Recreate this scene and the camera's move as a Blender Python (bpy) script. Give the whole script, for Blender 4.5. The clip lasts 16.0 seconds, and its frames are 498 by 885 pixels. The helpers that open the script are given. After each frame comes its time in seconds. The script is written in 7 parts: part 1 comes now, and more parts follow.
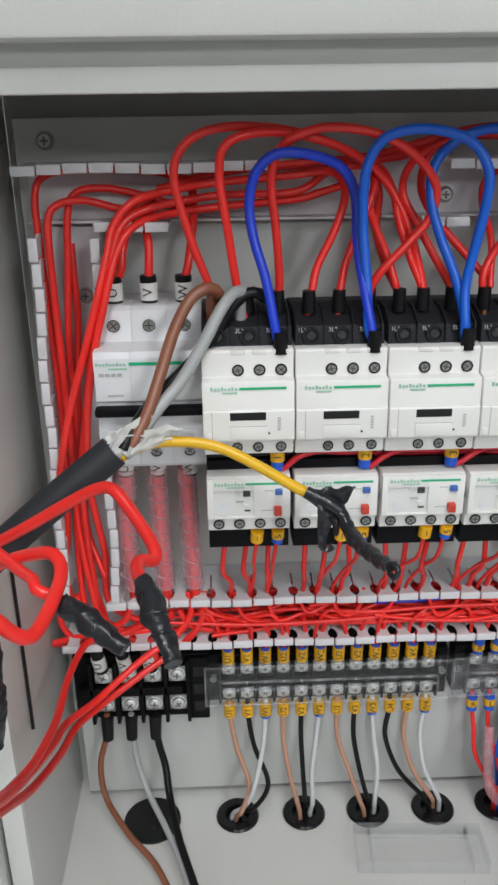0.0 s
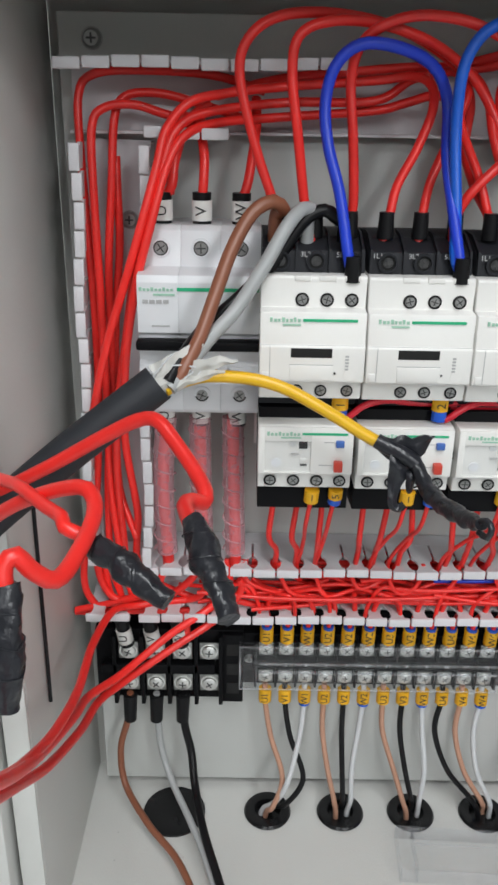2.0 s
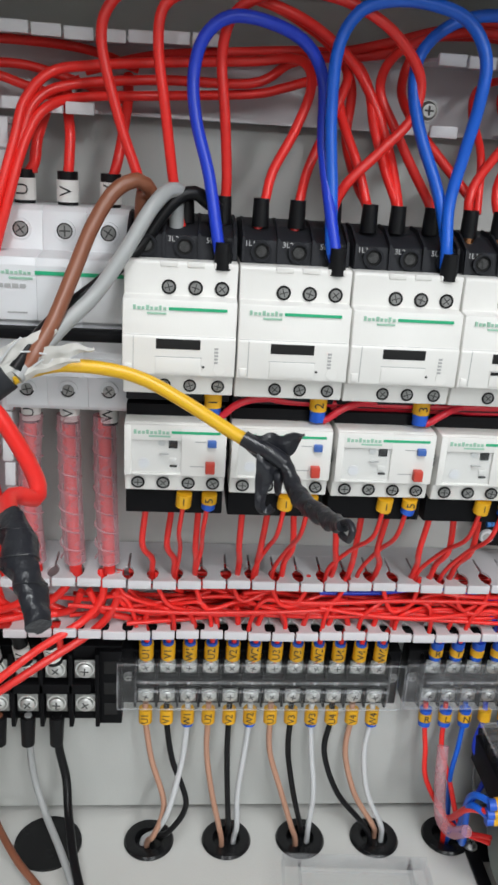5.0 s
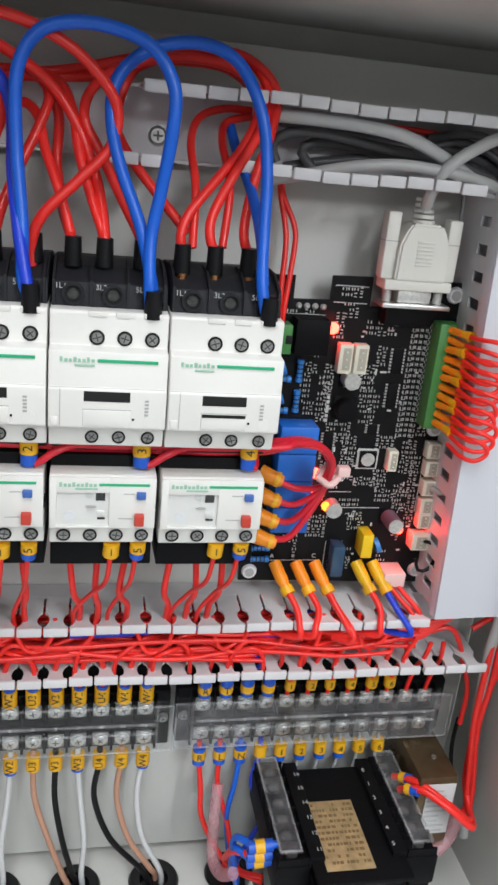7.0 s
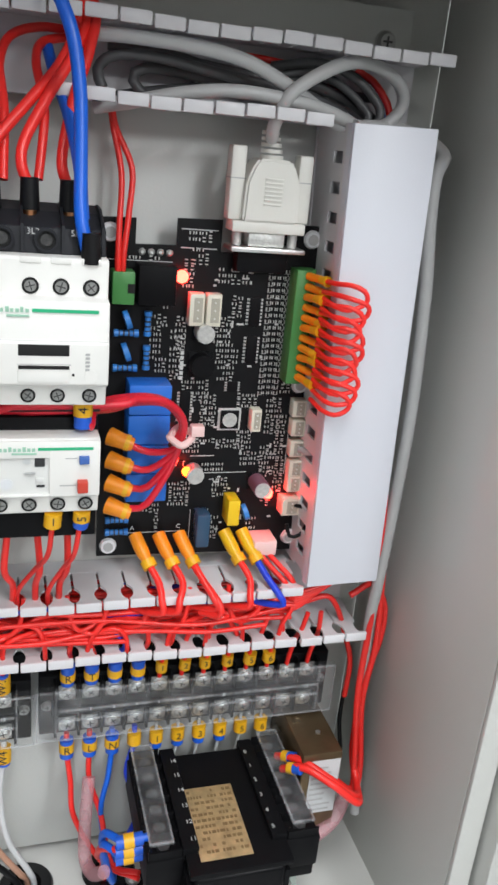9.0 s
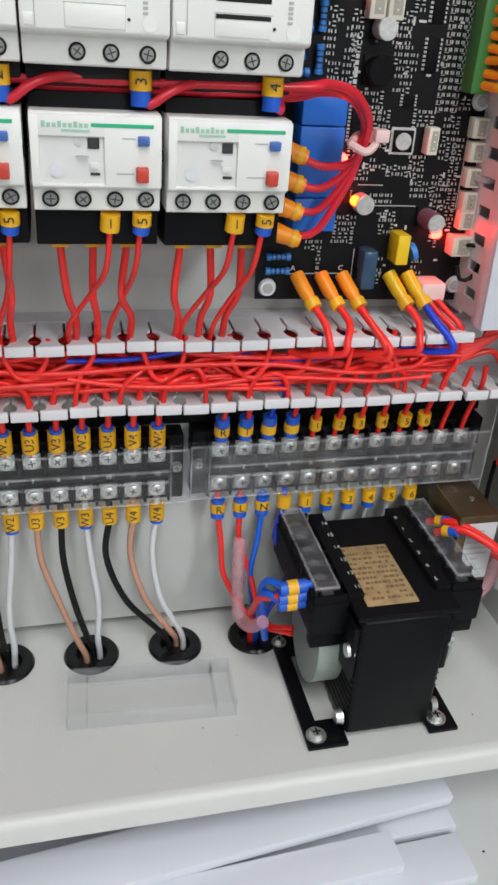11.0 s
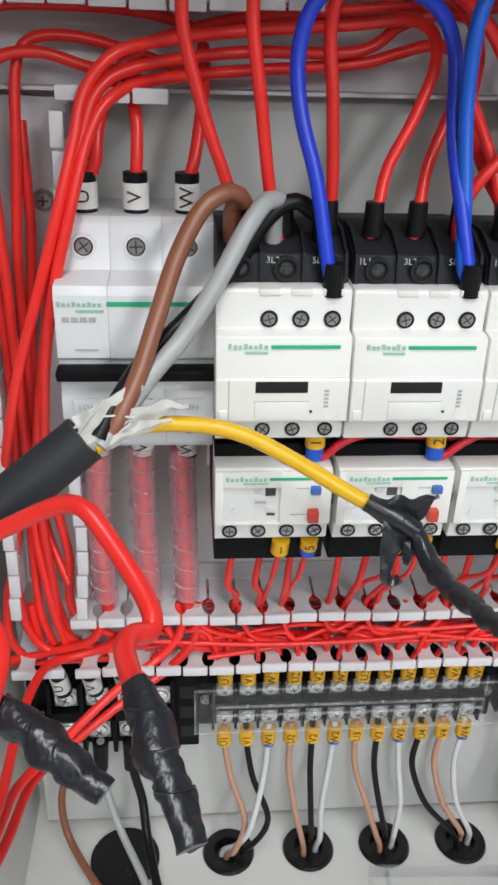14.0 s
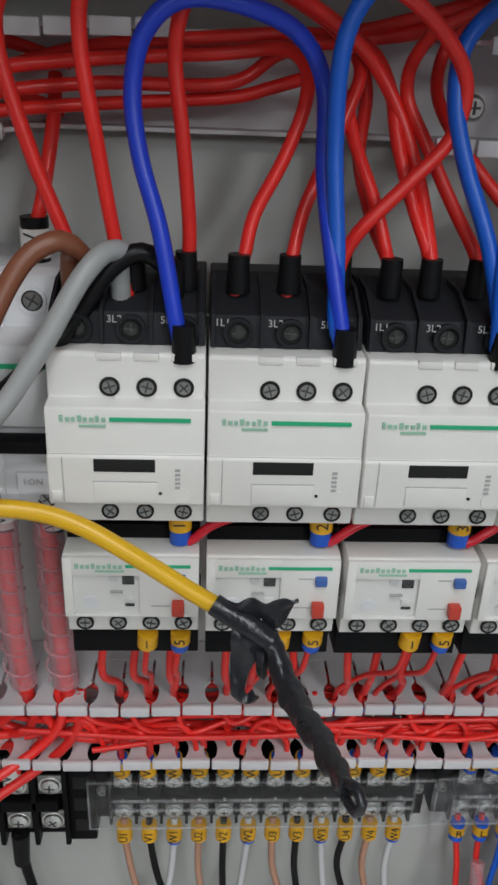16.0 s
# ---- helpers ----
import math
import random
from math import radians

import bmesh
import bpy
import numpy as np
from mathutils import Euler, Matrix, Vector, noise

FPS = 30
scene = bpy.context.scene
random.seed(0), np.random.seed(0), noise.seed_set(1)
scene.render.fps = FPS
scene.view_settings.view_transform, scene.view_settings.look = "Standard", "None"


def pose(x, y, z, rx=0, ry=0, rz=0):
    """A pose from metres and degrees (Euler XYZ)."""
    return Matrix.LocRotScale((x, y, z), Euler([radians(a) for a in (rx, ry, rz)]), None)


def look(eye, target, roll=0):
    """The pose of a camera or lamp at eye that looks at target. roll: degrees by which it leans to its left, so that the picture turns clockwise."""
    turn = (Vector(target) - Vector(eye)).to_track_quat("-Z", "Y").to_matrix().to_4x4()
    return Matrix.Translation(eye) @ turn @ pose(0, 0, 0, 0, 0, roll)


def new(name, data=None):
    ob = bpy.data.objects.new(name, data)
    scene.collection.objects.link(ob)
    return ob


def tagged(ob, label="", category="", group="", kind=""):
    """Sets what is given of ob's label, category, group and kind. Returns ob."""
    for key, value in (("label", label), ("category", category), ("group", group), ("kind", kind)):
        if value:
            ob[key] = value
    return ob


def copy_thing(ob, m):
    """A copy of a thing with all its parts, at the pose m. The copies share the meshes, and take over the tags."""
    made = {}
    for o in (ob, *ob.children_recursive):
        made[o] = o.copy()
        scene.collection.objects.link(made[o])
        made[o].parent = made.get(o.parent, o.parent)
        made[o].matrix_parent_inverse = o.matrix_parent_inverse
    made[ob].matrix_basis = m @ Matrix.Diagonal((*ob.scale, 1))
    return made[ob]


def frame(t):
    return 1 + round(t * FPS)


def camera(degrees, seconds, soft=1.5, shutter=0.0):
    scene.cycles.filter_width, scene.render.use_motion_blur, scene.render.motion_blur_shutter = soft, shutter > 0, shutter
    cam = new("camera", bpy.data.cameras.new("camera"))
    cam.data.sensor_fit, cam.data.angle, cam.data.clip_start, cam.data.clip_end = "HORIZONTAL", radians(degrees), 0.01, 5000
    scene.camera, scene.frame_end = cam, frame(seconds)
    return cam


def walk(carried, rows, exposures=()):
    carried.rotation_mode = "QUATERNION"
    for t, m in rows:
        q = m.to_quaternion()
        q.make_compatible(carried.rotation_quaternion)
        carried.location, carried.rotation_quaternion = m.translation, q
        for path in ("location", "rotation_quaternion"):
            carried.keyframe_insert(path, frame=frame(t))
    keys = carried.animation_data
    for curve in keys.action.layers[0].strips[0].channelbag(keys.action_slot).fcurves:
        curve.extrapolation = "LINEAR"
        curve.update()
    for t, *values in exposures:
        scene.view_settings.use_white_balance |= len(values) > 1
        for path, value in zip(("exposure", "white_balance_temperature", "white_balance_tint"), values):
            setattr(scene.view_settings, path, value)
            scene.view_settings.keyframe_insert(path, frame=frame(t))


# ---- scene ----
cam = camera(34.564, 16.0, soft=2.8, shutter=0.0)
ROWS = [
    (0, (0.01154, -0.44708, 0.45886), (0.02616, 0.01589, 0.27058), -0.862),
    (0.5, (0.01489, -0.43979, 0.44659), (0.02755, 0.02267, 0.25693), 0.183),
    (1, (0.01393, -0.44079, 0.44732), (0.02072, 0.02081, 0.25530), 0.517),
    (1.5, (0.00719, -0.42835, 0.43425), (0.00999, 0.03338, 0.24244), 0.711),
    (2, (-0.00390, -0.41044, 0.41718), (-0.00250, 0.05239, 0.22803), 0.929),
    (2.5, (-0.00662, -0.40305, 0.41514), (-0.00565, 0.06249, 0.23273), 1.174),
    (3, (-0.00923, -0.39603, 0.41550), (-0.00785, 0.07235, 0.24051), 1.342),
    (3.2, (-0.01224, -0.39250, 0.41458), (-0.01004, 0.07593, 0.23975), 1.407),
    (5.3, (0.03789, -0.39291, 0.40058), (0.08641, 0.07231, 0.22389), 3.989),
    (5.5, (0.04671, -0.39206, 0.40194), (0.09866, 0.07203, 0.22328), 4.206),
    (6, (0.05962, -0.39108, 0.40463), (0.12284, 0.07164, 0.22604), 4.583),
    (6.5, (0.07692, -0.38676, 0.40908), (0.15509, 0.07436, 0.23228), 5.166),
    (7, (0.10596, -0.37907, 0.41813), (0.20531, 0.07962, 0.24570), 5.750),
    (7.5, (0.12384, -0.37840, 0.41897), (0.24301, 0.07663, 0.24942), 6.195),
    (8, (0.14046, -0.37654, 0.42023), (0.27411, 0.07557, 0.25369), 6.247),
    (8.2, (0.14888, -0.37406, 0.42090), (0.28805, 0.07632, 0.25420), 6.182),
    (10.3, (0.12535, -0.35620, 0.33673), (0.25795, 0.07647, 0.12409), 4.774),
    (10.5, (0.11932, -0.35566, 0.33316), (0.24562, 0.07356, 0.10995), 4.638),
    (11, (0.09784, -0.35839, 0.32390), (0.20931, 0.06447, 0.08150), 4.094),
    (11.5, (0.07785, -0.36176, 0.32770), (0.16639, 0.05919, 0.07283), 3.461),
    (12, (0.04553, -0.36433, 0.33091), (0.11689, 0.05898, 0.07456), 2.649),
    (12.5, (0.01298, -0.36181, 0.33414), (0.07003, 0.06077, 0.07306), 2.244),
    (13, (-0.00354, -0.36214, 0.34171), (0.04340, 0.06010, 0.07807), 1.807),
    (13.5, (-0.01620, -0.35778, 0.36235), (0.02319, 0.06541, 0.09900), 1.360),
    (14, (-0.00800, -0.32619, 0.43039), (0.02944, 0.11594, 0.19993), 1.714),
    (14.5, (0.00053, -0.30486, 0.44367), (0.02936, 0.14713, 0.23182), 1.869),
    (15, (0.00570, -0.28719, 0.43540), (0.02026, 0.16623, 0.22517), 1.719),
    (15.5, (0.02008, -0.28490, 0.43044), (0.03767, 0.16653, 0.21620), 1.877),
    (16, (0.04532, -0.28878, 0.42961), (0.07296, 0.16228, 0.21565), 2.424),
]

EXPOSURES = [(0.0, -0.56), (1.0, -0.54), (1.5, -0.56), (2.0, -0.47), (2.5, -0.34), (3.0, -0.40), (5.5, -0.40), (8.2, -0.27), (10.3, -0.14), (10.6, -0.20), (11.0, -0.42), (11.5, -0.76), (12.0, -0.64), (12.5, -0.86), (13.0, -0.88), (13.5, -0.70), (14.0, -0.30), (14.5, -1.26), (15.0, -1.12), (16.0, -1.03)]
walk(cam, [(t, look(eye, aim, roll)) for t, eye, aim, roll in ROWS], EXPOSURES)

# ---- world and lamps: unseen ceiling lights, plus added fill panels ----
world = bpy.data.worlds.new("workshop_air")
scene.world = world
world.use_nodes = True
world.node_tree.nodes["Background"].inputs[0].default_value = (0.9, 0.95, 1.0, 1)
world.node_tree.nodes["Background"].inputs[1].default_value = 0.15


def area_lamp(name, x, y, z, w, d, watts, tilt=0.0):
    data = bpy.data.lights.new(name, "AREA")
    data.shape, data.size, data.size_y, data.energy, data.color = "RECTANGLE", w, d, watts, (0.95, 0.98, 1.0)
    ob = new(name, data)
    ob.matrix_world = pose(x, y, z, tilt, 0, 0)
    return ob


# near pair: assumed ceiling lights, out of view, placed to suit the shadows
area_lamp("unseen_light_panel", 0.00, -1.10, 1.60, 0.3, 1.2, 28)
area_lamp("unseen_light_panel", 1.10, -2.30, 1.60, 0.3, 1.0, 56)
# far tilted pair added as low fill for the cabinet's upper part
area_lamp("unseen_light_panel", 1.50, -4.60, 1.60, 1.2, 0.6, 58, 50)
area_lamp("unseen_light_panel", -0.90, -4.60, 1.60, 1.2, 0.6, 38, 50)


# ---- materials ----
def material(name, color, rough=0.5, metal=0.0, vary=0.06, scale=60.0, bump=0.05, bump_scale=900.0, spec=0.5,
             alpha=1.0, glass=0.0, emit=0.0, per_object=0.0, coat=0.0):
    m = bpy.data.materials.new(name)
    m.use_nodes = True
    nt = m.node_tree
    n, l = nt.nodes, nt.links
    b = n["Principled BSDF"]
    b.inputs["Roughness"].default_value = rough
    b.inputs["Metallic"].default_value = metal
    b.inputs["Specular IOR Level"].default_value = spec
    b.inputs["Alpha"].default_value = alpha
    b.inputs["Transmission Weight"].default_value = glass
    b.inputs["Coat Weight"].default_value = coat
    b.inputs["Base Color"].default_value = (*color, 1)
    if emit:
        b.inputs["Emission Color"].default_value = (*color, 1)
        b.inputs["Emission Strength"].default_value = emit
    co = n.new("ShaderNodeTexCoord")
    if vary:
        big = n.new("ShaderNodeTexNoise")
        big.inputs["Scale"].default_value, big.inputs["Detail"].default_value = scale, 6
        l.new(co.outputs["Object"], big.inputs["Vector"])
        mix = n.new("ShaderNodeMixRGB")
        lo = [c * (1 - vary * 1.6) for c in color]
        hi = [min(1, c * (1 + vary)) for c in color]
        mix.inputs[1].default_value, mix.inputs[2].default_value = (*lo, 1), (*hi, 1)
        l.new(big.outputs["Fac"], mix.inputs[0])
        out = mix.outputs[0]
        if per_object:
            info = n.new("ShaderNodeObjectInfo")
            hsv = n.new("ShaderNodeHueSaturation")
            rng = n.new("ShaderNodeMapRange")
            rng.inputs["To Min"].default_value, rng.inputs["To Max"].default_value = 1 - per_object, 1 + per_object
            l.new(info.outputs["Random"], rng.inputs["Value"])
            l.new(rng.outputs["Result"], hsv.inputs["Value"])
            l.new(out, hsv.inputs["Color"])
            out = hsv.outputs[0]
        l.new(out, b.inputs["Base Color"])
        ramp = n.new("ShaderNodeMapRange")
        ramp.inputs["To Min"].default_value, ramp.inputs["To Max"].default_value = max(0, rough - 0.08), min(1, rough + 0.08)
        l.new(big.outputs["Fac"], ramp.inputs["Value"])
        l.new(ramp.outputs["Result"], b.inputs["Roughness"])
    if bump:
        fine = n.new("ShaderNodeTexNoise")
        fine.inputs["Scale"].default_value, fine.inputs["Detail"].default_value = bump_scale, 3
        l.new(co.outputs["Object"], fine.inputs["Vector"])
        bp = n.new("ShaderNodeBump")
        bp.inputs["Strength"].default_value, bp.inputs["Distance"].default_value = bump, 0.001
        l.new(fine.outputs["Fac"], bp.inputs["Height"])
        l.new(bp.outputs["Normal"], b.inputs["Normal"])
    return m


POWDER = material("grey_white_powder_coat", (0.60, 0.60, 0.575), 0.42, vary=0.05, scale=14, bump=0.12, bump_scale=700)
PLATE = material("painted_mounting_plate", (0.56, 0.57, 0.55), 0.48, vary=0.05, scale=18, bump=0.10, bump_scale=600)
SHELL = material("white_moulded_plastic", (0.78, 0.77, 0.74), 0.38, vary=0.03, scale=80, bump=0.05, bump_scale=1500)
SHELL2 = material("cool_white_moulded_plastic", (0.74, 0.75, 0.77), 0.36, vary=0.03, scale=80, bump=0.05, bump_scale=1500)
DUCT = material("pale_grey_duct_plastic", (0.66, 0.65, 0.67), 0.45, vary=0.04, scale=50, bump=0.04)
BLACK = material("black_moulded_plastic", (0.006, 0.006, 0.007), 0.5, vary=0.2, scale=80, bump=0.06, spec=0.10)
RUBBER = material("glossy_black_rubber", (0.008, 0.008, 0.009), 0.25, vary=0.2, scale=60, bump=0.03, spec=0.35)
# darkened copy of the screw steel, with the terminal hole's shade in its colour
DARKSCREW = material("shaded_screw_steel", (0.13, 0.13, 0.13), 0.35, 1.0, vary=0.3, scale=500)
BASEGREY = material("charcoal_moulded_plastic", (0.019, 0.020, 0.024), 0.5, vary=0.15, scale=90, bump=0.06, spec=0.2)
# dark grey standing for the shade in screw slots; also colours the transformer's screws
SLOT = material("dark_screw_and_slot_shade", (0.07, 0.07, 0.07), 0.6, vary=0.1)
# black of the dark windows; on holes and pockets it stands for shade
HOLE = material("window_black_and_hole_shade", (0.01, 0.01, 0.01), 0.9, vary=0.1)
STEEL = material("zinc_plated_steel", (0.82, 0.82, 0.80), 0.36, 1.0, vary=0.15, scale=300, bump=0.1)
SCREWM = material("grey_screw_steel", (0.45, 0.45, 0.44), 0.40, 1.0, vary=0.2, scale=400, bump=0.1)
GREEN = material("green_print", (0.02, 0.42, 0.20), 0.4, vary=0.03)
PALEGREEN = material("pale_green_print", (0.33, 0.56, 0.43), 0.5, vary=0.15, scale=900)
GREYPRINT = material("grey_print", (0.42, 0.42, 0.42), 0.5, vary=0.05)
INK = material("black_print", (0.02, 0.02, 0.02), 0.5, vary=0.0)
WHITEPRINT = material("white_print", (0.62, 0.63, 0.62), 0.5, vary=0.05)
REDBTN = material("red_button_plastic", (0.55, 0.05, 0.03), 0.4)
BLUEBTN = material("blue_button_plastic", (0.05, 0.13, 0.42), 0.4)
RED = material("red_wire_insulation", (0.86, 0.028, 0.022), 0.34, vary=0.08, scale=120, bump=0.03, per_object=0.10)
ROSE = material("crimson_wire_insulation", (0.66, 0.016, 0.035), 0.32, vary=0.08, scale=120, bump=0.03, per_object=0.08)
BLUE = material("deep_blue_wire_insulation", (0.012, 0.050, 0.60), 0.38, vary=0.06, scale=120, bump=0.03)
BLUE2 = material("bright_blue_wire_insulation", (0.006, 0.115, 0.64), 0.38, vary=0.06, scale=120, bump=0.03)
BROWN = material("brown_wire_insulation", (0.24, 0.085, 0.045), 0.36, vary=0.06, bump=0.04)
PALEBROWN = material("pale_brown_wire_insulation", (0.46, 0.25, 0.17), 0.4, vary=0.06, bump=0.04)
DARKGREY = material("dark_grey_cable_jacket", (0.10, 0.10, 0.105), 0.4, vary=0.1, bump=0.04)
PALEGREY = material("pale_grey_cable_jacket", (0.47, 0.47, 0.47), 0.42, vary=0.06, bump=0.04)
GREY = material("grey_wire_insulation", (0.36, 0.37, 0.37), 0.38, vary=0.05, bump=0.04)
WHITE = material("white_wire_insulation", (0.56, 0.57, 0.58), 0.38, vary=0.05, bump=0.04)
YELLOW = material("yellow_wire_insulation", (0.78, 0.45, 0.012), 0.34, vary=0.08, bump=0.04)
TAG = material("yellow_ferrule_sleeve", (0.80, 0.42, 0.012), 0.42, vary=0.1, scale=200, bump=0.05, per_object=0.08)
ORANGE = material("orange_ferrule_sleeve", (0.86, 0.28, 0.012), 0.42, vary=0.1, scale=200, bump=0.05, per_object=0.08)
BLUETAG = material("blue_ferrule_sleeve", (0.012, 0.10, 0.58), 0.4, vary=0.06)
TAPE = material("wrinkled_black_tape", (0.017, 0.018, 0.023), 0.30, vary=0.3, scale=180, bump=0.9, bump_scale=190, spec=0.5)
SHEATH = material("matt_black_cable_rubber", (0.022, 0.024, 0.029), 0.55, vary=0.2, scale=90, bump=0.08, spec=0.35)


def clear_material(name, tint, haze, rough):
    """See-through plastic: mostly transparent, a little haze and gloss."""
    m = bpy.data.materials.new(name)
    m.use_nodes = True
    n, l = m.node_tree.nodes, m.node_tree.links
    b = n["Principled BSDF"]
    b.inputs["Base Color"].default_value = (0.8, 0.8, 0.82, 1)
    b.inputs["Roughness"].default_value = 0.4
    tr, gl, m1, m2 = (n.new(k) for k in ("ShaderNodeBsdfTransparent", "ShaderNodeBsdfGlossy", "ShaderNodeMixShader", "ShaderNodeMixShader"))
    tr.inputs[0].default_value = (*tint, 1)
    gl.inputs["Roughness"].default_value = rough
    no, co, mr = n.new("ShaderNodeTexNoise"), n.new("ShaderNodeTexCoord"), n.new("ShaderNodeMapRange")
    no.inputs["Scale"].default_value, no.inputs["Detail"].default_value = 90, 5
    mr.inputs["From Min"].default_value, mr.inputs["From Max"].default_value = 0.35, 0.75
    mr.inputs["To Min"].default_value, mr.inputs["To Max"].default_value = haze * 0.4, haze * 1.8
    l.new(co.outputs["Object"], no.inputs["Vector"])
    l.new(no.outputs["Fac"], mr.inputs["Value"])
    l.new(mr.outputs["Result"], m1.inputs[0])
    l.new(tr.outputs[0], m1.inputs[1])
    l.new(b.outputs[0], m1.inputs[2])
    m2.inputs[0].default_value = 0.022
    l.new(m1.outputs[0], m2.inputs[1])
    l.new(gl.outputs[0], m2.inputs[2])
    l.new(m2.outputs[0], n["Material Output"].inputs["Surface"])
    return m


CLEAR = clear_material("clear_plastic", (0.985, 0.988, 0.99), 0.016, 0.10)
CLEARHAZE = clear_material("scuffed_clear_plastic", (0.97, 0.975, 0.98), 0.055, 0.12)
CLEAREDGE = clear_material("clear_plastic_edge", (0.95, 0.96, 0.97), 0.16, 0.10)
MILKY = material("milky_spiral_plastic", (0.69, 0.36, 0.40), 0.35, vary=0.08, scale=200, bump=0.08, alpha=0.40)
TABLE = material("pale_painted_tabletop", (0.64, 0.66, 0.65), 0.5, vary=0.08, scale=12, bump=0.1)
LID = material("white_pvc_lid", (0.64, 0.65, 0.71), 0.4, vary=0.03, scale=10, bump=0.04)
COPPER = material("bare_copper", (0.72, 0.33, 0.16), 0.3, 1.0)


# ---- small mesh tools ----
def empty_thing(name, loc, label, category, group="", kind="", rz=0.0):
    ob = new(name)
    ob.empty_display_size = 0.01
    ob.matrix_world = pose(*loc, 0, 0, rz)
    return tagged(ob, label, category, group, kind)


def part(name, bm, mat, parent=None, label="", smooth=True):
    me = bpy.data.meshes.new(name)
    bm.to_mesh(me)
    bm.free()
    me.materials.append(mat)
    if smooth:
        me.polygons.foreach_set("use_smooth", [True] * len(me.polygons))
        me.set_sharp_from_angle(angle=radians(40))
    ob = new(name, me)
    if parent is not None:
        ob.parent = parent
    return tagged(ob, label)


def box(bm, x0, x1, y0, y1, z0, z1, bevel=0.0, seg=2):
    made = bmesh.ops.create_cube(bm, size=1.0)["verts"]
    bmesh.ops.scale(bm, vec=(abs(x1 - x0), abs(y1 - y0), abs(z1 - z0)), verts=made)
    bmesh.ops.translate(bm, vec=((x0 + x1) / 2, (y0 + y1) / 2, (z0 + z1) / 2), verts=made)
    if bevel:
        edges = {e for v in made for e in v.link_edges}
        bmesh.ops.bevel(bm, geom=list(edges), offset=bevel, segments=seg, affect="EDGES", profile=0.5)
    return bm


def bx(*a, bevel=0.0, seg=2):
    return box(bmesh.new(), *a, bevel=bevel, seg=seg)


def cyl(bm, p, axis, r, h, n=16, r2=None):
    """A capped cylinder or cone from p along axis."""
    d = Vector(axis).normalized()
    m = Matrix.Translation(Vector(p) + d * h / 2) @ d.to_track_quat("Z", "Y").to_matrix().to_4x4()
    bmesh.ops.create_cone(bm, cap_ends=True, segments=n, radius1=r, radius2=r if r2 is None else r2, depth=h, matrix=m)
    return bm


def cy(*a, **k):
    return cyl(bmesh.new(), *a, **k)


def prism(bm, outline, y0, y1):
    """An (x, z) outline drawn out along y."""
    a = [bm.verts.new((x, y0, z)) for x, z in outline]
    b = [bm.verts.new((x, y1, z)) for x, z in outline]
    bm.faces.new(a)
    bm.faces.new(b[::-1])
    for i in range(len(a)):
        j = (i + 1) % len(a)
        bm.faces.new((a[i], b[i], b[j], a[j]))
    bmesh.ops.recalc_face_normals(bm, faces=bm.faces)
    return bm


def side_prism(bm, outline, x0, x1, bevel=0.0):
    """A (y, z) outline drawn out along x."""
    a = [bm.verts.new((x0, y, z)) for y, z in outline]
    b = [bm.verts.new((x1, y, z)) for y, z in outline]
    faces = [bm.faces.new(a), bm.faces.new(b[::-1])]
    for i in range(len(a)):
        j = (i + 1) % len(a)
        faces.append(bm.faces.new((a[i], b[i], b[j], a[j])))
    bmesh.ops.recalc_face_normals(bm, faces=faces)
    if bevel:
        bmesh.ops.bevel(bm, geom=list({e for f in faces for e in f.edges}), offset=bevel, segments=2, affect="EDGES", profile=0.5)
    return bm


def smooth_path(pts, step):
    """A Catmull-Rom line through the points, in even steps."""
    p = [Vector(q) for q in pts]
    if len(p) == 2:
        return p
    p = [2 * p[0] - p[1], *p, 2 * p[-1] - p[-2]]
    out = []
    for i in range(1, len(p) - 2):
        a, b, c, d = p[i - 1 : i + 3]
        n = max(2, int((c - b).length / step))
        for k in range(n):
            t = k / n
            out.append(0.5 * (2 * b + (c - a) * t + (2 * a - 5 * b + 4 * c - d) * t * t + (3 * b - a - 3 * c + d) * t ** 3))
    return out + [p[-2]]


def tube(bm, pts, r, n=10, step=0.0025, radii=None):
    """A round, capped tube along a smooth line; radii may vary along it."""
    path = smooth_path(pts, step)
    rings, up = [], None
    for i, q in enumerate(path):
        d = (path[min(i + 1, len(path) - 1)] - path[max(i - 1, 0)]).normalized()
        if up is None:
            up = d.orthogonal().normalized()
        up = (up - d * up.dot(d)).normalized()
        side = d.cross(up)
        rr = r if radii is None else r * radii(i / (len(path) - 1))
        rings.append([bm.verts.new(q + (up * math.cos(a) + side * math.sin(a)) * rr) for a in (2 * math.pi * k / n for k in range(n))])
    for a, b in zip(rings, rings[1:]):
        for k in range(n):
            bm.faces.new((a[k], a[(k + 1) % n], b[(k + 1) % n], b[k]))
    bm.faces.new(rings[0][::-1])
    bm.faces.new(rings[-1])
    return bm


LETTERS = {}


def text(name, words, size, loc, rx, ry, rz, mat, parent):
    """Raised lettering in the built-in font, turned into a mesh; alike words share one."""
    key = (words, round(size, 5), mat.name)
    if key not in LETTERS:
        cu = bpy.data.curves.new(name, "FONT")
        cu.body, cu.size, cu.extrude, cu.align_x, cu.align_y = words, size, 0.00006, "CENTER", "CENTER"
        cu.resolution_u = 2
        tmp = new(name, cu)
        me = bpy.data.meshes.new_from_object(tmp.evaluated_get(bpy.context.evaluated_depsgraph_get()))
        bpy.data.objects.remove(tmp)
        me.materials.clear()
        me.materials.append(mat)
        LETTERS[key] = me
    ob = new(name, LETTERS[key])
    ob.matrix_world = pose(*loc, rx, ry, rz)
    if parent is not None:
        ob.parent = parent
    return ob


# ---- the cabinet ----
XL, XR, ZT, YF, YB = -0.102, 0.348, 0.472, -0.118, 0.020
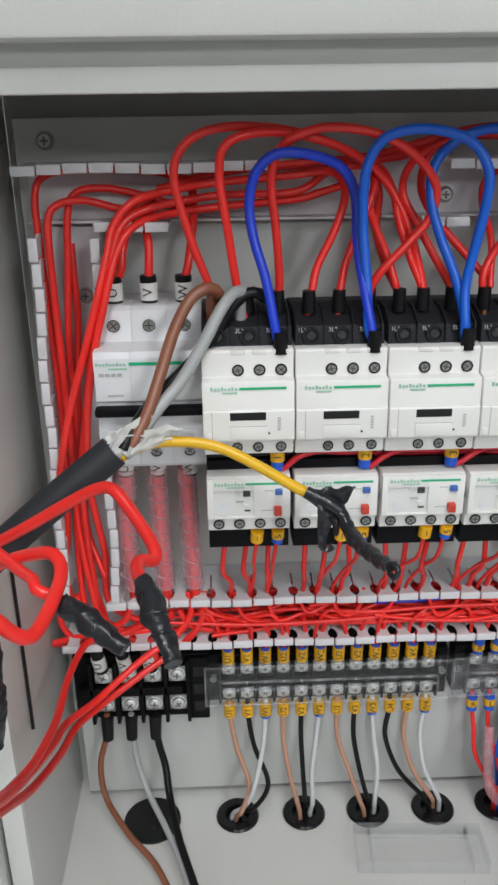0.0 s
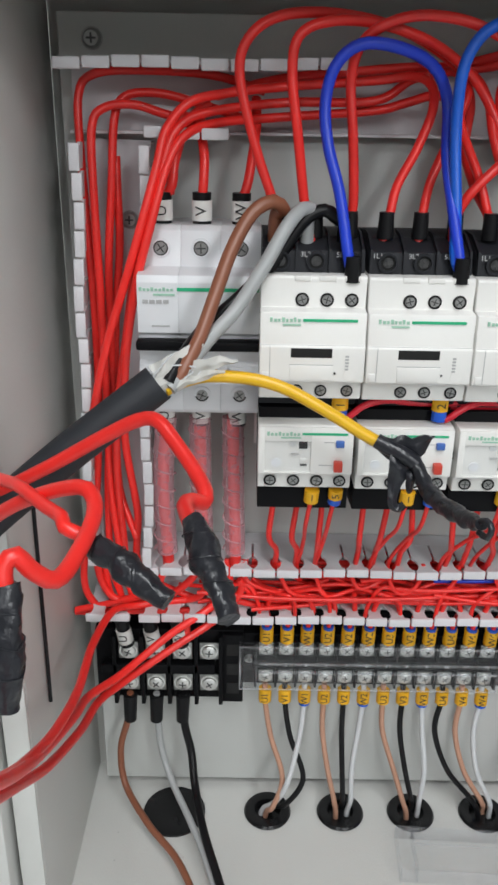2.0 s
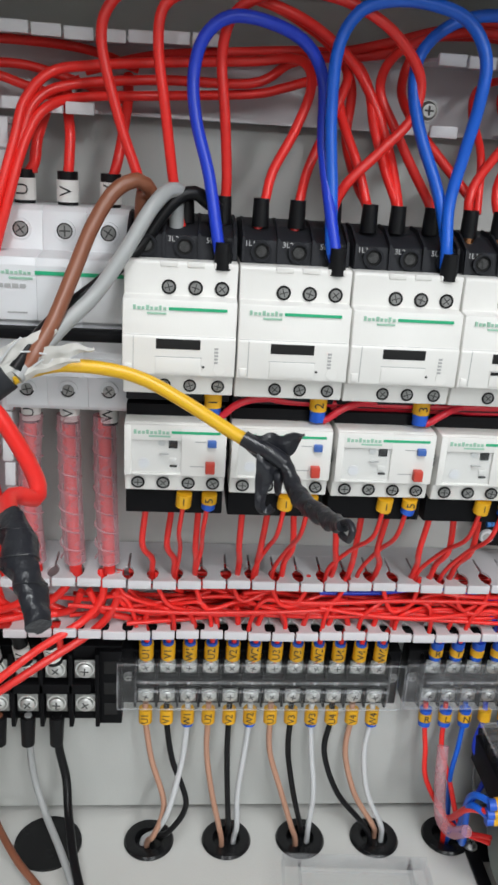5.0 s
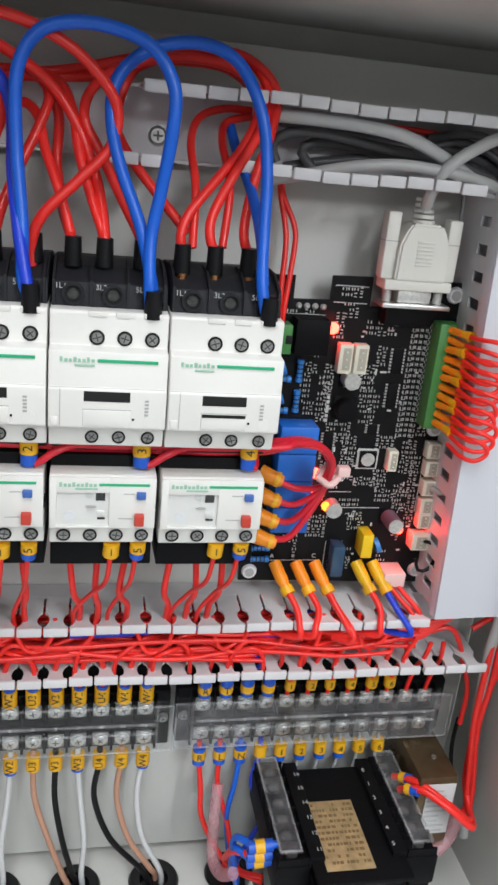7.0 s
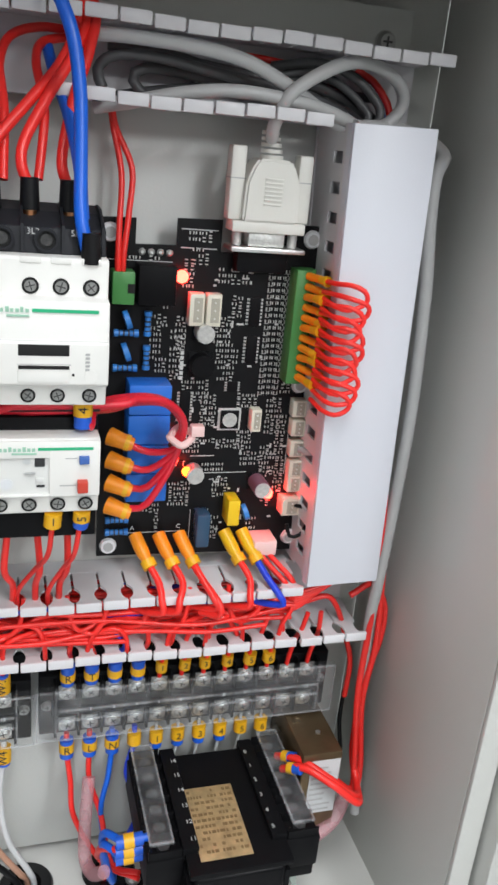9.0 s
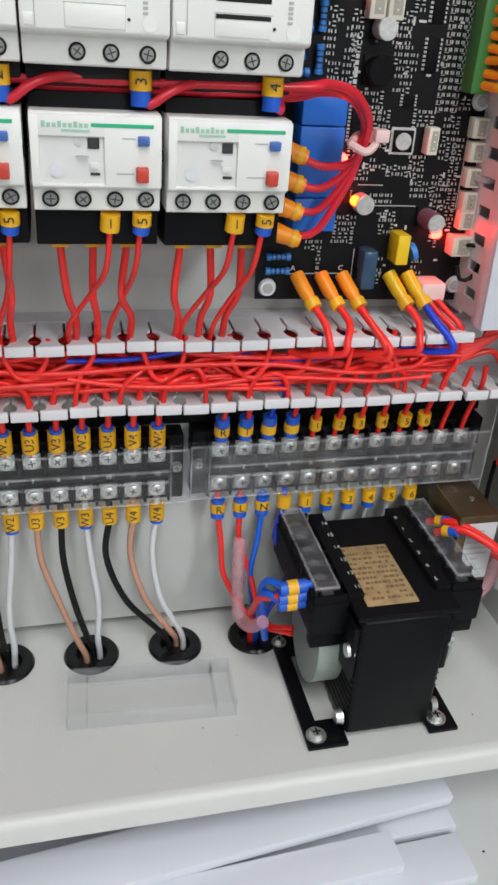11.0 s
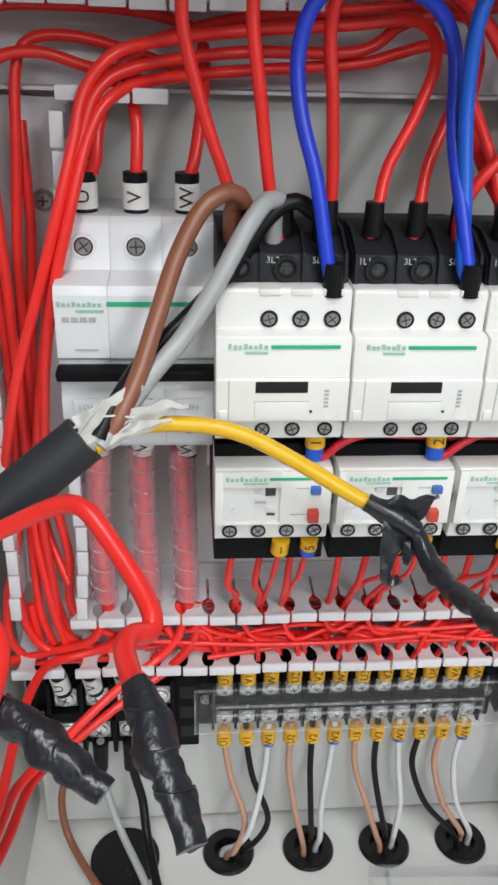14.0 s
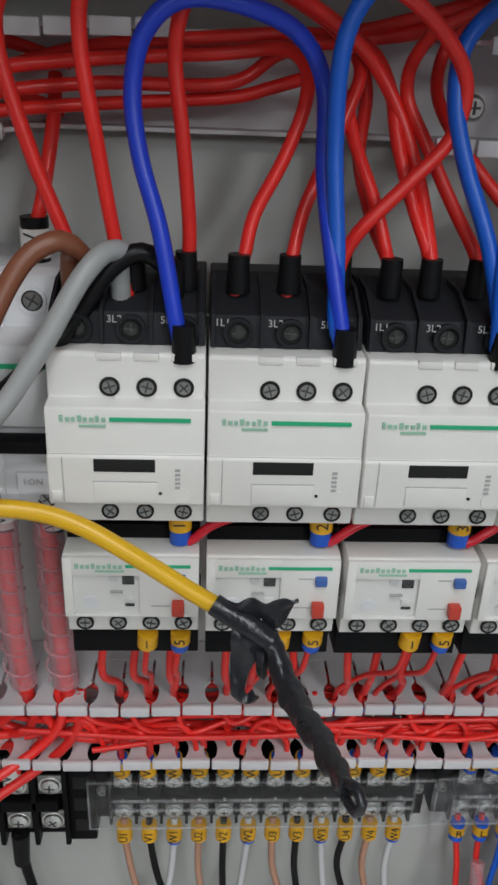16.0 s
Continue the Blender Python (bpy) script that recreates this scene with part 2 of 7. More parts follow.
cabinet = empty_thing("cabinet", (0.12, 0, -0.05), "open grey-white powder-coated steel control cabinet", "cabinet")
OFF = Vector((-0.12, 0, 0.05))


def cab(name, mat, *a, bevel=0.0015, label=""):
    bm = bx(*a, bevel=bevel)
    bmesh.ops.translate(bm, vec=OFF, verts=bm.verts)
    return part(name, bm, mat, cabinet, label)


cab("side_panel", POWDER, XL - 0.0015, XL, YF, YB, -0.03, ZT + 0.02, bevel=0.0005)
cab("side_panel", POWDER, XR, XR + 0.0015, YF, YB, -0.03, ZT + 0.02, bevel=0.0005)
cab("back_panel", POWDER, XL, XR, YB, YB + 0.0015, -0.03, ZT + 0.02, bevel=0.0005)
cab("top_panel", POWDER, XL, XR, YF, YB, ZT, ZT + 0.0015, bevel=0.0005)
# front rim: the folded lips round the opening
cab("front_lip", POWDER, XL - 0.03, XR + 0.03, YF - 0.003, YF, 0.4675, 0.477, bevel=0.0012)
cab("gutter", POWDER, XL - 0.03, XR + 0.03, YF, YF + 0.0015, 0.477, 0.492, bevel=0.0004)
cab("top_rim", POWDER, XL - 0.05, XR + 0.05, YF - 0.016, YF + 0.01, 0.4850, 0.53, bevel=0.002)
cab("side_lip", POWDER, XL - 0.012, XL, YF - 0.003, YF, -0.03, 0.466, bevel=0.0012)
cab("side_rim", POWDER, XL - 0.06, XL - 0.014, YF - 0.012, YF + 0.02, -0.03, 0.487, bevel=0.002)
cab("side_lip", POWDER, XR, XR + 0.012, YF - 0.003, YF, -0.03, 0.466, bevel=0.0012)
cab("side_rim", POWDER, XR + 0.014, XR + 0.06, YF - 0.012, YF + 0.02, -0.03, 0.487, bevel=0.002)

# the floor panel with its cable holes and rolled front edge
HOLES = [(0.013, -0.021, 0.0105), (0.060, -0.021, 0.0105), (0.1055, -0.021, 0.0105), (0.152, -0.021, 0.0105), (0.198, -0.020, 0.0105), (-0.047, -0.022, 0.0200)]
bm = bx(XL, XR, YF + 0.004, YB, -0.003, 0.0)
floor_panel = part("floor_panel", bm, POWDER, None, smooth=False)
cut = bmesh.new()
for hx, hy, hr in HOLES:
    cyl(cut, (hx, hy, -0.02), (0, 0, 1), hr, 0.04, 40)
cut_me = bpy.data.meshes.new("cutter")
cut.to_mesh(cut_me)
cutter = new("cutter", cut_me)
mod = floor_panel.modifiers.new("holes", "BOOLEAN")
mod.object, mod.operation, mod.solver = cutter, "DIFFERENCE", "EXACT"
baked = bpy.data.meshes.new_from_object(floor_panel.evaluated_get(bpy.context.evaluated_depsgraph_get()))
floor_panel.modifiers.clear()
floor_panel.data = baked
bpy.data.objects.remove(cutter)
floor_panel.data.transform(Matrix.Translation(OFF))
floor_panel.parent = cabinet
bm = side_prism(bmesh.new(), [(YF + 0.004, 0.0), (YF + 0.001, -0.0004), (YF - 0.0012, -0.0018), (YF - 0.002, -0.004), (YF - 0.002, -0.014), (YF, -0.014), (YF + 0.004, -0.003)], XL, XR)
bmesh.ops.translate(bm, vec=OFF, verts=bm.verts)
part("floor_lip", bm, POWDER, cabinet)

# mounting plate
plate = empty_thing("mounting_plate", (0.115, 0.001, 0.006), "light grey painted steel mounting plate screwed into cabinet", "mounting plate")
bm = bx(-0.094 - 0.115, 0.322 - 0.115, 0.0, 0.0018, 0.0, 0.454, bevel=0.0006)
part("plate", bm, PLATE, plate)


def pan_screw(parent, x, y, z, r=0.0045, mat=SCREWM):
    """A pan-head screw facing the front; dark bars stand for its cross recess's shade."""
    bm = bmesh.new()
    cyl(bm, (x, y, z), (0, -1, 0), r * 1.12, 0.0006, 20)
    cyl(bm, (x, y - 0.0006, z), (0, -1, 0), r, r * 0.55, 20, r * 0.72)
    ob = part("screw", bm, mat, parent)
    bm = bmesh.new()
    t = y - 0.0006 - r * 0.55
    box(bm, x - r * 0.5, x + r * 0.5, t - 0.0002, t + 0.0004, z - r * 0.1, z + r * 0.1)
    box(bm, x - r * 0.1, x + r * 0.1, t - 0.0003, t + 0.0004, z - r * 0.5, z + r * 0.5)
    part("recess", bm, SLOT, ob, smooth=False)
    return ob


for sx, sz in ((-0.078, 0.449), (0.309, 0.446)):
    pan_screw(plate, sx - 0.115, 0, sz - 0.006)


# ---- table, and an added room shell out of view ----
def room_box(name, *a, mat=POWDER):
    return tagged(part(name, bx(*a), mat, smooth=False), kind="structure")


# unseen shell round the cabinet; its wall colour is set for bounced fill
ROOMWALL = material("unseen_bounce_wall", (0.55, 0.55, 0.53), 0.7, vary=0.05, scale=3)
FLOORM = material("unseen_room_floor", (0.22, 0.23, 0.23), 0.5, vary=0.1, scale=5)
room_box("floor", -2.5, 2.5, -6.0, 1.0, -0.86, -0.80, mat=FLOORM)
room_box("unseen_wall_north", -2.5, 2.5, 1.0, 1.1, -0.80, 1.70, mat=ROOMWALL)
room_box("unseen_wall_south", -2.5, 2.5, -6.1, -6.0, -0.80, 1.70, mat=ROOMWALL)
room_box("unseen_wall_west", -2.6, -2.5, -6.0, 1.0, -0.80, 1.70, mat=ROOMWALL)
room_box("unseen_wall_east", 2.5, 2.6, -6.0, 1.0, -0.80, 1.70, mat=ROOMWALL)
room_box("ceiling", -2.6, 2.6, -6.1, 1.1, 1.70, 1.75, mat=ROOMWALL)
table = empty_thing("work_table", (0.12, -0.3, -0.80), "pale grey painted work table under the cabinet", "table")
part("tabletop", bx(-0.9, 0.25, -0.5, 0.5, 0.715, 0.745, bevel=0.003), TABLE, table)
for lx in (-0.85, 0.20):
    for ly in (-0.45, 0.45):
        part("leg", bx(lx - 0.025, lx + 0.025, ly - 0.025, ly + 0.025, 0.0, 0.715, bevel=0.003), STEEL, table)


# ---- contactors ----
def dome_screw(parent, x, y, z, r, mat=SCREWM, turn=0.4, well=True):
    """A slotted screw on a front face; a black ring stands for its well's shade."""
    if well:
        bm = bmesh.new()
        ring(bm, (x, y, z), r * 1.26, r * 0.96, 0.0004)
        part("well_shade_ring", bm, HOLE, parent)
    bm = cy((x, y + 0.0002, z), (0, -1, 0), r, 0.0007, n=18, r2=r * 0.88)
    s = part("screw", bm, mat, parent)
    # slots are a raised dark cross, their shade given by colour alone
    bm = bmesh.new()
    c, q = math.cos(turn), math.sin(turn)
    for ux, uz in ((c, q), (-q, c)):
        a = Vector((ux, 0, uz)) * r * 0.72
        w = Vector((-uz, 0, ux)) * r * 0.09
        o = Vector((x, y - 0.0006, z))
        vs = [bm.verts.new(o + v) for v in (a + w, a - w, -a - w, -a + w)]
        bm.faces.new(vs)
        top = [bm.verts.new(v.co + Vector((0, -0.0002, 0))) for v in vs]
        bm.faces.new(top)
        for i in range(4):
            bm.faces.new((vs[i], vs[(i + 1) % 4], top[(i + 1) % 4], top[i]))
    bmesh.ops.recalc_face_normals(bm, faces=bm.faces)
    part("slot", bm, SLOT, s, smooth=False)
    return s


def ring(bm, c, r1, r0, h, n=20):
    """A flat ring facing the front, h proud."""
    c = Vector(c)
    v = []
    for r, dy in ((r1, 0), (r1, -h), (r0, -h), (r0, 0)):
        v.append([bm.verts.new(c + Vector((math.cos(2 * math.pi * k / n) * r, dy, math.sin(2 * math.pi * k / n) * r))) for k in range(n)])
    for a, b in zip(v, v[1:] + v[:1]):
        for k in range(n):
            bm.faces.new((a[k], a[(k + 1) % n], b[(k + 1) % n], b[k]))
    bmesh.ops.recalc_face_normals(bm, faces=bm.faces)
    return bm


def contactor(double_window):
    W = 0.0450
    t = empty_thing("contactor", (0, 0, 0), "white and black three-pole contactor with green stripe", "contactor", "contactors in the row")
    # black base with stepped terminal shelves
    bm = side_prism(bmesh.new(), [(-0.004, -0.008), (-0.004, 0.064), (-0.022, 0.0695), (-0.040, 0.0712), (-0.056, 0.0695), (-0.0680, 0.0650), (-0.0705, 0.0562), (-0.060, 0.050), (-0.060, 0.006), (-0.066, 0.003), (-0.066, -0.004), (-0.05, -0.008)], 0.0006, W - 0.0006, bevel=0.0005)
    part("base", bm, BASEGREY, t, "charcoal plastic base with terminal shelf")
    for k in range(4):
        x = 0.0014 + k * 0.0139
        bm = side_prism(bmesh.new(), [(-0.045, 0.068), (-0.045, 0.0720), (-0.058, 0.0716), (-0.0705, 0.0662), (-0.0718, 0.0568), (-0.066, 0.0568)], x - 0.0005, x + 0.0005)
        part("barrier", bm, BASEGREY, t)
    # white front, stepped
    body = part("cover", side_prism(bmesh.new(), [(-0.050, 0.0035), (-0.050, 0.0562), (-0.0765, 0.0562), (-0.0775, 0.0552), (-0.0775, 0.0428), (-0.0838, 0.0422), (-0.0845, 0.0285), (-0.0855, 0.0278), (-0.0855, 0.0128), (-0.0840, 0.0118), (-0.0795, 0.0112), (-0.0785, 0.0030), (-0.077, 0.0025)], 0.0003, W - 0.0003, bevel=0.00055), SHELL, t, "white plastic front cover")
    # seams and flap
    part("seam", bx(0.001, W - 0.001, -0.0848, -0.083, 0.0281, 0.0285), GREYPRINT, body, smooth=False)
    part("seam", bx(0.0045, 0.0048, -0.0857, -0.084, 0.0134, 0.0278), GREYPRINT, body, smooth=False)
    part("flap", bx(0.0132, 0.0312, -0.0860, -0.0840, 0.0136, 0.0200, bevel=0.0003), SHELL, body)
    part("seam", bx(0.0130, 0.0314, -0.0857, -0.084, 0.0200, 0.0203), GREYPRINT, body, smooth=False)
    part("window", bx(0.0134, 0.0308, -0.0857, -0.0840, 0.0233, 0.0273, bevel=0.0001), HOLE, body, "black indicator window")
    if double_window:
        part("window", bx(0.0134, 0.0308, -0.0862, -0.0840, 0.0186, 0.0199), HOLE, body)
    part("catch", cy((0.0385, -0.0853, 0.0158), (0, -1, 0), 0.0024, 0.0004, n=24), SHELL, body)
    part("pin_hole", cy((0.0322, -0.0854, 0.0165), (0, -1, 0), 0.0005, 0.0004, n=10), HOLE, body)
    part("side_clip", bx(0.0012, 0.0042, -0.0861, -0.084, 0.0135, 0.0170, bevel=0.0004), SHELL, body)
    # green stripe and printed marks
    part("stripe", bx(0.0182, 0.0408, -0.08455, -0.0830, 0.0384, 0.0395), GREEN, body, "green printed stripe", smooth=False)
    logo = bmesh.new()
    for k in range(8):
        box(logo, 0.0044 + k * 0.00165, 0.0054 + k * 0.00165 + 0.0002 * (k % 2), -0.0845, -0.0830, 0.0382, 0.0394 if k % 3 else 0.0400)
    box(logo, 0.0098, 0.0172, -0.0845, -0.0830, 0.0366, 0.0373)
    part("logo", logo, PALEGREEN, body, "pale green printed mark", smooth=False)
    mark = bmesh.new()
    for k in range(5):
        box(mark, 0.0364, 0.0379, -0.0857, -0.0840, 0.0180 + k * 0.0014, 0.0188 + k * 0.0014)
    part("side_print", mark, GREYPRINT, body, smooth=False)
    for k, x in enumerate((0.0178, 0.0282, 0.0386)):
        dome_screw(body, x, -0.0776, 0.0462, 0.0023, turn=0.3 + k)
        dome_screw(body, x - (0.001 if k < 2 else 0), -0.0790, 0.0068, 0.0021, turn=0.9 + k)
    nub = bmesh.new()
    for x in (0.0178, 0.0282, 0.0386):
        box(nub, x - 0.0035, x + 0.0035, -0.0780, -0.0765, 0.0540, 0.0562, bevel=0.0003)
    part("terminal_lip", nub, SHELL, body)
    for k, x in enumerate((0.0085, 0.0235, 0.0385)):
        bm = bmesh.new()
        ring(bm, (x, -0.0700, 0.0610), 0.0042, 0.0032, 0.0016)
        part("screw_ring", bm, BASEGREY, t)
        # black disc in place of the shade inside the terminal hole
        part("terminal_hole_shade", cy((x, -0.0692, 0.0610), (0, -1, 0), 0.0033, 0.0014, n=18), HOLE, t)
        # screw colour already carries the shade of sitting deep in the hole
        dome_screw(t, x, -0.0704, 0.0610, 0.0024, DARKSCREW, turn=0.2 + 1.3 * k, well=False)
    for k, w in enumerate(("1L1", "3L2", "5L3")):
        text("terminal_mark", w, 0.0030, (0.0040 + k * 0.0150, -0.0713, 0.0638), 82, 0, 0, GREYPRINT, t)
    return t


PITCH = 0.0452
CZ = 0.300
con = contactor(False)
con.matrix_world = pose(0.0006, 0, CZ)
for k in (1, 2):
    copy_thing(con, pose(0.0006 + PITCH * k, 0, CZ - 0.0003 * k))
last = contactor(True)
last.matrix_world = pose(0.0006 + PITCH * 3, 0, CZ - 0.0008)
tagged(last, "white and black contactor with two dark slots")


# ---- overload relays ----
def relay():
    W = 0.0435
    t = empty_thing("overload_relay", (0, 0, 0), "white overload relay with red and blue buttons", "overload relay", "relays under the contactors")
    part("base", side_prism(bmesh.new(), [(-0.004, -0.004), (-0.004, 0.036), (-0.066, 0.040), (-0.066, 0.005), (-0.0675, 0.003), (-0.0675, -0.0140), (-0.05, -0.0165), (-0.02, -0.0165)], 0.0004, W - 0.0004, bevel=0.0005), BLACK, t, "black plastic base")
    f = part("cover", side_prism(bmesh.new(), [(-0.050, 0.0), (-0.050, 0.0345), (-0.0748, 0.0345), (-0.0757, 0.0338), (-0.0757, 0.0095), (-0.0752, 0.0085), (-0.0735, 0.0082), (-0.0728, 0.0005), (-0.072, 0.0)], 0.0003, W - 0.0003, bevel=0.0005), SHELL, t, "white plastic front cover")
    rim = bmesh.new()
    box(rim, 0.0003, 0.0032, -0.0770, -0.0750, 0.0095, 0.0338, bevel=0.0003)
    box(rim, 0.0242, W - 0.0003, -0.0770, -0.0750, 0.0095, 0.0338, bevel=0.0003)
    box(rim, 0.0030, 0.0244, -0.0770, -0.0750, 0.0266, 0.0338, bevel=0.0003)
    box(rim, 0.0030, 0.0244, -0.0770, -0.0750, 0.0095, 0.0106, bevel=0.0003)
    part("face_frame", rim, SHELL, f)
    part("dial_window", bx(0.0033, 0.0241, -0.0769, -0.0764, 0.0107, 0.0265), CLEAR, f, "clear sealing window")
    part("dial", cy((0.0085, -0.0757, 0.0150), (0, -1, 0), 0.0024, 0.0005), SHELL2, f)
    part("selector", cy((0.0160, -0.0757, 0.0252), (0, -1, 0), 0.0016, 0.0006), WHITEPRINT, f)
    part("window", bx(0.0188, 0.0226, -0.0762, -0.0755, 0.0226, 0.0262), HOLE, f)
    part("window", bx(0.0195, 0.0226, -0.0762, -0.0755, 0.0135, 0.0144), HOLE, f)
    part("slider", bx(0.0192, 0.0222, -0.0763, -0.0755, 0.0156, 0.0178, bevel=0.0002), SHELL, f)
    part("reset_button", bx(0.0352, 0.0390, -0.0790, -0.0765, 0.0243, 0.0275, bevel=0.0004), BLUEBTN, f, "blue button")
    part("stop_button", bx(0.0346, 0.0386, -0.0800, -0.0765, 0.0118, 0.0170, bevel=0.0005), REDBTN, f, "red button")
    part("stripe", bx(0.0200, 0.0405, -0.0772, -0.0765, 0.0300, 0.0312), GREEN, f, "green printed stripe", smooth=False)
    logo = bmesh.new()
    for k in range(9):
        box(logo, 0.0042 + k * 0.0017, 0.0054 + k * 0.0017, -0.0772, -0.0765, 0.0296, 0.0310 if k % 3 else 0.0316)
    box(logo, 0.0105, 0.0195, -0.0772, -0.0765, 0.0282, 0.0290)
    part("logo", logo, PALEGREEN, f, "pale green printed mark", smooth=False)
    lines = bmesh.new()
    box(lines, 0.0300, 0.0345, -0.0772, -0.0765, 0.0262, 0.0266)
    box(lines, 0.0280, 0.0340, -0.0772, -0.0765, 0.0142, 0.0146)
    box(lines, 0.0150, 0.0190, -0.0776, -0.0765, 0.0200, 0.0204)
    part("print", lines, GREYPRINT, f, smooth=False)
    part("side_latch", bx(W - 0.0012, W + 0.0003, -0.0760, -0.0700, 0.0185, 0.0225), BLACK, t)
    for k, x in enumerate((0.0060, 0.0168, 0.0276, 0.0382)):
        dome_screw(f, x, -0.0737, 0.0046, 0.0023, turn=0.7 * k)
    # lower outlets
    for k, x in enumerate((0.0085, 0.0205, 0.0330)):
        part("outlet", bx(x - 0.0032, x + 0.0032, -0.060, -0.050, -0.0174, -0.0160, bevel=0.0002), TAG, t)
    return t


RZ = 0.2568
rel = relay()
rel.matrix_world = pose(0.0010, 0, RZ) @ Matrix.Diagonal((1, 1, 0.935, 1))
for k in (1, 2, 3):
    copy_thing(rel, pose(0.0010 + PITCH * k, 0, RZ - 0.0004 * k))

# ---- circuit breaker ----
mcb = empty_thing("circuit_breaker", (-0.0525, 0, 0.284), "white three-pole circuit breaker with black lever bar", "circuit breaker")
W = 0.0537
part("base", bx(0.001, W - 0.001, -0.042, -0.004, 0.001, 0.086, bevel=0.0006), SHELL2, mcb)
for k in range(3):
    a = k * W / 3
    bm = side_prism(bmesh.new(), [(-0.030, 0.0), (-0.030, 0.0875), (-0.0440, 0.0875), (-0.0470, 0.0855), (-0.0485, 0.0700), (-0.0645, 0.0690), (-0.0660, 0.0660), (-0.0660, 0.0440), (-0.0640, 0.0425), (-0.0640, 0.0310), (-0.0655, 0.0290), (-0.0655, 0.0205), (-0.0490, 0.0190), (-0.0485, 0.002), (-0.047, 0.0)], a + 0.00003, a + W / 3 - 0.00003, bevel=0.00018)
    pole = part("pole_module", bm, SHELL2, mcb)
    dome_screw(pole, a + 0.0090, -0.0479, 0.0780, 0.0031, turn=0.6 + k)
    for z in (0.0780, 0.0095):
        bm = bmesh.new()
        ring(bm, (a + 0.0090, -0.0478 if z > 0.05 else -0.0486, z), 0.0044, 0.0033, 0.0008)
        part("terminal_collar", bm, SHELL2, pole)
    # the hole's inner shade is a flat black disc within the collar
    part("terminal_hole_shade", cy((a + 0.0090, -0.0483, 0.0095), (0, -1, 0), 0.0033, 0.0004), HOLE, pole)
    dome_screw(pole, a + 0.0090, -0.0487, 0.0095, 0.0027, turn=0.2 + k, well=False)
    part("switch_plate", bx(a + 0.0040, a + 0.0142, -0.0668, -0.0640, 0.0218, 0.0286, bevel=0.0003), SHELL2, pole)
    text("switch_mark", "I.ON", 0.0030, (a + 0.0091, -0.0670, 0.0255), 90, 0, 0, GREYPRINT, pole)
    slot = bmesh.new()
    for dz in (0.0, 0.0016):
        box(slot, a + 0.0040, a + 0.0140, -0.0494, -0.0480, 0.0155 + dz, 0.0161 + dz)
    part("vent_slot", slot, GREYPRINT, pole, smooth=False)
part("lever_bar", bx(-0.0006, W + 0.0006, -0.0715, -0.0640, 0.0370, 0.0415, bevel=0.0012), BLACK, mcb, "black linked lever bar")
part("stripe", bx(0.0175, W - 0.0008, -0.0664, -0.0655, 0.0625, 0.0640), GREEN, mcb, "green printed stripe", smooth=False)
logo = bmesh.new()
for k in range(9):
    box(logo, 0.0010 + k * 0.0017, 0.0022 + k * 0.0017, -0.0664, -0.0655, 0.0624, 0.0635 if k % 3 else 0.0640)
box(logo, 0.0072, 0.0165, -0.0664, -0.0655, 0.0604, 0.0613)
part("logo", logo, PALEGREEN, mcb, "green printed mark", smooth=False)
pr = bmesh.new()
for k in range(4):
    box(pr, 0.0024 + k * 0.0030, 0.0048 + k * 0.0030, -0.0664, -0.0655, 0.0570, 0.0586)
box(pr, 0.0062, 0.0140, -0.0664, -0.0655, 0.0468, 0.0474)
part("print", pr, GREYPRINT, mcb, smooth=False)

# mounting rails behind the devices
for z, x0, x1 in ((0.328, -0.060, 0.186), (0.268, 0.0, 0.186)):
    r = empty_thing("mounting_rail", (x0, 0, z), "zinc-plated steel mounting rail", "mounting rail")
    part("rail", bx(0, x1 - x0, -0.0038, -0.0002, -0.0175, 0.0175, bevel=0.0005), STEEL, r)


# ---- slotted wire ducts ----
DEPTH = 0.041


def finger_mesh(w):
    """One duct finger: a tongue along -y with a keyhole flank and an outward lip at its end."""
    bm = bmesh.new()
    h = w / 2
    half = [(0.0006, -0.012), (0.0006, -0.0262), (0.0018, -0.0275), (0.0028, -0.0300), (0.0030, -0.0330), (0.0026, -0.0358), (0.0016, -0.0380), (0.0004, -0.0392), (0.0004, -DEPTH)]
    out = [(-h + d, y) for d, y in half] + [(h - d, y) for d, y in half[::-1]]
    a = [bm.verts.new((x, y, 0.0)) for x, y in out]
    b = [bm.verts.new((x, y, 0.0013)) for x, y in out]
    bm.faces.new(a)
    bm.faces.new(b)
    for i in range(len(out)):
        j = (i + 1) % len(out)
        bm.faces.new((a[i], a[j], b[j], b[i]))
    bmesh.ops.recalc_face_normals(bm, faces=bm.faces)
    lip = box(bmesh.new(), -h + 0.0004, h - 0.0004, -DEPTH - 0.0014, -DEPTH + 0.0008, -0.0026, 0.0022, bevel=0.0006)
    me = bpy.data.meshes.new("lip")
    lip.to_mesh(me)
    lip.free()
    bm.from_mesh(me)
    out = bpy.data.meshes.new("finger")
    bm.to_mesh(out)
    bm.free()
    out.materials.append(DUCT)
    out.polygons.foreach_set("use_smooth", [True] * len(out.polygons))
    out.set_sharp_from_angle(angle=radians(35))
    return out


FP = 0.01245
FINGER = finger_mesh(FP)


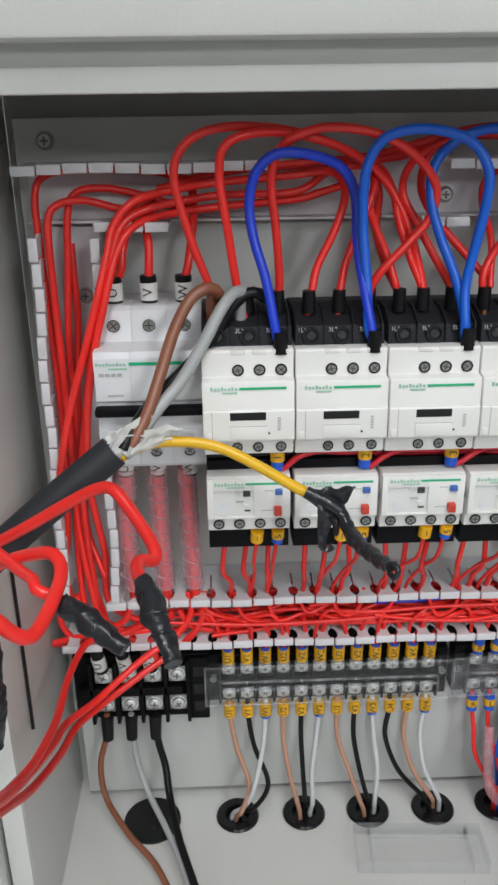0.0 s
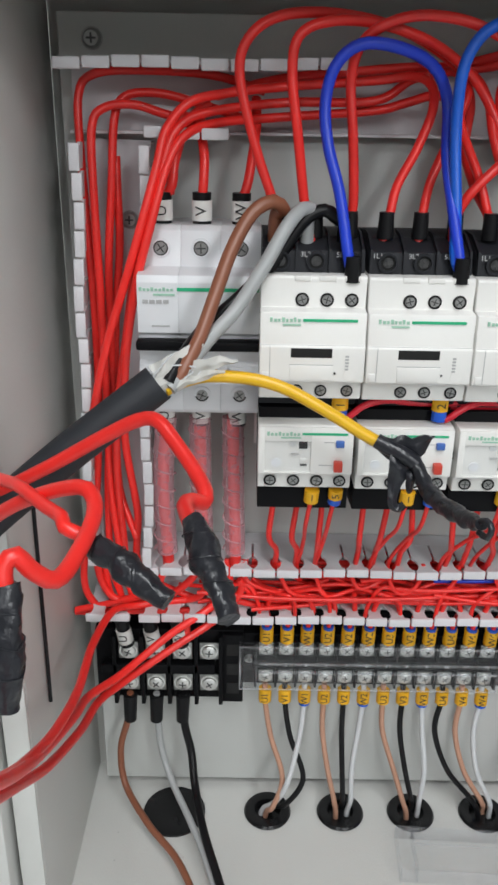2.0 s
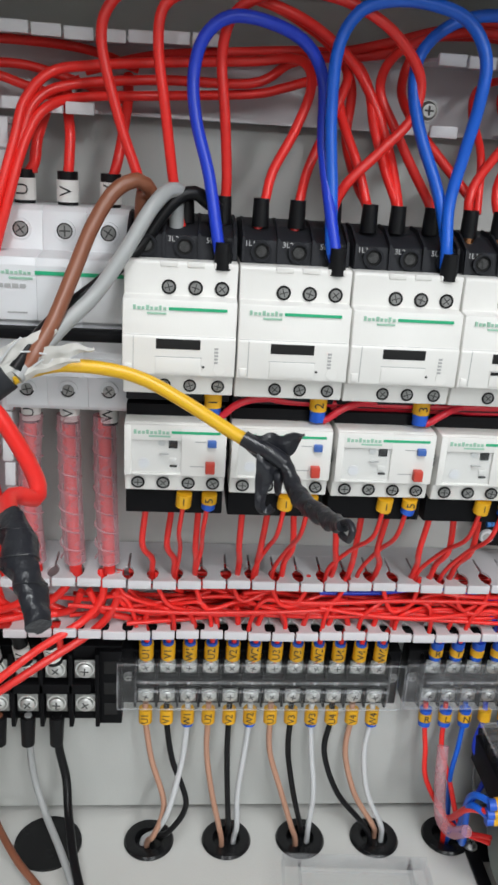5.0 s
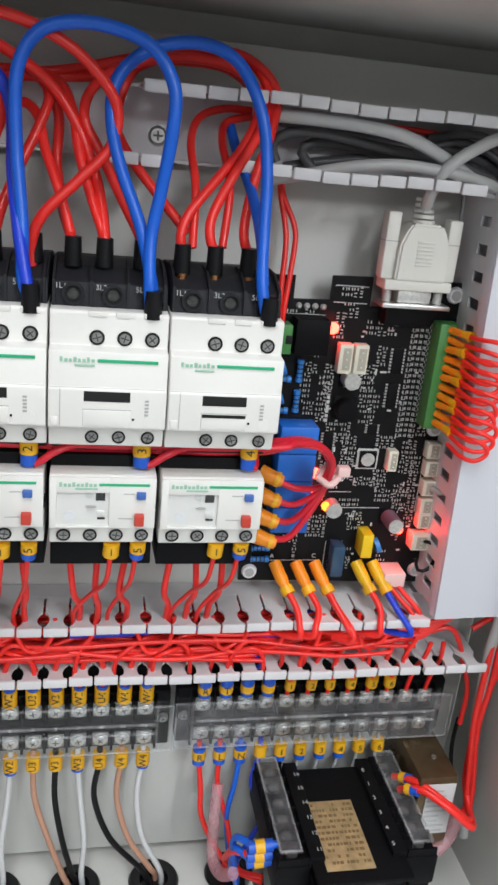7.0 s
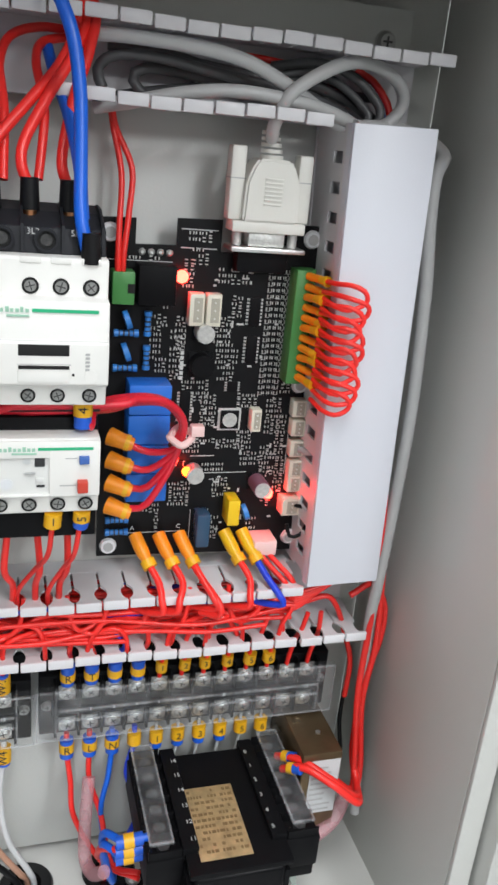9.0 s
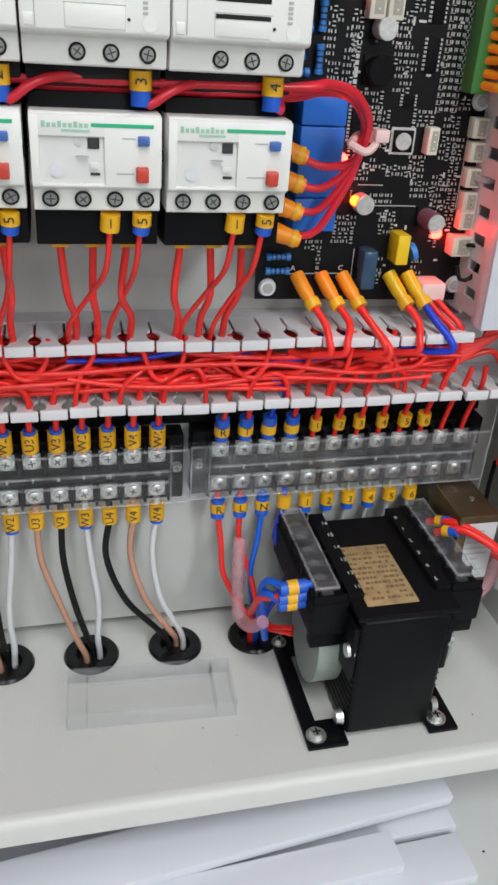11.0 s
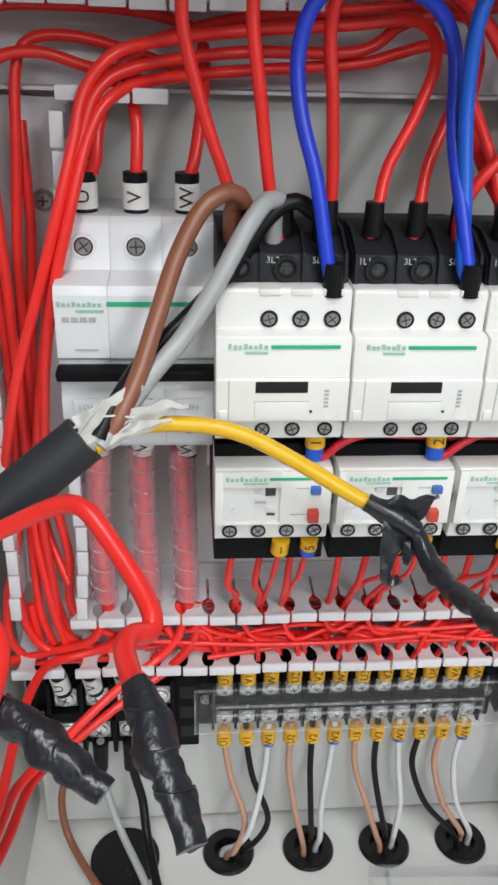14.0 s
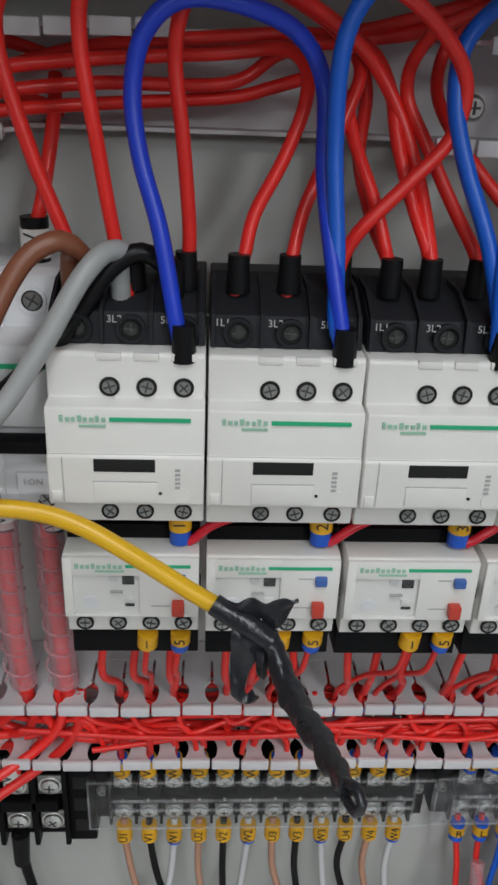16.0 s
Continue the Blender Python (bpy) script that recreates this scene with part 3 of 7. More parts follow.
def duct(name_label, x0, z0, length, height, vertical=False, skip=(lambda side, d: False)):
    """An open duct lying on the plate: a base, two low sides and a row of fingers on each."""
    t = empty_thing("wire_duct", (x0, 0, z0), name_label, "wire duct", "slotted ducts on the plate")
    if vertical:
        part("base", bx(0, height, -0.0018, -0.0002, 0, length), DUCT, t, smooth=False)
        part("side_strip", bx(0, 0.0013, -0.0125, -0.0018, 0, length), DUCT, t, smooth=False)
        part("side_strip", bx(height - 0.0013, height, -0.0125, -0.0018, 0, length), DUCT, t, smooth=False)
    else:
        part("base", bx(0, length, -0.0018, -0.0002, 0, height), DUCT, t, smooth=False)
        part("side_strip", bx(0, length, -0.0125, -0.0018, 0, 0.0013), DUCT, t, smooth=False)
        part("side_strip", bx(0, length, -0.0125, -0.0018, height - 0.0013, height), DUCT, t, smooth=False)
    for side in (0, 1):
        for k in range(int(length / FP)):
            d = (k + 0.5) * FP
            if skip(side, d):
                continue
            f = new("finger", FINGER)
            f.parent = t
            j = math.sin(k * 7.3 + side * 2.1)
            if vertical:
                m = pose(height if side else 0, 0, d, j * 1.2, 90 if side else -90, 0)
                if not side:
                    m = pose(0, 0, d, j * 1.2, -90, 0)
            else:
                m = pose(d, 0, height - 0.0013 if side else 0.0013, j * 0.8 + (0 if side else 0), 0 if side else 180, 0)
            f.matrix_basis = m
    return t


top_duct = duct("open pale grey slotted duct full of wires", -0.088, 0.4085, 0.412, 0.030,
                skip=lambda side, d: side == 1 and 0.120 < d < 0.206 or side == 0 and not (0.036 < d < 0.075 or 0.205 < d < 0.222 or 0.252 < d < 0.366))
mid_duct = duct("open pale grey slotted duct carrying red wires", -0.062, 0.160, 0.350, 0.033)
low_ext = duct("open pale grey slotted duct carrying red wires", -0.091, 0.160, 0.029, 0.033, skip=lambda s, d: s == 1)
right_ext = duct("open pale grey slotted duct carrying red wires", 0.2882, 0.160, 0.0376, 0.033, skip=lambda s, d: s == 1)
left_duct = duct("open upright pale grey slotted duct", -0.0845, 0.194, 0.212, 0.030, vertical=True)
left_duct.matrix_world = pose(-0.0850, 0, 0.194, 0, 1.2, 0)
for d in (0.060, 0.221):
    pan_screw(top_duct, d, -0.0018, 0.0105, 0.0042)
pan_screw(left_duct, 0.018, -0.0018, 0.175, 0.0040)
for d in (0.04, 0.12, 0.2, 0.29):
    pan_screw(mid_duct, d, -0.0018, 0.0165, 0.0040)

# the closed upright duct with its lid
rduct = empty_thing("wire_duct", (0.2868, 0, 0.197), "upright grey duct closed by a smooth lid", "wire duct", "slotted ducts on the plate")
rduct.matrix_world = pose(0.2868, 0, 0.197, 0, -1.6, 0)
part("lid", bx(-0.001, 0.0365, -0.0465, -0.0445, 0, 0.213, bevel=0.0006), LID, rduct, "smooth pale grey snap-on lid")
part("lid_flange", bx(-0.001, 0.0004, -0.0445, -0.0395, 0, 0.213), LID, rduct)
part("lid_flange", bx(0.0351, 0.0365, -0.0445, -0.0395, 0, 0.213), LID, rduct)
part("base", bx(0, 0.0355, -0.0018, -0.0002, 0, 0.213), DUCT, rduct)
part("side_strip", bx(0.0006, 0.0018, -0.0225, -0.0018, 0, 0.213), DUCT, rduct)
part("side_strip", bx(0.0337, 0.0349, -0.0225, -0.0018, 0, 0.213), DUCT, rduct)
part("side_strip", bx(0.0006, 0.0018, -0.0410, -0.0330, 0, 0.213), DUCT, rduct)
part("side_strip", bx(0.0337, 0.0349, -0.0410, -0.0330, 0, 0.213), DUCT, rduct)
for k in range(17):
    z = 0.002 + k * 0.0125
    part("web", bx(0.0006, 0.0018, -0.0330, -0.0225, z, z + 0.0075), DUCT, rduct, smooth=False)
    part("web", bx(0.0337, 0.0349, -0.0330, -0.0225, z, z + 0.0075), DUCT, rduct, smooth=False)


# ---- terminal blocks ----
def square_screw(parent, x, y, z, w, mat=STEEL, plate=STEEL):
    p = part("clamp_plate", bx(x - w / 2, x + w / 2, y - 0.0012, y, z - w / 2, z + w / 2, bevel=0.0004), plate, parent)
    head = cy((x, y - 0.0012, z), (0, -1, 0), w * 0.46, w * 0.05, n=18)
    cyl(head, (x, y - 0.0012 - w * 0.05, z), (0, -1, 0), w * 0.38, w * 0.09, 18, w * 0.35)
    cyl(head, (x, y - 0.0012 - w * 0.14, z), (0, -1, 0), w * 0.35, w * 0.08, 18, w * 0.2)
    part("screw", head, mat, p)
    # flat dark cross instead of a cut recess and its shade
    bm = bmesh.new()
    t = y - 0.0012 - w * 0.22
    a = 0.4 + 40 * (x + z)
    for q in (a, a + math.pi / 2):
        o, u, v = Vector((x, t - 0.0001, z)), Vector((math.cos(q), 0, math.sin(q))) * w * 0.2, Vector((-math.sin(q), 0, math.cos(q))) * w * 0.035
        bm.faces.new([bm.verts.new(o + d) for d in (u + v, u - v, -u - v, -u + v)])
    part("recess", bm, SLOT, p, smooth=False)
    return p


CLAMP = material("dull_clamp_steel", (0.40, 0.40, 0.39), 0.45, 1.0, vary=0.2, scale=300, bump=0.1)


def terminal_strip(x0, z0, label):
    """A twelve-pole strip under a clear cover."""
    t = empty_thing("terminal_block", (x0, 0, z0), label, "terminal block", "clear-covered terminal strips")
    part("base", bx(0, 0.160, -0.0125, -0.0003, -0.002, 0.0345, bevel=0.0008), BLACK, t)
    part("ridge", bx(0.006, 0.154, -0.0185, -0.0125, 0.0135, 0.0195, bevel=0.0005), BLACK, t)
    for k in range(13):
        x = 0.0080 + k * 0.0120
        part("partition", bx(x - 0.0007, x + 0.0007, -0.0185, -0.0125, 0.0, 0.0330, bevel=0.0002), BLACK, t)
    for k in range(12):
        x = 0.0140 + k * 0.0120
        for z in (0.0065, 0.0262):
            square_screw(t, x, -0.0150, z, 0.0088, plate=CLAMP)
    for x in (0.0040, 0.1563):
        pan_screw(t, x, -0.0125, 0.0165, 0.0027)
    cover = part("cover", bx(-0.0020, 0.1615, -0.0212, -0.0200, 0.0005, 0.0312, bevel=0.0004), CLEARHAZE if x0 > 0.1 else CLEAR, t, "clear plastic cover")
    for z in (0.0128, 0.0190):
        part("rib", bx(0.0095, 0.1515, -0.0226, -0.0212, z, z + 0.0011, bevel=0.0003), CLEAREDGE, cover)
    for z in (0.0003, 0.0302):
        part("rim", bx(-0.0020, 0.1615, -0.0218, -0.0212, z, z + 0.0011, bevel=0.0002), CLEAREDGE, cover)
    for x in (-0.0020, 0.1605):
        part("rim", bx(x, x + 0.0010, -0.0218, -0.0212, 0.0014, 0.0302, bevel=0.0002), CLEAREDGE, cover)
    part("end_rib", bx(-0.0020, 0.0070, -0.0200, -0.0130, 0.0005, 0.0018), CLEAR, cover)
    part("edge", bx(-0.0020, 0.1615, -0.0200, -0.0165, 0.0300, 0.0312), CLEAR, cover)
    part("edge", bx(0.0078, 0.0088, -0.0200, -0.0150, 0.0005, 0.0312), CLEAREDGE, cover)
    part("edge", bx(0.1522, 0.1532, -0.0200, -0.0150, 0.0005, 0.0312), CLEAREDGE, cover)
    for k in range(12):
        text("pole_mark", str(k + 1), 0.0030, (0.0140 + k * 0.0120, -0.0187, 0.0165), 90, 0, 0, WHITEPRINT, t)
    return t


terminal_strip(-0.0045, 0.0975, "black twelve-pole terminal strip with clear cover")
terminal_strip(0.1595, 0.0985, "second black terminal strip with scuffed clear cover")
# dark carrier bars above the strips
bar = empty_thing("carrier_bar", (-0.095, 0, 0.130), "black carrier bar behind the terminal strips", "bar")
part("bar", bx(0, 0.415, -0.0040, -0.0003, 0.004, 0.0115, bevel=0.0004), BLACK, bar)

big = empty_thing("terminal_block", (-0.0930, 0, 0.0830), "large black four-pole terminal block with bare screws", "terminal block")
part("base", bx(0, 0.0890, -0.0110, -0.0003, 0.0, 0.0500, bevel=0.0008), BLACK, big)
part("ridge", bx(0.004, 0.072, -0.0180, -0.0110, 0.0225, 0.0290, bevel=0.0006), BLACK, big)
for x in (0.0120, 0.0285, 0.0445, 0.0608, 0.0755):
    part("partition", bx(x - 0.0012, x + 0.0012, -0.0180, -0.0110, 0.0, 0.0490, bevel=0.0004), BLACK, big)
part("end_block", bx(0.0765, 0.0890, -0.0150, -0.0110, 0.0, 0.0490, bevel=0.0006), BLACK, big)
for k in range(3):
    part("end_pocket", bx(0.0790, 0.0865, -0.0153, -0.0146, 0.0065 + k * 0.0140, 0.0145 + k * 0.0140, bevel=0.0002), HOLE, big)
for k in range(4):
    for z in (0.0145, 0.0375):
        square_screw(big, 0.0203 + k * 0.0161, -0.0140, z, 0.0118, plate=CLAMP)


# ---- grommets ----
def grommet(x, y, r):
    t = empty_thing("grommet", (x, y, 0), "glossy black rubber grommet in the cabinet floor", "grommet", "grommets in the floor")
    bm = bmesh.new()
    prof = [(r - 0.0005, -0.004), (r - 0.0005, -0.0002), (r + 0.0042, -0.0002), (r + 0.0046, 0.0008), (r + 0.0036, 0.0024), (r + 0.0008, 0.0030), (r - 0.0020, 0.0022), (r - 0.0030, 0.0), (r - 0.0030, -0.004)]
    n = 36
    v = [[bm.verts.new((q * math.cos(2 * math.pi * k / n), q * math.sin(2 * math.pi * k / n), z)) for k in range(n)] for q, z in prof]
    for a, b in zip(v, v[1:] + v[:1]):
        for k in range(n):
            bm.faces.new((a[k], a[(k + 1) % n], b[(k + 1) % n], b[k]))
    bmesh.ops.recalc_face_normals(bm, faces=bm.faces)
    part("collar", bm, RUBBER, t)
    part("membrane", cy((0, 0, -0.0035), (0, 0, 1), r - 0.002, 0.0012, n=28), RUBBER, t)
    return t


for hx, hy, hr in HOLES[:5]:
    grommet(hx, hy, hr)
hx, hy, hr = HOLES[5]
disc = empty_thing("rubber_blank", (hx, hy, 0), "large flat black rubber blank in the floor", "grommet")
part("disc", cy((0, 0, -0.003), (0, 0, 1), hr - 0.0003, 0.0042, n=40), RUBBER, disc)


# ---- wires ----
BLACKW = material("black_wire_insulation", (0.008, 0.008, 0.009), 0.36, vary=0.2, bump=0.04, spec=0.22)
PINK = material("pale_pink_plastic", (0.80, 0.55, 0.53), 0.4, vary=0.05)


def wire(mat, r, label, *pts, group="", n=12):
    """One wire along a smooth line, a thing of its own."""
    ob = part("wire", tube(bmesh.new(), pts, r, n=n), mat)
    return tagged(ob, label, "wire", group or "loose wires")


def sleeve(parent, p, d, r, h, mat, words="", name="sleeve", turn=90.0, ink=None):
    """A short marker sleeve on a wire from p along d, with its lettering turned along the wire."""
    bm = bmesh.new()
    d = Vector(d).normalized()
    p = Vector(p)
    prof = ((0.0, 0.86), (0.06, 1.0), (0.94, 1.0), (1.0, 0.86))
    tube(bm, [p + d * h * f for f, _ in prof], r, n=14, step=1.0, radii=lambda f: 1.0 if 0.1 < f < 0.9 else 0.88)
    ob = part(name, bm, mat, parent)
    if words:
        c = p + d * h / 2
        text("marker_print", words, r * 1.5, (c.x, c.y - r - 0.00012, c.z), 90, 0 if not turn else -turn, 0, ink or INK, ob)
    return ob


wire(RED, .0021, "red wire looping high above the contactors", (0.0085, -0.0620, 0.3640), (0.0080, -0.0600, 0.3760), (0.0049, -0.0600, 0.3859), (-0.0022, -0.0600, 0.4056), (-0.0089, -0.0600, 0.4319), (-0.0057, -0.0600, 0.4451), (0.0049, -0.0580, 0.4528), (0.0215, -0.0550, 0.4551), (0.0433, -0.0520, 0.4531), (0.0640, -0.0450, 0.4474), (0.0828, -0.0350, 0.4375), (0.0916, -0.0300, 0.4243), (0.0914, -0.0300, 0.4043), (0.0946, -0.0450, 0.3880), (0.0985, -0.0560, 0.3780), (0.0985, -0.0565, 0.3700))
wire(RED, .0021, "red wire looping high above the contactors", (0.0225, -0.0600, 0.3640), (0.0215, -0.0580, 0.3760), (0.0190, -0.0580, 0.3833), (0.0151, -0.0600, 0.4105), (0.0120, -0.0600, 0.4332), (0.0144, -0.0600, 0.4464), (0.0262, -0.0580, 0.4518), (0.0455, -0.0540, 0.4517), (0.0682, -0.0500, 0.4455), (0.0885, -0.0400, 0.4340), (0.1005, -0.0400, 0.4175), (0.1079, -0.0450, 0.3982), (0.1112, -0.0560, 0.3780), (0.1112, -0.0565, 0.3700))
wire(RED, .0021, "red wire crossing over to the next contactor", (0.0395, -0.0570, 0.3640), (0.0395, -0.0550, 0.3740), (0.0400, -0.0550, 0.3861), (0.0381, -0.0560, 0.4105), (0.0360, -0.0560, 0.4312), (0.0395, -0.0580, 0.4446), (0.0496, -0.0600, 0.4515), (0.0636, -0.0600, 0.4542), (0.0826, -0.0600, 0.4515), (0.1006, -0.0580, 0.4431), (0.1134, -0.0560, 0.4287), (0.1121, -0.0560, 0.4137), (0.1006, -0.0580, 0.4006), (0.0877, -0.0600, 0.3873), (0.0835, -0.0580, 0.3760), (0.0840, -0.0580, 0.3640))
wire(BLUE, .0024, "deep blue jumper wire arching between contactors", (0.0385, -0.0740, 0.3580), (0.0369, -0.0740, 0.3642), (0.0325, -0.0700, 0.3880), (0.0272, -0.0660, 0.4064), (0.0254, -0.0640, 0.4223), (0.0287, -0.0640, 0.4356), (0.0379, -0.0640, 0.4433), (0.0523, -0.0620, 0.4429), (0.0679, -0.0560, 0.4372), (0.0759, -0.0540, 0.4248), (0.0770, -0.0600, 0.4017), (0.0802, -0.0700, 0.3788), (0.0833, -0.0750, 0.3612), (0.0828, -0.0750, 0.3580))
wire(BLUE2, .0024, "bright blue jumper wire arching between contactors", (0.0842, -0.0730, 0.3580), (0.0814, -0.0730, 0.3653), (0.0809, -0.0680, 0.3840), (0.0787, -0.0640, 0.4103), (0.0787, -0.0640, 0.4336), (0.0839, -0.0640, 0.4461), (0.0928, -0.0640, 0.4517), (0.1080, -0.0660, 0.4527), (0.1245, -0.0700, 0.4476), (0.1331, -0.0720, 0.4352), (0.1332, -0.0720, 0.4199), (0.1308, -0.0700, 0.4018), (0.1277, -0.0700, 0.3828), (0.1277, -0.0740, 0.3671), (0.1285, -0.0740, 0.3580))
wire(BLUE2, .0024, "bright blue jumper wire arching between contactors", (0.1300, -0.0720, 0.3580), (0.1283, -0.0710, 0.3678), (0.1236, -0.0660, 0.3866), (0.1157, -0.0600, 0.4068), (0.1119, -0.0550, 0.4230), (0.1138, -0.0520, 0.4373), (0.1252, -0.0500, 0.4482), (0.1425, -0.0500, 0.4525), (0.1575, -0.0550, 0.4473), (0.1672, -0.0600, 0.4308), (0.1710, -0.0620, 0.4106), (0.1714, -0.0660, 0.3874), (0.1713, -0.0720, 0.3694), (0.1735, -0.0740, 0.3580))
wire(RED, .0020, "red wire from the duct bundle to a contactor", (0.0536, -0.0580, 0.3640), (0.0536, -0.0560, 0.3760), (0.0558, -0.0560, 0.3784), (0.0585, -0.0530, 0.3902), (0.0664, -0.0500, 0.4055), (0.0720, -0.0470, 0.4205), (0.0715, -0.0420, 0.4300), (0.0650, -0.0340, 0.4338), (0.0491, -0.0300, 0.4320), (0.0101, -0.0300, 0.4290), (-0.0156, -0.0380, 0.4257), (-0.0304, -0.0450, 0.4217), (-0.0400, -0.0480, 0.4110), (-0.0438, -0.0510, 0.3971), (-0.0502, -0.0550, 0.3750), (-0.0585, -0.0560, 0.3490), (-0.0685, -0.0520, 0.3201), (-0.0766, -0.0460, 0.2913), (-0.0847, -0.0360, 0.2551), (-0.0860, -0.0300, 0.2102), (-0.0829, -0.0280, 0.1753), (-0.0697, -0.0280, 0.1629), (-0.0365, -0.0260, 0.1635))
wire(RED, .0020, "red wire from the duct bundle to a contactor", (0.0688, -0.0580, 0.3640), (0.0688, -0.0560, 0.3760), (0.0699, -0.0560, 0.3793), (0.0730, -0.0500, 0.3911), (0.0787, -0.0450, 0.4043), (0.0857, -0.0400, 0.4197), (0.0884, -0.0360, 0.4296), (0.0832, -0.0300, 0.4359), (0.0662, -0.0260, 0.4328), (0.0498, -0.0280, 0.4238), (0.0102, -0.0280, 0.4226), (-0.0233, -0.0400, 0.4180), (-0.0357, -0.0460, 0.4114), (-0.0409, -0.0490, 0.3994), (-0.0471, -0.0520, 0.3771), (-0.0547, -0.0500, 0.3531), (-0.0613, -0.0460, 0.3183), (-0.0680, -0.0400, 0.2797), (-0.0705, -0.0340, 0.2442), (-0.0696, -0.0300, 0.2068), (-0.0673, -0.0280, 0.1755), (-0.0500, -0.0260, 0.1606))
wire(RED, .0020, "red wire from the duct bundle to a contactor", (0.0988, -0.0550, 0.3640), (0.0988, -0.0540, 0.3760), (0.0977, -0.0540, 0.3809), (0.0935, -0.0500, 0.3946), (0.0874, -0.0420, 0.4103), (0.0842, -0.0360, 0.4220), (0.0770, -0.0280, 0.4265), (0.0640, -0.0240, 0.4232), (0.0504, -0.0240, 0.4199), (0.0103, -0.0240, 0.4167), (-0.0184, -0.0360, 0.4140), (-0.0320, -0.0450, 0.4090), (-0.0396, -0.0500, 0.3970), (-0.0469, -0.0550, 0.3725), (-0.0548, -0.0560, 0.3436), (-0.0616, -0.0480, 0.3072), (-0.0650, -0.0380, 0.2661), (-0.0615, -0.0300, 0.2213), (-0.0607, -0.0260, 0.1820), (-0.0268, -0.0220, 0.1593))
wire(RED, .0020, "red wire dropping from the duct to a contactor", (0.1110, -0.0550, 0.3640), (0.1110, -0.0540, 0.3760), (0.1100, -0.0540, 0.3816), (0.1056, -0.0480, 0.3932), (0.1002, -0.0420, 0.4101), (0.0974, -0.0360, 0.4250), (0.0907, -0.0260, 0.4358), (0.0734, -0.0200, 0.4382), (0.0428, -0.0180, 0.4360), (0.0079, -0.0180, 0.4323), (-0.0200, -0.0160, 0.4250))
wire(RED, .0020, "red wire dropping from the duct to a contactor", (0.1255, -0.0550, 0.3640), (0.1255, -0.0540, 0.3760), (0.1242, -0.0540, 0.3814), (0.1173, -0.0480, 0.3939), (0.1084, -0.0420, 0.4107), (0.1019, -0.0400, 0.4230), (0.1050, -0.0340, 0.4341), (0.1169, -0.0280, 0.4435), (0.1406, -0.0260, 0.4491), (0.1603, -0.0260, 0.4475), (0.1713, -0.0300, 0.4394), (0.1755, -0.0300, 0.4280))
wire(RED, .0020, "red wire dropping from the duct to a contactor", (0.1434, -0.0500, 0.3834), (0.1175, -0.0360, 0.4136), (0.1153, -0.0200, 0.4294), (0.1236, -0.0180, 0.4454), (0.1429, -0.0180, 0.4486), (0.1600, -0.0200, 0.4470), (0.1713, -0.0240, 0.4380), (0.1740, -0.0240, 0.4260))
wire(RED, .0020, "red wire dropping from the duct to a contactor", (0.1412, -0.0580, 0.3640), (0.1412, -0.0560, 0.3760), (0.1402, -0.0560, 0.3826), (0.1433, -0.0530, 0.3914), (0.1546, -0.0460, 0.4052), (0.1658, -0.0380, 0.4191), (0.1717, -0.0300, 0.4330), (0.1677, -0.0240, 0.4439), (0.1519, -0.0200, 0.4506), (0.1329, -0.0180, 0.4494), (0.1194, -0.0160, 0.4431), (0.1000, -0.0140, 0.4385), (0.0600, -0.0120, 0.4355), (0.0200, -0.0120, 0.4340))
wire(RED, .0020, "red wire dropping from the duct to a contactor", (0.1544, -0.0580, 0.3640), (0.1544, -0.0560, 0.3760), (0.1518, -0.0560, 0.3833), (0.1528, -0.0530, 0.3920), (0.1614, -0.0460, 0.4078), (0.1711, -0.0380, 0.4239), (0.1758, -0.0300, 0.4376), (0.1678, -0.0240, 0.4504), (0.1485, -0.0220, 0.4529), (0.1280, -0.0180, 0.4496), (0.1080, -0.0160, 0.4440), (0.0850, -0.0140, 0.4390), (0.0500, -0.0140, 0.4365))
wire(RED, .0020, "red wire dropping from the duct to a contactor", (0.1682, -0.0560, 0.3640), (0.1682, -0.0540, 0.3760), (0.1658, -0.0540, 0.3840), (0.1667, -0.0500, 0.3928), (0.1705, -0.0440, 0.4084), (0.1760, -0.0380, 0.4242), (0.1786, -0.0300, 0.4400), (0.1694, -0.0260, 0.4500), (0.1560, -0.0220, 0.4535), (0.1350, -0.0200, 0.4495), (0.1150, -0.0160, 0.4420), (0.0900, -0.0120, 0.4370))
wire(BLUE2, .0022, "bright blue wire falling behind the jumper", (0.1722, -0.0710, 0.3680), (0.1712, -0.0620, 0.3850), (0.1685, -0.0480, 0.4010), (0.1645, -0.0300, 0.4150), (0.1620, -0.0180, 0.4260))
wire(RED, .0017, "thin red wire rising into the upper duct", (0.1455, -0.0530, 0.3782), (0.1461, -0.0450, 0.4012), (0.1447, -0.0300, 0.4176), (0.1488, -0.0200, 0.4278), (0.1594, -0.0160, 0.4323), (0.1715, -0.0140, 0.4326))
wire(RED, .0017, "thin red wire rising into the upper duct", (0.1576, -0.0530, 0.3791), (0.1600, -0.0450, 0.4025), (0.1576, -0.0300, 0.4189), (0.1604, -0.0200, 0.4269), (0.1713, -0.0160, 0.4303))
wire(RED, .0013, "thin red wire from the upper duct to the board", (0.1864, -0.0200, 0.4104), (0.1897, -0.0120, 0.3996), (0.1966, -0.0140, 0.3845), (0.1956, -0.0180, 0.3674), (0.1933, -0.0220, 0.3474), (0.1945, -0.0180, 0.3327))
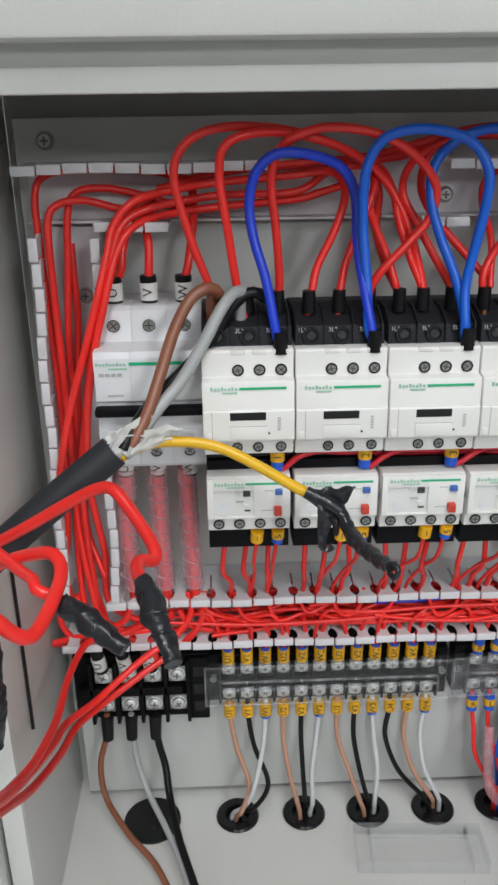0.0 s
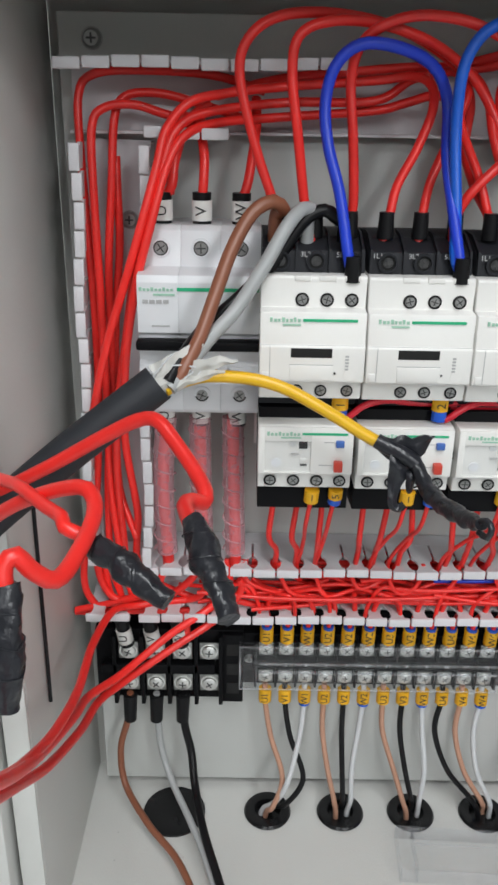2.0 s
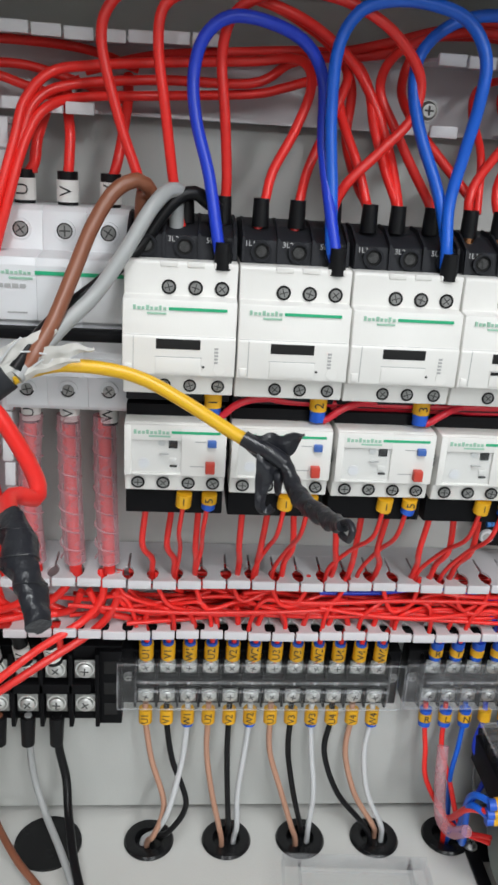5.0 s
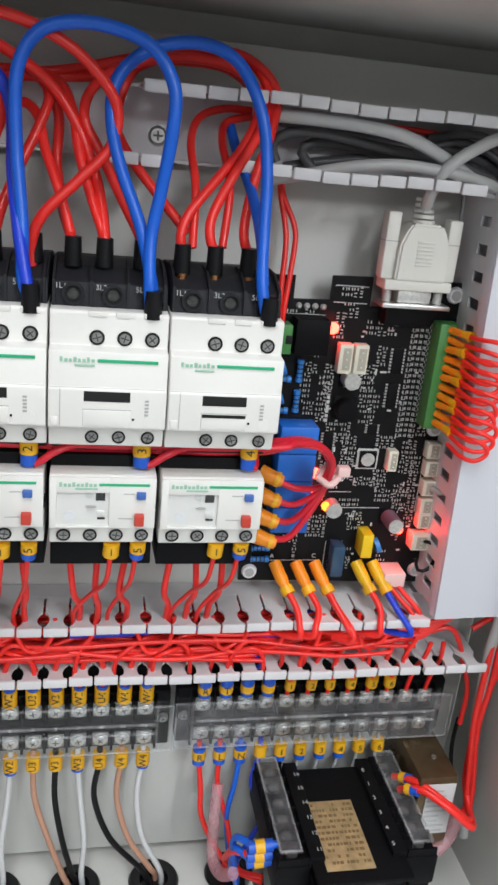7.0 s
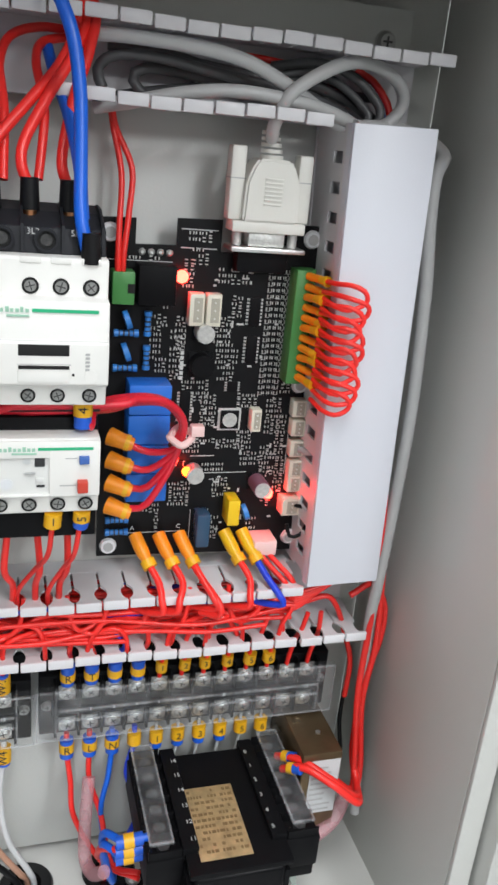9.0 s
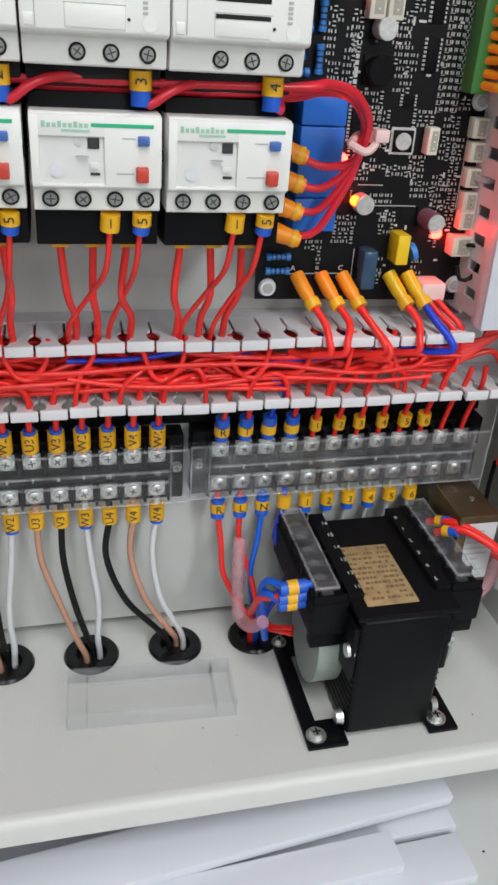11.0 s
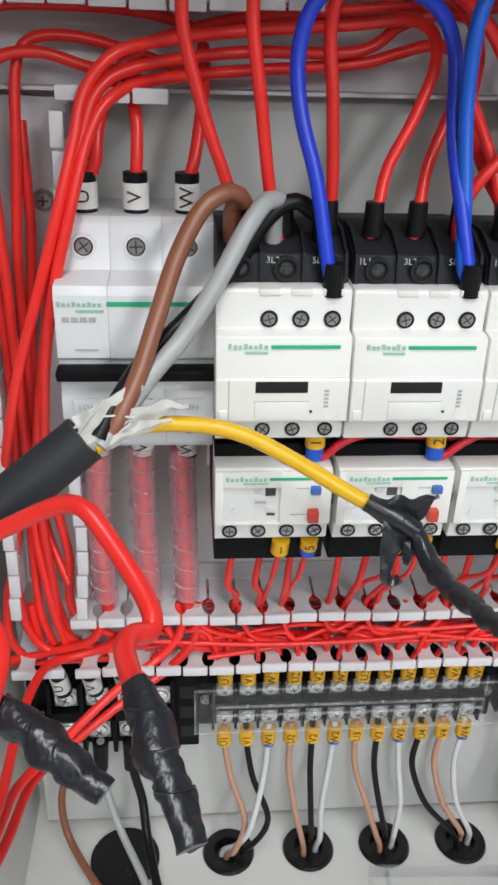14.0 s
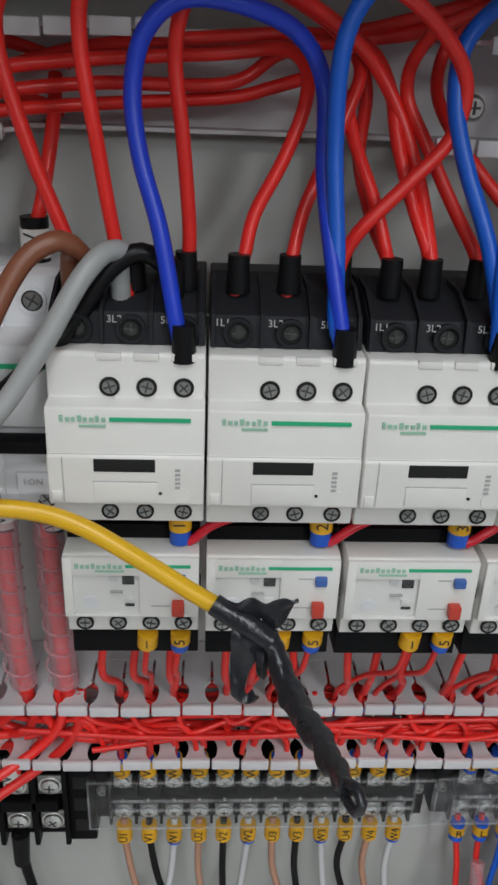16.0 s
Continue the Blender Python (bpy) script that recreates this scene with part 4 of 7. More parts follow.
wire(RED, .0013, "thin red wire from the upper duct to the board", (0.1864, -0.0160, 0.4102), (0.1887, -0.0120, 0.3995), (0.1921, -0.0160, 0.3819), (0.1915, -0.0200, 0.3623), (0.1911, -0.0220, 0.3447), (0.1929, -0.0180, 0.3318))
wire(RED, .0020, "red wire lying in the upright duct", (0.0020, -0.0100, 0.4274), (-0.0224, -0.0120, 0.4339), (-0.0572, -0.0140, 0.4353), (-0.0758, -0.0160, 0.4331), (-0.0820, -0.0180, 0.4245), (-0.0822, -0.0200, 0.4016), (-0.0808, -0.0220, 0.3667), (-0.0792, -0.0240, 0.3237), (-0.0803, -0.0240, 0.2733), (-0.0845, -0.0240, 0.2251), (-0.0919, -0.0260, 0.1930), (-0.0929, -0.0260, 0.1700), (-0.0855, -0.0260, 0.1562))
wire(RED, .0020, "red wire lying in the upright duct", (-0.0006, -0.0120, 0.4137), (-0.0335, -0.0120, 0.4234), (-0.0496, -0.0140, 0.4261), (-0.0616, -0.0160, 0.4242), (-0.0664, -0.0180, 0.4146), (-0.0687, -0.0200, 0.3858), (-0.0717, -0.0220, 0.3469), (-0.0727, -0.0220, 0.2921), (-0.0776, -0.0220, 0.2384), (-0.0782, -0.0240, 0.1882), (-0.0735, -0.0240, 0.1649))
wire(RED, .0020, "red wire lying in the upright duct", (-0.0222, -0.0200, 0.4126), (-0.0424, -0.0200, 0.4170), (-0.0567, -0.0220, 0.4209), (-0.0699, -0.0240, 0.4193), (-0.0754, -0.0260, 0.4110), (-0.0758, -0.0280, 0.3813), (-0.0748, -0.0300, 0.3371), (-0.0745, -0.0300, 0.2885), (-0.0749, -0.0300, 0.2353), (-0.0710, -0.0300, 0.1919), (-0.0662, -0.0280, 0.1657))
wire(RED, .0020, "red wire lying in the upright duct", (-0.0399, -0.0360, 0.3840), (-0.0389, -0.0320, 0.3953), (-0.0353, -0.0260, 0.4077), (-0.0302, -0.0200, 0.4171), (-0.0222, -0.0180, 0.4214))
wire(RED, .0020, "red wire lying in the upright duct", (-0.0625, -0.0300, 0.2050), (-0.0721, -0.0200, 0.2304), (-0.0719, -0.0200, 0.2718), (-0.0705, -0.0180, 0.3160), (-0.0669, -0.0160, 0.3573), (-0.0667, -0.0160, 0.3798), (-0.0670, -0.0140, 0.3986))
wire(RED, .0022, "red wire marked and clamped into the breaker", (-0.0435, -0.0360, 0.3680), (-0.0435, -0.0360, 0.3800), (-0.0389, -0.0360, 0.3880), (-0.0380, -0.0340, 0.3968), (-0.0351, -0.0280, 0.4078), (-0.0327, -0.0220, 0.4172))
wire(RED, .0022, "red wire marked and clamped into the breaker", (-0.0257, -0.0360, 0.3680), (-0.0257, -0.0360, 0.3800), (-0.0250, -0.0360, 0.3881), (-0.0246, -0.0340, 0.3995), (-0.0258, -0.0300, 0.4081), (-0.0269, -0.0220, 0.4152))
wire(RED, .0022, "red wire marked and clamped into the breaker", (-0.0078, -0.0360, 0.3680), (-0.0078, -0.0360, 0.3800), (-0.0054, -0.0360, 0.3883), (-0.0034, -0.0320, 0.3996), (-0.0017, -0.0260, 0.4131), (-0.0019, -0.0180, 0.4242))
wire(RED, .0020, "thick red wire curving along the lower duct", (-0.0479, -0.0340, 0.1863), (-0.0539, -0.0340, 0.1752), (-0.0692, -0.0300, 0.1662), (-0.0828, -0.0280, 0.1610), (-0.0992, -0.0260, 0.1559))
wire(RED, .0020, "thick red wire curving along the lower duct", (-0.0236, -0.0300, 0.1797), (-0.0295, -0.0280, 0.1672), (-0.0445, -0.0240, 0.1618), (-0.0630, -0.0220, 0.1618), (-0.0787, -0.0220, 0.1607))
wire(RED, .0020, "thick red wire curving along the lower duct", (-0.0123, -0.0280, 0.1756), (-0.0180, -0.0260, 0.1629), (-0.0344, -0.0240, 0.1555), (-0.0582, -0.0240, 0.1549), (-0.0845, -0.0240, 0.1538), (-0.1006, -0.0220, 0.1521))
wire(RED, .0018, "red wire curving along the lower duct", (-0.0195, -0.0340, 0.1830), (-0.0137, -0.0320, 0.1704), (-0.0022, -0.0300, 0.1647), (0.0166, -0.0260, 0.1606), (0.0413, -0.0220, 0.1625), (0.0663, -0.0200, 0.1646))
wire(RED, .0018, "red wire curving along the lower duct", (-0.0069, -0.0340, 0.1827), (0.0006, -0.0320, 0.1721), (0.0163, -0.0300, 0.1672), (0.0353, -0.0260, 0.1683), (0.0605, -0.0220, 0.1645))
wire(RED, .0020, "red wire with white marker into the terminal block", (-0.0727, -0.0160, 0.1260), (-0.0758, -0.0180, 0.1349), (-0.0767, -0.0200, 0.1473), (-0.0789, -0.0220, 0.1592), (-0.0807, -0.0240, 0.1721), (-0.0822, -0.0240, 0.1891))
wire(RED, .0020, "red wire with white marker into the terminal block", (-0.0566, -0.0160, 0.1260), (-0.0592, -0.0180, 0.1376), (-0.0608, -0.0200, 0.1468), (-0.0643, -0.0220, 0.1618), (-0.0674, -0.0240, 0.1776), (-0.0713, -0.0240, 0.1971), (-0.0726, -0.0240, 0.2155))
wire(RED, .0020, "red wire with white marker into the terminal block", (-0.0405, -0.0160, 0.1260), (-0.0374, -0.0180, 0.1354), (-0.0375, -0.0200, 0.1446), (-0.0400, -0.0220, 0.1536), (-0.0529, -0.0220, 0.1570))
wire(BROWN, .0021, "brown wire from terminal block over the cabinet edge", (-0.0727, -0.0160, 0.0900), (-0.0749, -0.0160, 0.0699), (-0.0800, -0.0180, 0.0482), (-0.0773, -0.0235, 0.0240), (-0.0601, -0.0485, 0.0180), (-0.0412, -0.0696, 0.0140), (-0.0275, -0.0958, 0.0100), (-0.0208, -0.1210, 0.0087), (-0.0163, -0.1500, 0.0048), (-0.0131, -0.1750, 0.0043))
wire(GREY, .0021, "grey wire from terminal block over the cabinet edge", (-0.0566, -0.0160, 0.0900), (-0.0563, -0.0160, 0.0671), (-0.0542, -0.0180, 0.0468), (-0.0471, -0.0274, 0.0300), (-0.0343, -0.0501, 0.0220), (-0.0236, -0.0727, 0.0160), (-0.0155, -0.0967, 0.0100), (-0.0108, -0.1220, 0.0070), (-0.0094, -0.1480, 0.0008), (-0.0104, -0.1720, -0.0015))
wire(BLACKW, .0025, "black wire from terminal block over the cabinet edge", (-0.0405, -0.0160, 0.0900), (-0.0398, -0.0160, 0.0663), (-0.0356, -0.0200, 0.0475), (-0.0328, -0.0326, 0.0340), (-0.0263, -0.0585, 0.0260), (-0.0162, -0.0859, 0.0180), (-0.0081, -0.1087, 0.0120), (-0.0035, -0.1270, 0.0026), (-0.0036, -0.1520, 0.0064), (-0.0074, -0.1780, 0.0089))
wire(YELLOW, .0016, "yellow wire hanging below the cabinet floor", (0.0360, -0.0850, -0.0120), (0.0312, -0.1120, -0.0101), (0.0284, -0.1220, -0.0125), (0.0200, -0.1400, -0.0111), (0.0083, -0.1600, -0.0034), (0.0003, -0.1750, 0.0023))
wire(BLACKW, .0040, "thick black cable lying under the cabinet", (-0.0015, -0.0900, -0.0363), (-0.0189, -0.1050, -0.0219), (-0.0436, -0.1150, -0.0193), (-0.0694, -0.1300, -0.0205), (-0.0883, -0.1400, -0.0177), (-0.1055, -0.1500, -0.0118))
wire(BLACKW, .0030, "black cable lying under the cabinet", (-0.0016, -0.0950, -0.0331), (-0.0218, -0.1080, -0.0251), (-0.0488, -0.1220, -0.0218), (-0.0738, -0.1350, -0.0187), (-0.1000, -0.1500, -0.0081))
wire(BLACKW, .0030, "black cable lying under the cabinet", (0.0600, -0.0700, -0.0515), (0.1000, -0.0820, -0.0515), (0.1450, -0.0780, -0.0515), (0.1900, -0.0800, -0.0515), (0.2450, -0.0640, -0.0515))
wire(BROWN, .0029, "brown core of the stripped cable", (0.0065, -0.0600, 0.3660), (0.0070, -0.0620, 0.3790), (0.0100, -0.0660, 0.3811), (0.0055, -0.0700, 0.3848), (-0.0030, -0.0740, 0.3804), (-0.0109, -0.0800, 0.3673), (-0.0173, -0.0880, 0.3505), (-0.0234, -0.0980, 0.3344), (-0.0298, -0.1060, 0.3230), (-0.0341, -0.1080, 0.3168))
wire(GREY, .0030, "grey core of the stripped cable", (0.0205, -0.0600, 0.3660), (0.0205, -0.0620, 0.3790), (0.0221, -0.0640, 0.3809), (0.0175, -0.0680, 0.3817), (0.0110, -0.0740, 0.3750), (0.0021, -0.0800, 0.3601), (-0.0089, -0.0860, 0.3438), (-0.0196, -0.0940, 0.3333), (-0.0276, -0.1030, 0.3246), (-0.0348, -0.1100, 0.3168))
wire(BLACKW, .0028, "black core of the stripped cable", (0.0360, -0.0600, 0.3660), (0.0360, -0.0600, 0.3760), (0.0335, -0.0620, 0.3770), (0.0269, -0.0640, 0.3810), (0.0181, -0.0660, 0.3763), (0.0057, -0.0700, 0.3593), (-0.0092, -0.0780, 0.3456), (-0.0213, -0.0880, 0.3366), (-0.0290, -0.1000, 0.3287), (-0.0352, -0.1100, 0.3193))
wire(YELLOW, .0026, "yellow core of the stripped cable", (-0.0369, -0.1090, 0.3156), (-0.0312, -0.1050, 0.3176), (-0.0207, -0.1000, 0.3190), (-0.0036, -0.0980, 0.3177), (0.0112, -0.1000, 0.3144), (0.0285, -0.1050, 0.3065), (0.0432, -0.1090, 0.2985), (0.0542, -0.1120, 0.2933))
wire(RED, .0027, "thick red wire bent forward with a taped end", (-0.1350, -0.1300, 0.2570), (-0.1095, -0.1300, 0.2735), (-0.0943, -0.1300, 0.2832), (-0.0762, -0.1330, 0.2942), (-0.0562, -0.1370, 0.3072), (-0.0430, -0.1400, 0.3148), (-0.0358, -0.1440, 0.3161), (-0.0294, -0.1500, 0.3110), (-0.0216, -0.1600, 0.3040), (-0.0175, -0.1680, 0.2999), (-0.0180, -0.1720, 0.2979), (-0.0216, -0.1760, 0.3006), (-0.0234, -0.1820, 0.3016), (-0.0198, -0.1960, 0.3007))
wire(RED, .0027, "thick red wire folded back on itself", (-0.1250, -0.1250, 0.2500), (-0.0940, -0.1500, 0.2810), (-0.0750, -0.1620, 0.2950), (-0.0590, -0.1720, 0.3030), (-0.0540, -0.1760, 0.3020), (-0.0520, -0.1840, 0.2990), (-0.0540, -0.2000, 0.2950), (-0.0580, -0.2130, 0.2930), (-0.0640, -0.2170, 0.2990), (-0.0670, -0.2180, 0.3040), (-0.0700, -0.2200, 0.3020), (-0.0700, -0.2220, 0.2970), (-0.0695, -0.2230, 0.2920))
wire(RED, .0024, "thick red wire with a taped end", (-0.1150, -0.1200, 0.2850), (-0.0890, -0.1500, 0.2940), (-0.0810, -0.1600, 0.2960), (-0.0710, -0.1720, 0.2960), (-0.0630, -0.1820, 0.2970), (-0.0610, -0.1870, 0.2960), (-0.0560, -0.1880, 0.2940), (-0.0500, -0.1890, 0.2905))
wire(PALEGREY, .0031, "pale grey cable along the cabinet side wall", (0.2867, -0.0300, 0.4088), (0.3129, -0.0200, 0.4099), (0.3296, -0.0300, 0.4021), (0.3249, -0.0360, 0.3928), (0.3244, -0.0380, 0.3753), (0.3285, -0.0380, 0.3381), (0.3311, -0.0380, 0.2861), (0.3316, -0.0360, 0.2346), (0.3313, -0.0340, 0.1924), (0.3321, -0.0300, 0.1605), (0.3359, -0.0260, 0.1103), (0.3424, -0.0260, 0.0589), (0.3434, -0.0300, 0.0271))
wire(RED, .0018, "red wire in the bundle at the cabinet side", (0.3256, -0.0360, 0.2414), (0.3306, -0.0340, 0.1924), (0.3315, -0.0320, 0.1545), (0.3292, -0.0360, 0.1194), (0.3311, -0.0400, 0.0823), (0.3306, -0.0440, 0.0611), (0.3184, -0.0450, 0.0704))
wire(RED, .0018, "red wire in the bundle at the cabinet side", (0.3304, -0.0340, 0.2336), (0.3358, -0.0300, 0.1860), (0.3385, -0.0300, 0.1486), (0.3348, -0.0320, 0.1114), (0.3383, -0.0360, 0.0691), (0.3346, -0.0420, 0.0520))
wire(RED, .0017, "red wire bulging from the duct's end", (0.3183, -0.0300, 0.1800), (0.3317, -0.0280, 0.1849), (0.3422, -0.0260, 0.1681), (0.3425, -0.0260, 0.1453), (0.3367, -0.0280, 0.1278), (0.3347, -0.0300, 0.1057))
wire(RED, .0015, "red wire dropping past the terminal strip", (0.2944, -0.0250, 0.1748), (0.3072, -0.0250, 0.1775), (0.3143, -0.0250, 0.1696), (0.3211, -0.0240, 0.1534), (0.3275, -0.0240, 0.1335), (0.3276, -0.0240, 0.1096))
wire(BLACKW, .0013, "thin black wire beside the terminal strip", (0.3315, -0.0150, 0.1058), (0.3332, -0.0120, 0.0820), (0.3389, -0.0100, 0.0531))
wire(PALEGREY, .0027, "pale grey cable looping in the upper duct", (0.1798, -0.0300, 0.4314), (0.1940, -0.0340, 0.4314), (0.2169, -0.0360, 0.4305), (0.2364, -0.0360, 0.4278), (0.2554, -0.0340, 0.4207), (0.2715, -0.0280, 0.4139), (0.2848, -0.0240, 0.4083), (0.3020, -0.0220, 0.4102), (0.3105, -0.0220, 0.4184), (0.3079, -0.0240, 0.4268), (0.2953, -0.0280, 0.4327), (0.2795, -0.0340, 0.4323), (0.2636, -0.0380, 0.4250), (0.2540, -0.0380, 0.4173), (0.2511, -0.0360, 0.4101), (0.2502, -0.0340, 0.4059), (0.2517, -0.0280, 0.4009))
wire(PALEGREY, .0027, "pale grey cable lying along the upper duct", (0.1793, -0.0260, 0.4059), (0.1962, -0.0300, 0.4099), (0.2141, -0.0340, 0.4144), (0.2328, -0.0360, 0.4168), (0.2528, -0.0360, 0.4160), (0.2693, -0.0340, 0.4140), (0.2864, -0.0260, 0.4103), (0.3025, -0.0240, 0.4029))
wire(DARKGREY, .0022, "dark grey cable coiled in the upper duct", (0.1832, -0.0200, 0.4132), (0.1809, -0.0200, 0.4197), (0.1869, -0.0220, 0.4252), (0.2031, -0.0240, 0.4264), (0.2257, -0.0220, 0.4238), (0.2468, -0.0200, 0.4218), (0.2690, -0.0180, 0.4192), (0.2872, -0.0160, 0.4134))
wire(DARKGREY, .0022, "dark grey cable coiled in the upper duct", (0.2010, -0.0140, 0.4124), (0.1957, -0.0140, 0.4177), (0.2003, -0.0140, 0.4227), (0.2232, -0.0120, 0.4220), (0.2443, -0.0120, 0.4189), (0.2604, -0.0120, 0.4181))
wire(DARKGREY, .0020, "dark grey cable coiled in the upper duct", (0.2536, -0.0120, 0.4294), (0.2739, -0.0140, 0.4327), (0.2903, -0.0160, 0.4285), (0.3025, -0.0180, 0.4175), (0.3011, -0.0180, 0.4098))
wire(DARKGREY, .0018, "dark grey cable coiled in the upper duct", (0.2497, -0.0100, 0.4230), (0.2697, -0.0120, 0.4292), (0.2862, -0.0140, 0.4244), (0.2983, -0.0160, 0.4145), (0.2963, -0.0160, 0.4093))
wire(RED, .0016, "thin red wire among the grey cables", (0.2922, -0.0100, 0.4322), (0.3005, -0.0120, 0.4282), (0.3073, -0.0140, 0.4202), (0.3097, -0.0160, 0.4117))
wire(BLUE, .0016, "thin blue wire among the grey cables", (0.2896, -0.0100, 0.4307), (0.2981, -0.0120, 0.4255), (0.3044, -0.0140, 0.4174), (0.3064, -0.0160, 0.4107))
wire(RED, .0014, "thin red wire among the grey cables", (0.2282, -0.0080, 0.4326), (0.2545, -0.0080, 0.4319), (0.2767, -0.0080, 0.4289), (0.2940, -0.0100, 0.4213))
wire(DARKGREY, .0024, "dark grey cable lying in the upper duct", (0.1860, -0.0080, 0.4303), (0.2107, -0.0080, 0.4291), (0.2368, -0.0080, 0.4248), (0.2662, -0.0080, 0.4254), (0.2892, -0.0080, 0.4207), (0.3073, -0.0100, 0.4111))
wire(DARKGREY, .0024, "dark grey cable lying in the upper duct", (0.1896, -0.0080, 0.4111), (0.2093, -0.0080, 0.4154), (0.2400, -0.0080, 0.4196), (0.2672, -0.0080, 0.4186), (0.2902, -0.0080, 0.4145))
wire(DARKGREY, .0020, "dark grey cable lying in the upper duct", (0.2240, -0.0060, 0.4275), (0.2452, -0.0060, 0.4256), (0.2728, -0.0060, 0.4228), (0.3042, -0.0060, 0.4221))
wire(RED, .0021, "thick red wire leaving the duct and hanging out of the cabinet", (-0.0266, -0.0300, 0.1930), (-0.0340, -0.0300, 0.1790), (-0.0500, -0.0280, 0.1650), (-0.0660, -0.0320, 0.1630), (-0.0750, -0.0450, 0.1680), (-0.0800, -0.0750, 0.1690), (-0.0780, -0.1200, 0.1770), (-0.0770, -0.1650, 0.1940), (-0.0760, -0.2050, 0.2170), (-0.0730, -0.2350, 0.2400), (-0.0670, -0.2700, 0.2700))
wire(RED, .0021, "thick red wire leaving the duct and hanging out of the cabinet", (-0.0140, -0.0300, 0.1930), (-0.0125, -0.0340, 0.1800), (-0.0220, -0.0360, 0.1660), (-0.0440, -0.0500, 0.1570), (-0.0670, -0.0720, 0.1480), (-0.0780, -0.1000, 0.1570), (-0.0780, -0.1300, 0.1710), (-0.0780, -0.1700, 0.1920), (-0.0730, -0.2200, 0.2280), (-0.0660, -0.2700, 0.2710))
wire(RED, .0021, "thick red wire leaving the duct and hanging out of the cabinet", (-0.0040, -0.0300, 0.1930), (-0.0060, -0.0340, 0.1750), (-0.0170, -0.0360, 0.1600), (-0.0430, -0.0500, 0.1480), (-0.0670, -0.0700, 0.1410), (-0.0760, -0.0900, 0.1450), (-0.0770, -0.1250, 0.1590), (-0.0790, -0.1700, 0.1820), (-0.0780, -0.2100, 0.2120), (-0.0710, -0.2600, 0.2550))

# black boots where wires enter the contactors
def boot(x, y, z0, z1, r=0.0036, lean=0.0, copper=False):
    ob = tagged(part("wire_boot", tube(bmesh.new(), [(x, y, z0), (x + lean / 2, y, (z0 + z1) / 2), (x + lean, y, z1)], r, n=14, radii=lambda f: 1.0 - 0.12 * f), BLACKW), "black crimp sleeve on a wire end", "sleeve", "black crimp sleeves")
    if copper:
        part("copper_end", cy((x, y - 0.0005, z0 - 0.0022), (0, 0, 1), r * 0.7, 0.003), COPPER, ob)
    return ob


for k in range(4):
    for j, x in enumerate(((0.0085, 0.0235, 0.0385), (0.0085, 0.0235, 0.0385), (0.0080, 0.0200, 0.0345), (0.0050, 0.0182, 0.0320))[k]):
        boot(0.0006 + PITCH * k + x, -0.058 + 0.001 * j, 0.3690, 0.3800, copper=(k == 3))
    boot(0.0006 + PITCH * k + 0.0385, -0.0755, 0.3535, 0.3640, 0.0036)

# marked sleeves on the breaker's feeds
for x, w in ((-0.0435, "U"), (-0.0257, "V"), (-0.0078, "W")):
    b = tagged(part("marker_tube", cy((x, -0.036, 0.3690), (0, 0, 1), 0.0043, 0.0160, n=18), BLACKW), "white and black marker tube on a red wire", "marker tube", "marker tubes")
    sleeve(b, (x, -0.036, 0.3730), (0, 0, 1), 0.0047, 0.0085, SHELL, w, "white_band")
    b = tagged(part("marker_tube", cy((x - 0.001, -0.036, 0.2740), (0, 0, 1), 0.0042, 0.0105, n=18), BLACKW), "white and black marker tube below the breaker", "marker tube", "marker tubes")
    sleeve(b, (x - 0.001, -0.036, 0.2755), (0, 0, 1), 0.0046, 0.0085, SHELL, w, "white_band")
    # milky spiral tube round the outgoing wire
    lean = {"U": -0.002, "V": 0.0005, "W": 0.0008}[w]
    x -= {"U": 0.0, "V": 0.0008, "W": 0.0022}[w]
    core = [(x - 0.001, -0.036, 0.2780), (x - 0.001 + lean, -0.037, 0.240), (x + lean, -0.034, 0.200), (x + lean, -0.030, 0.188)]
    wrap = tagged(part("spiral_wrap", tube(bmesh.new(), core[:3], 0.0054, n=18), MILKY), "milky translucent spiral tube round a red wire", "spiral tube", "spiral tubes")
    bm = bmesh.new()
    turns = []
    for q in range(121):
        f = q / 120
        a = f * 2 * math.pi * 7.5
        zz = 0.2765 - f * 0.074
        cx = x - 0.001 + lean * min(1, (0.278 - zz) / 0.06)
        turns.append((cx + math.cos(a) * 0.0055, -0.0365 + math.sin(a) * 0.0055, zz))
    tube(bm, turns, 0.0005, n=5, step=0.002)
    part("spiral_edge", bm, MILKY, wrap)
    wire(RED, 0.0031, "red wire inside a milky spiral tube", *core)


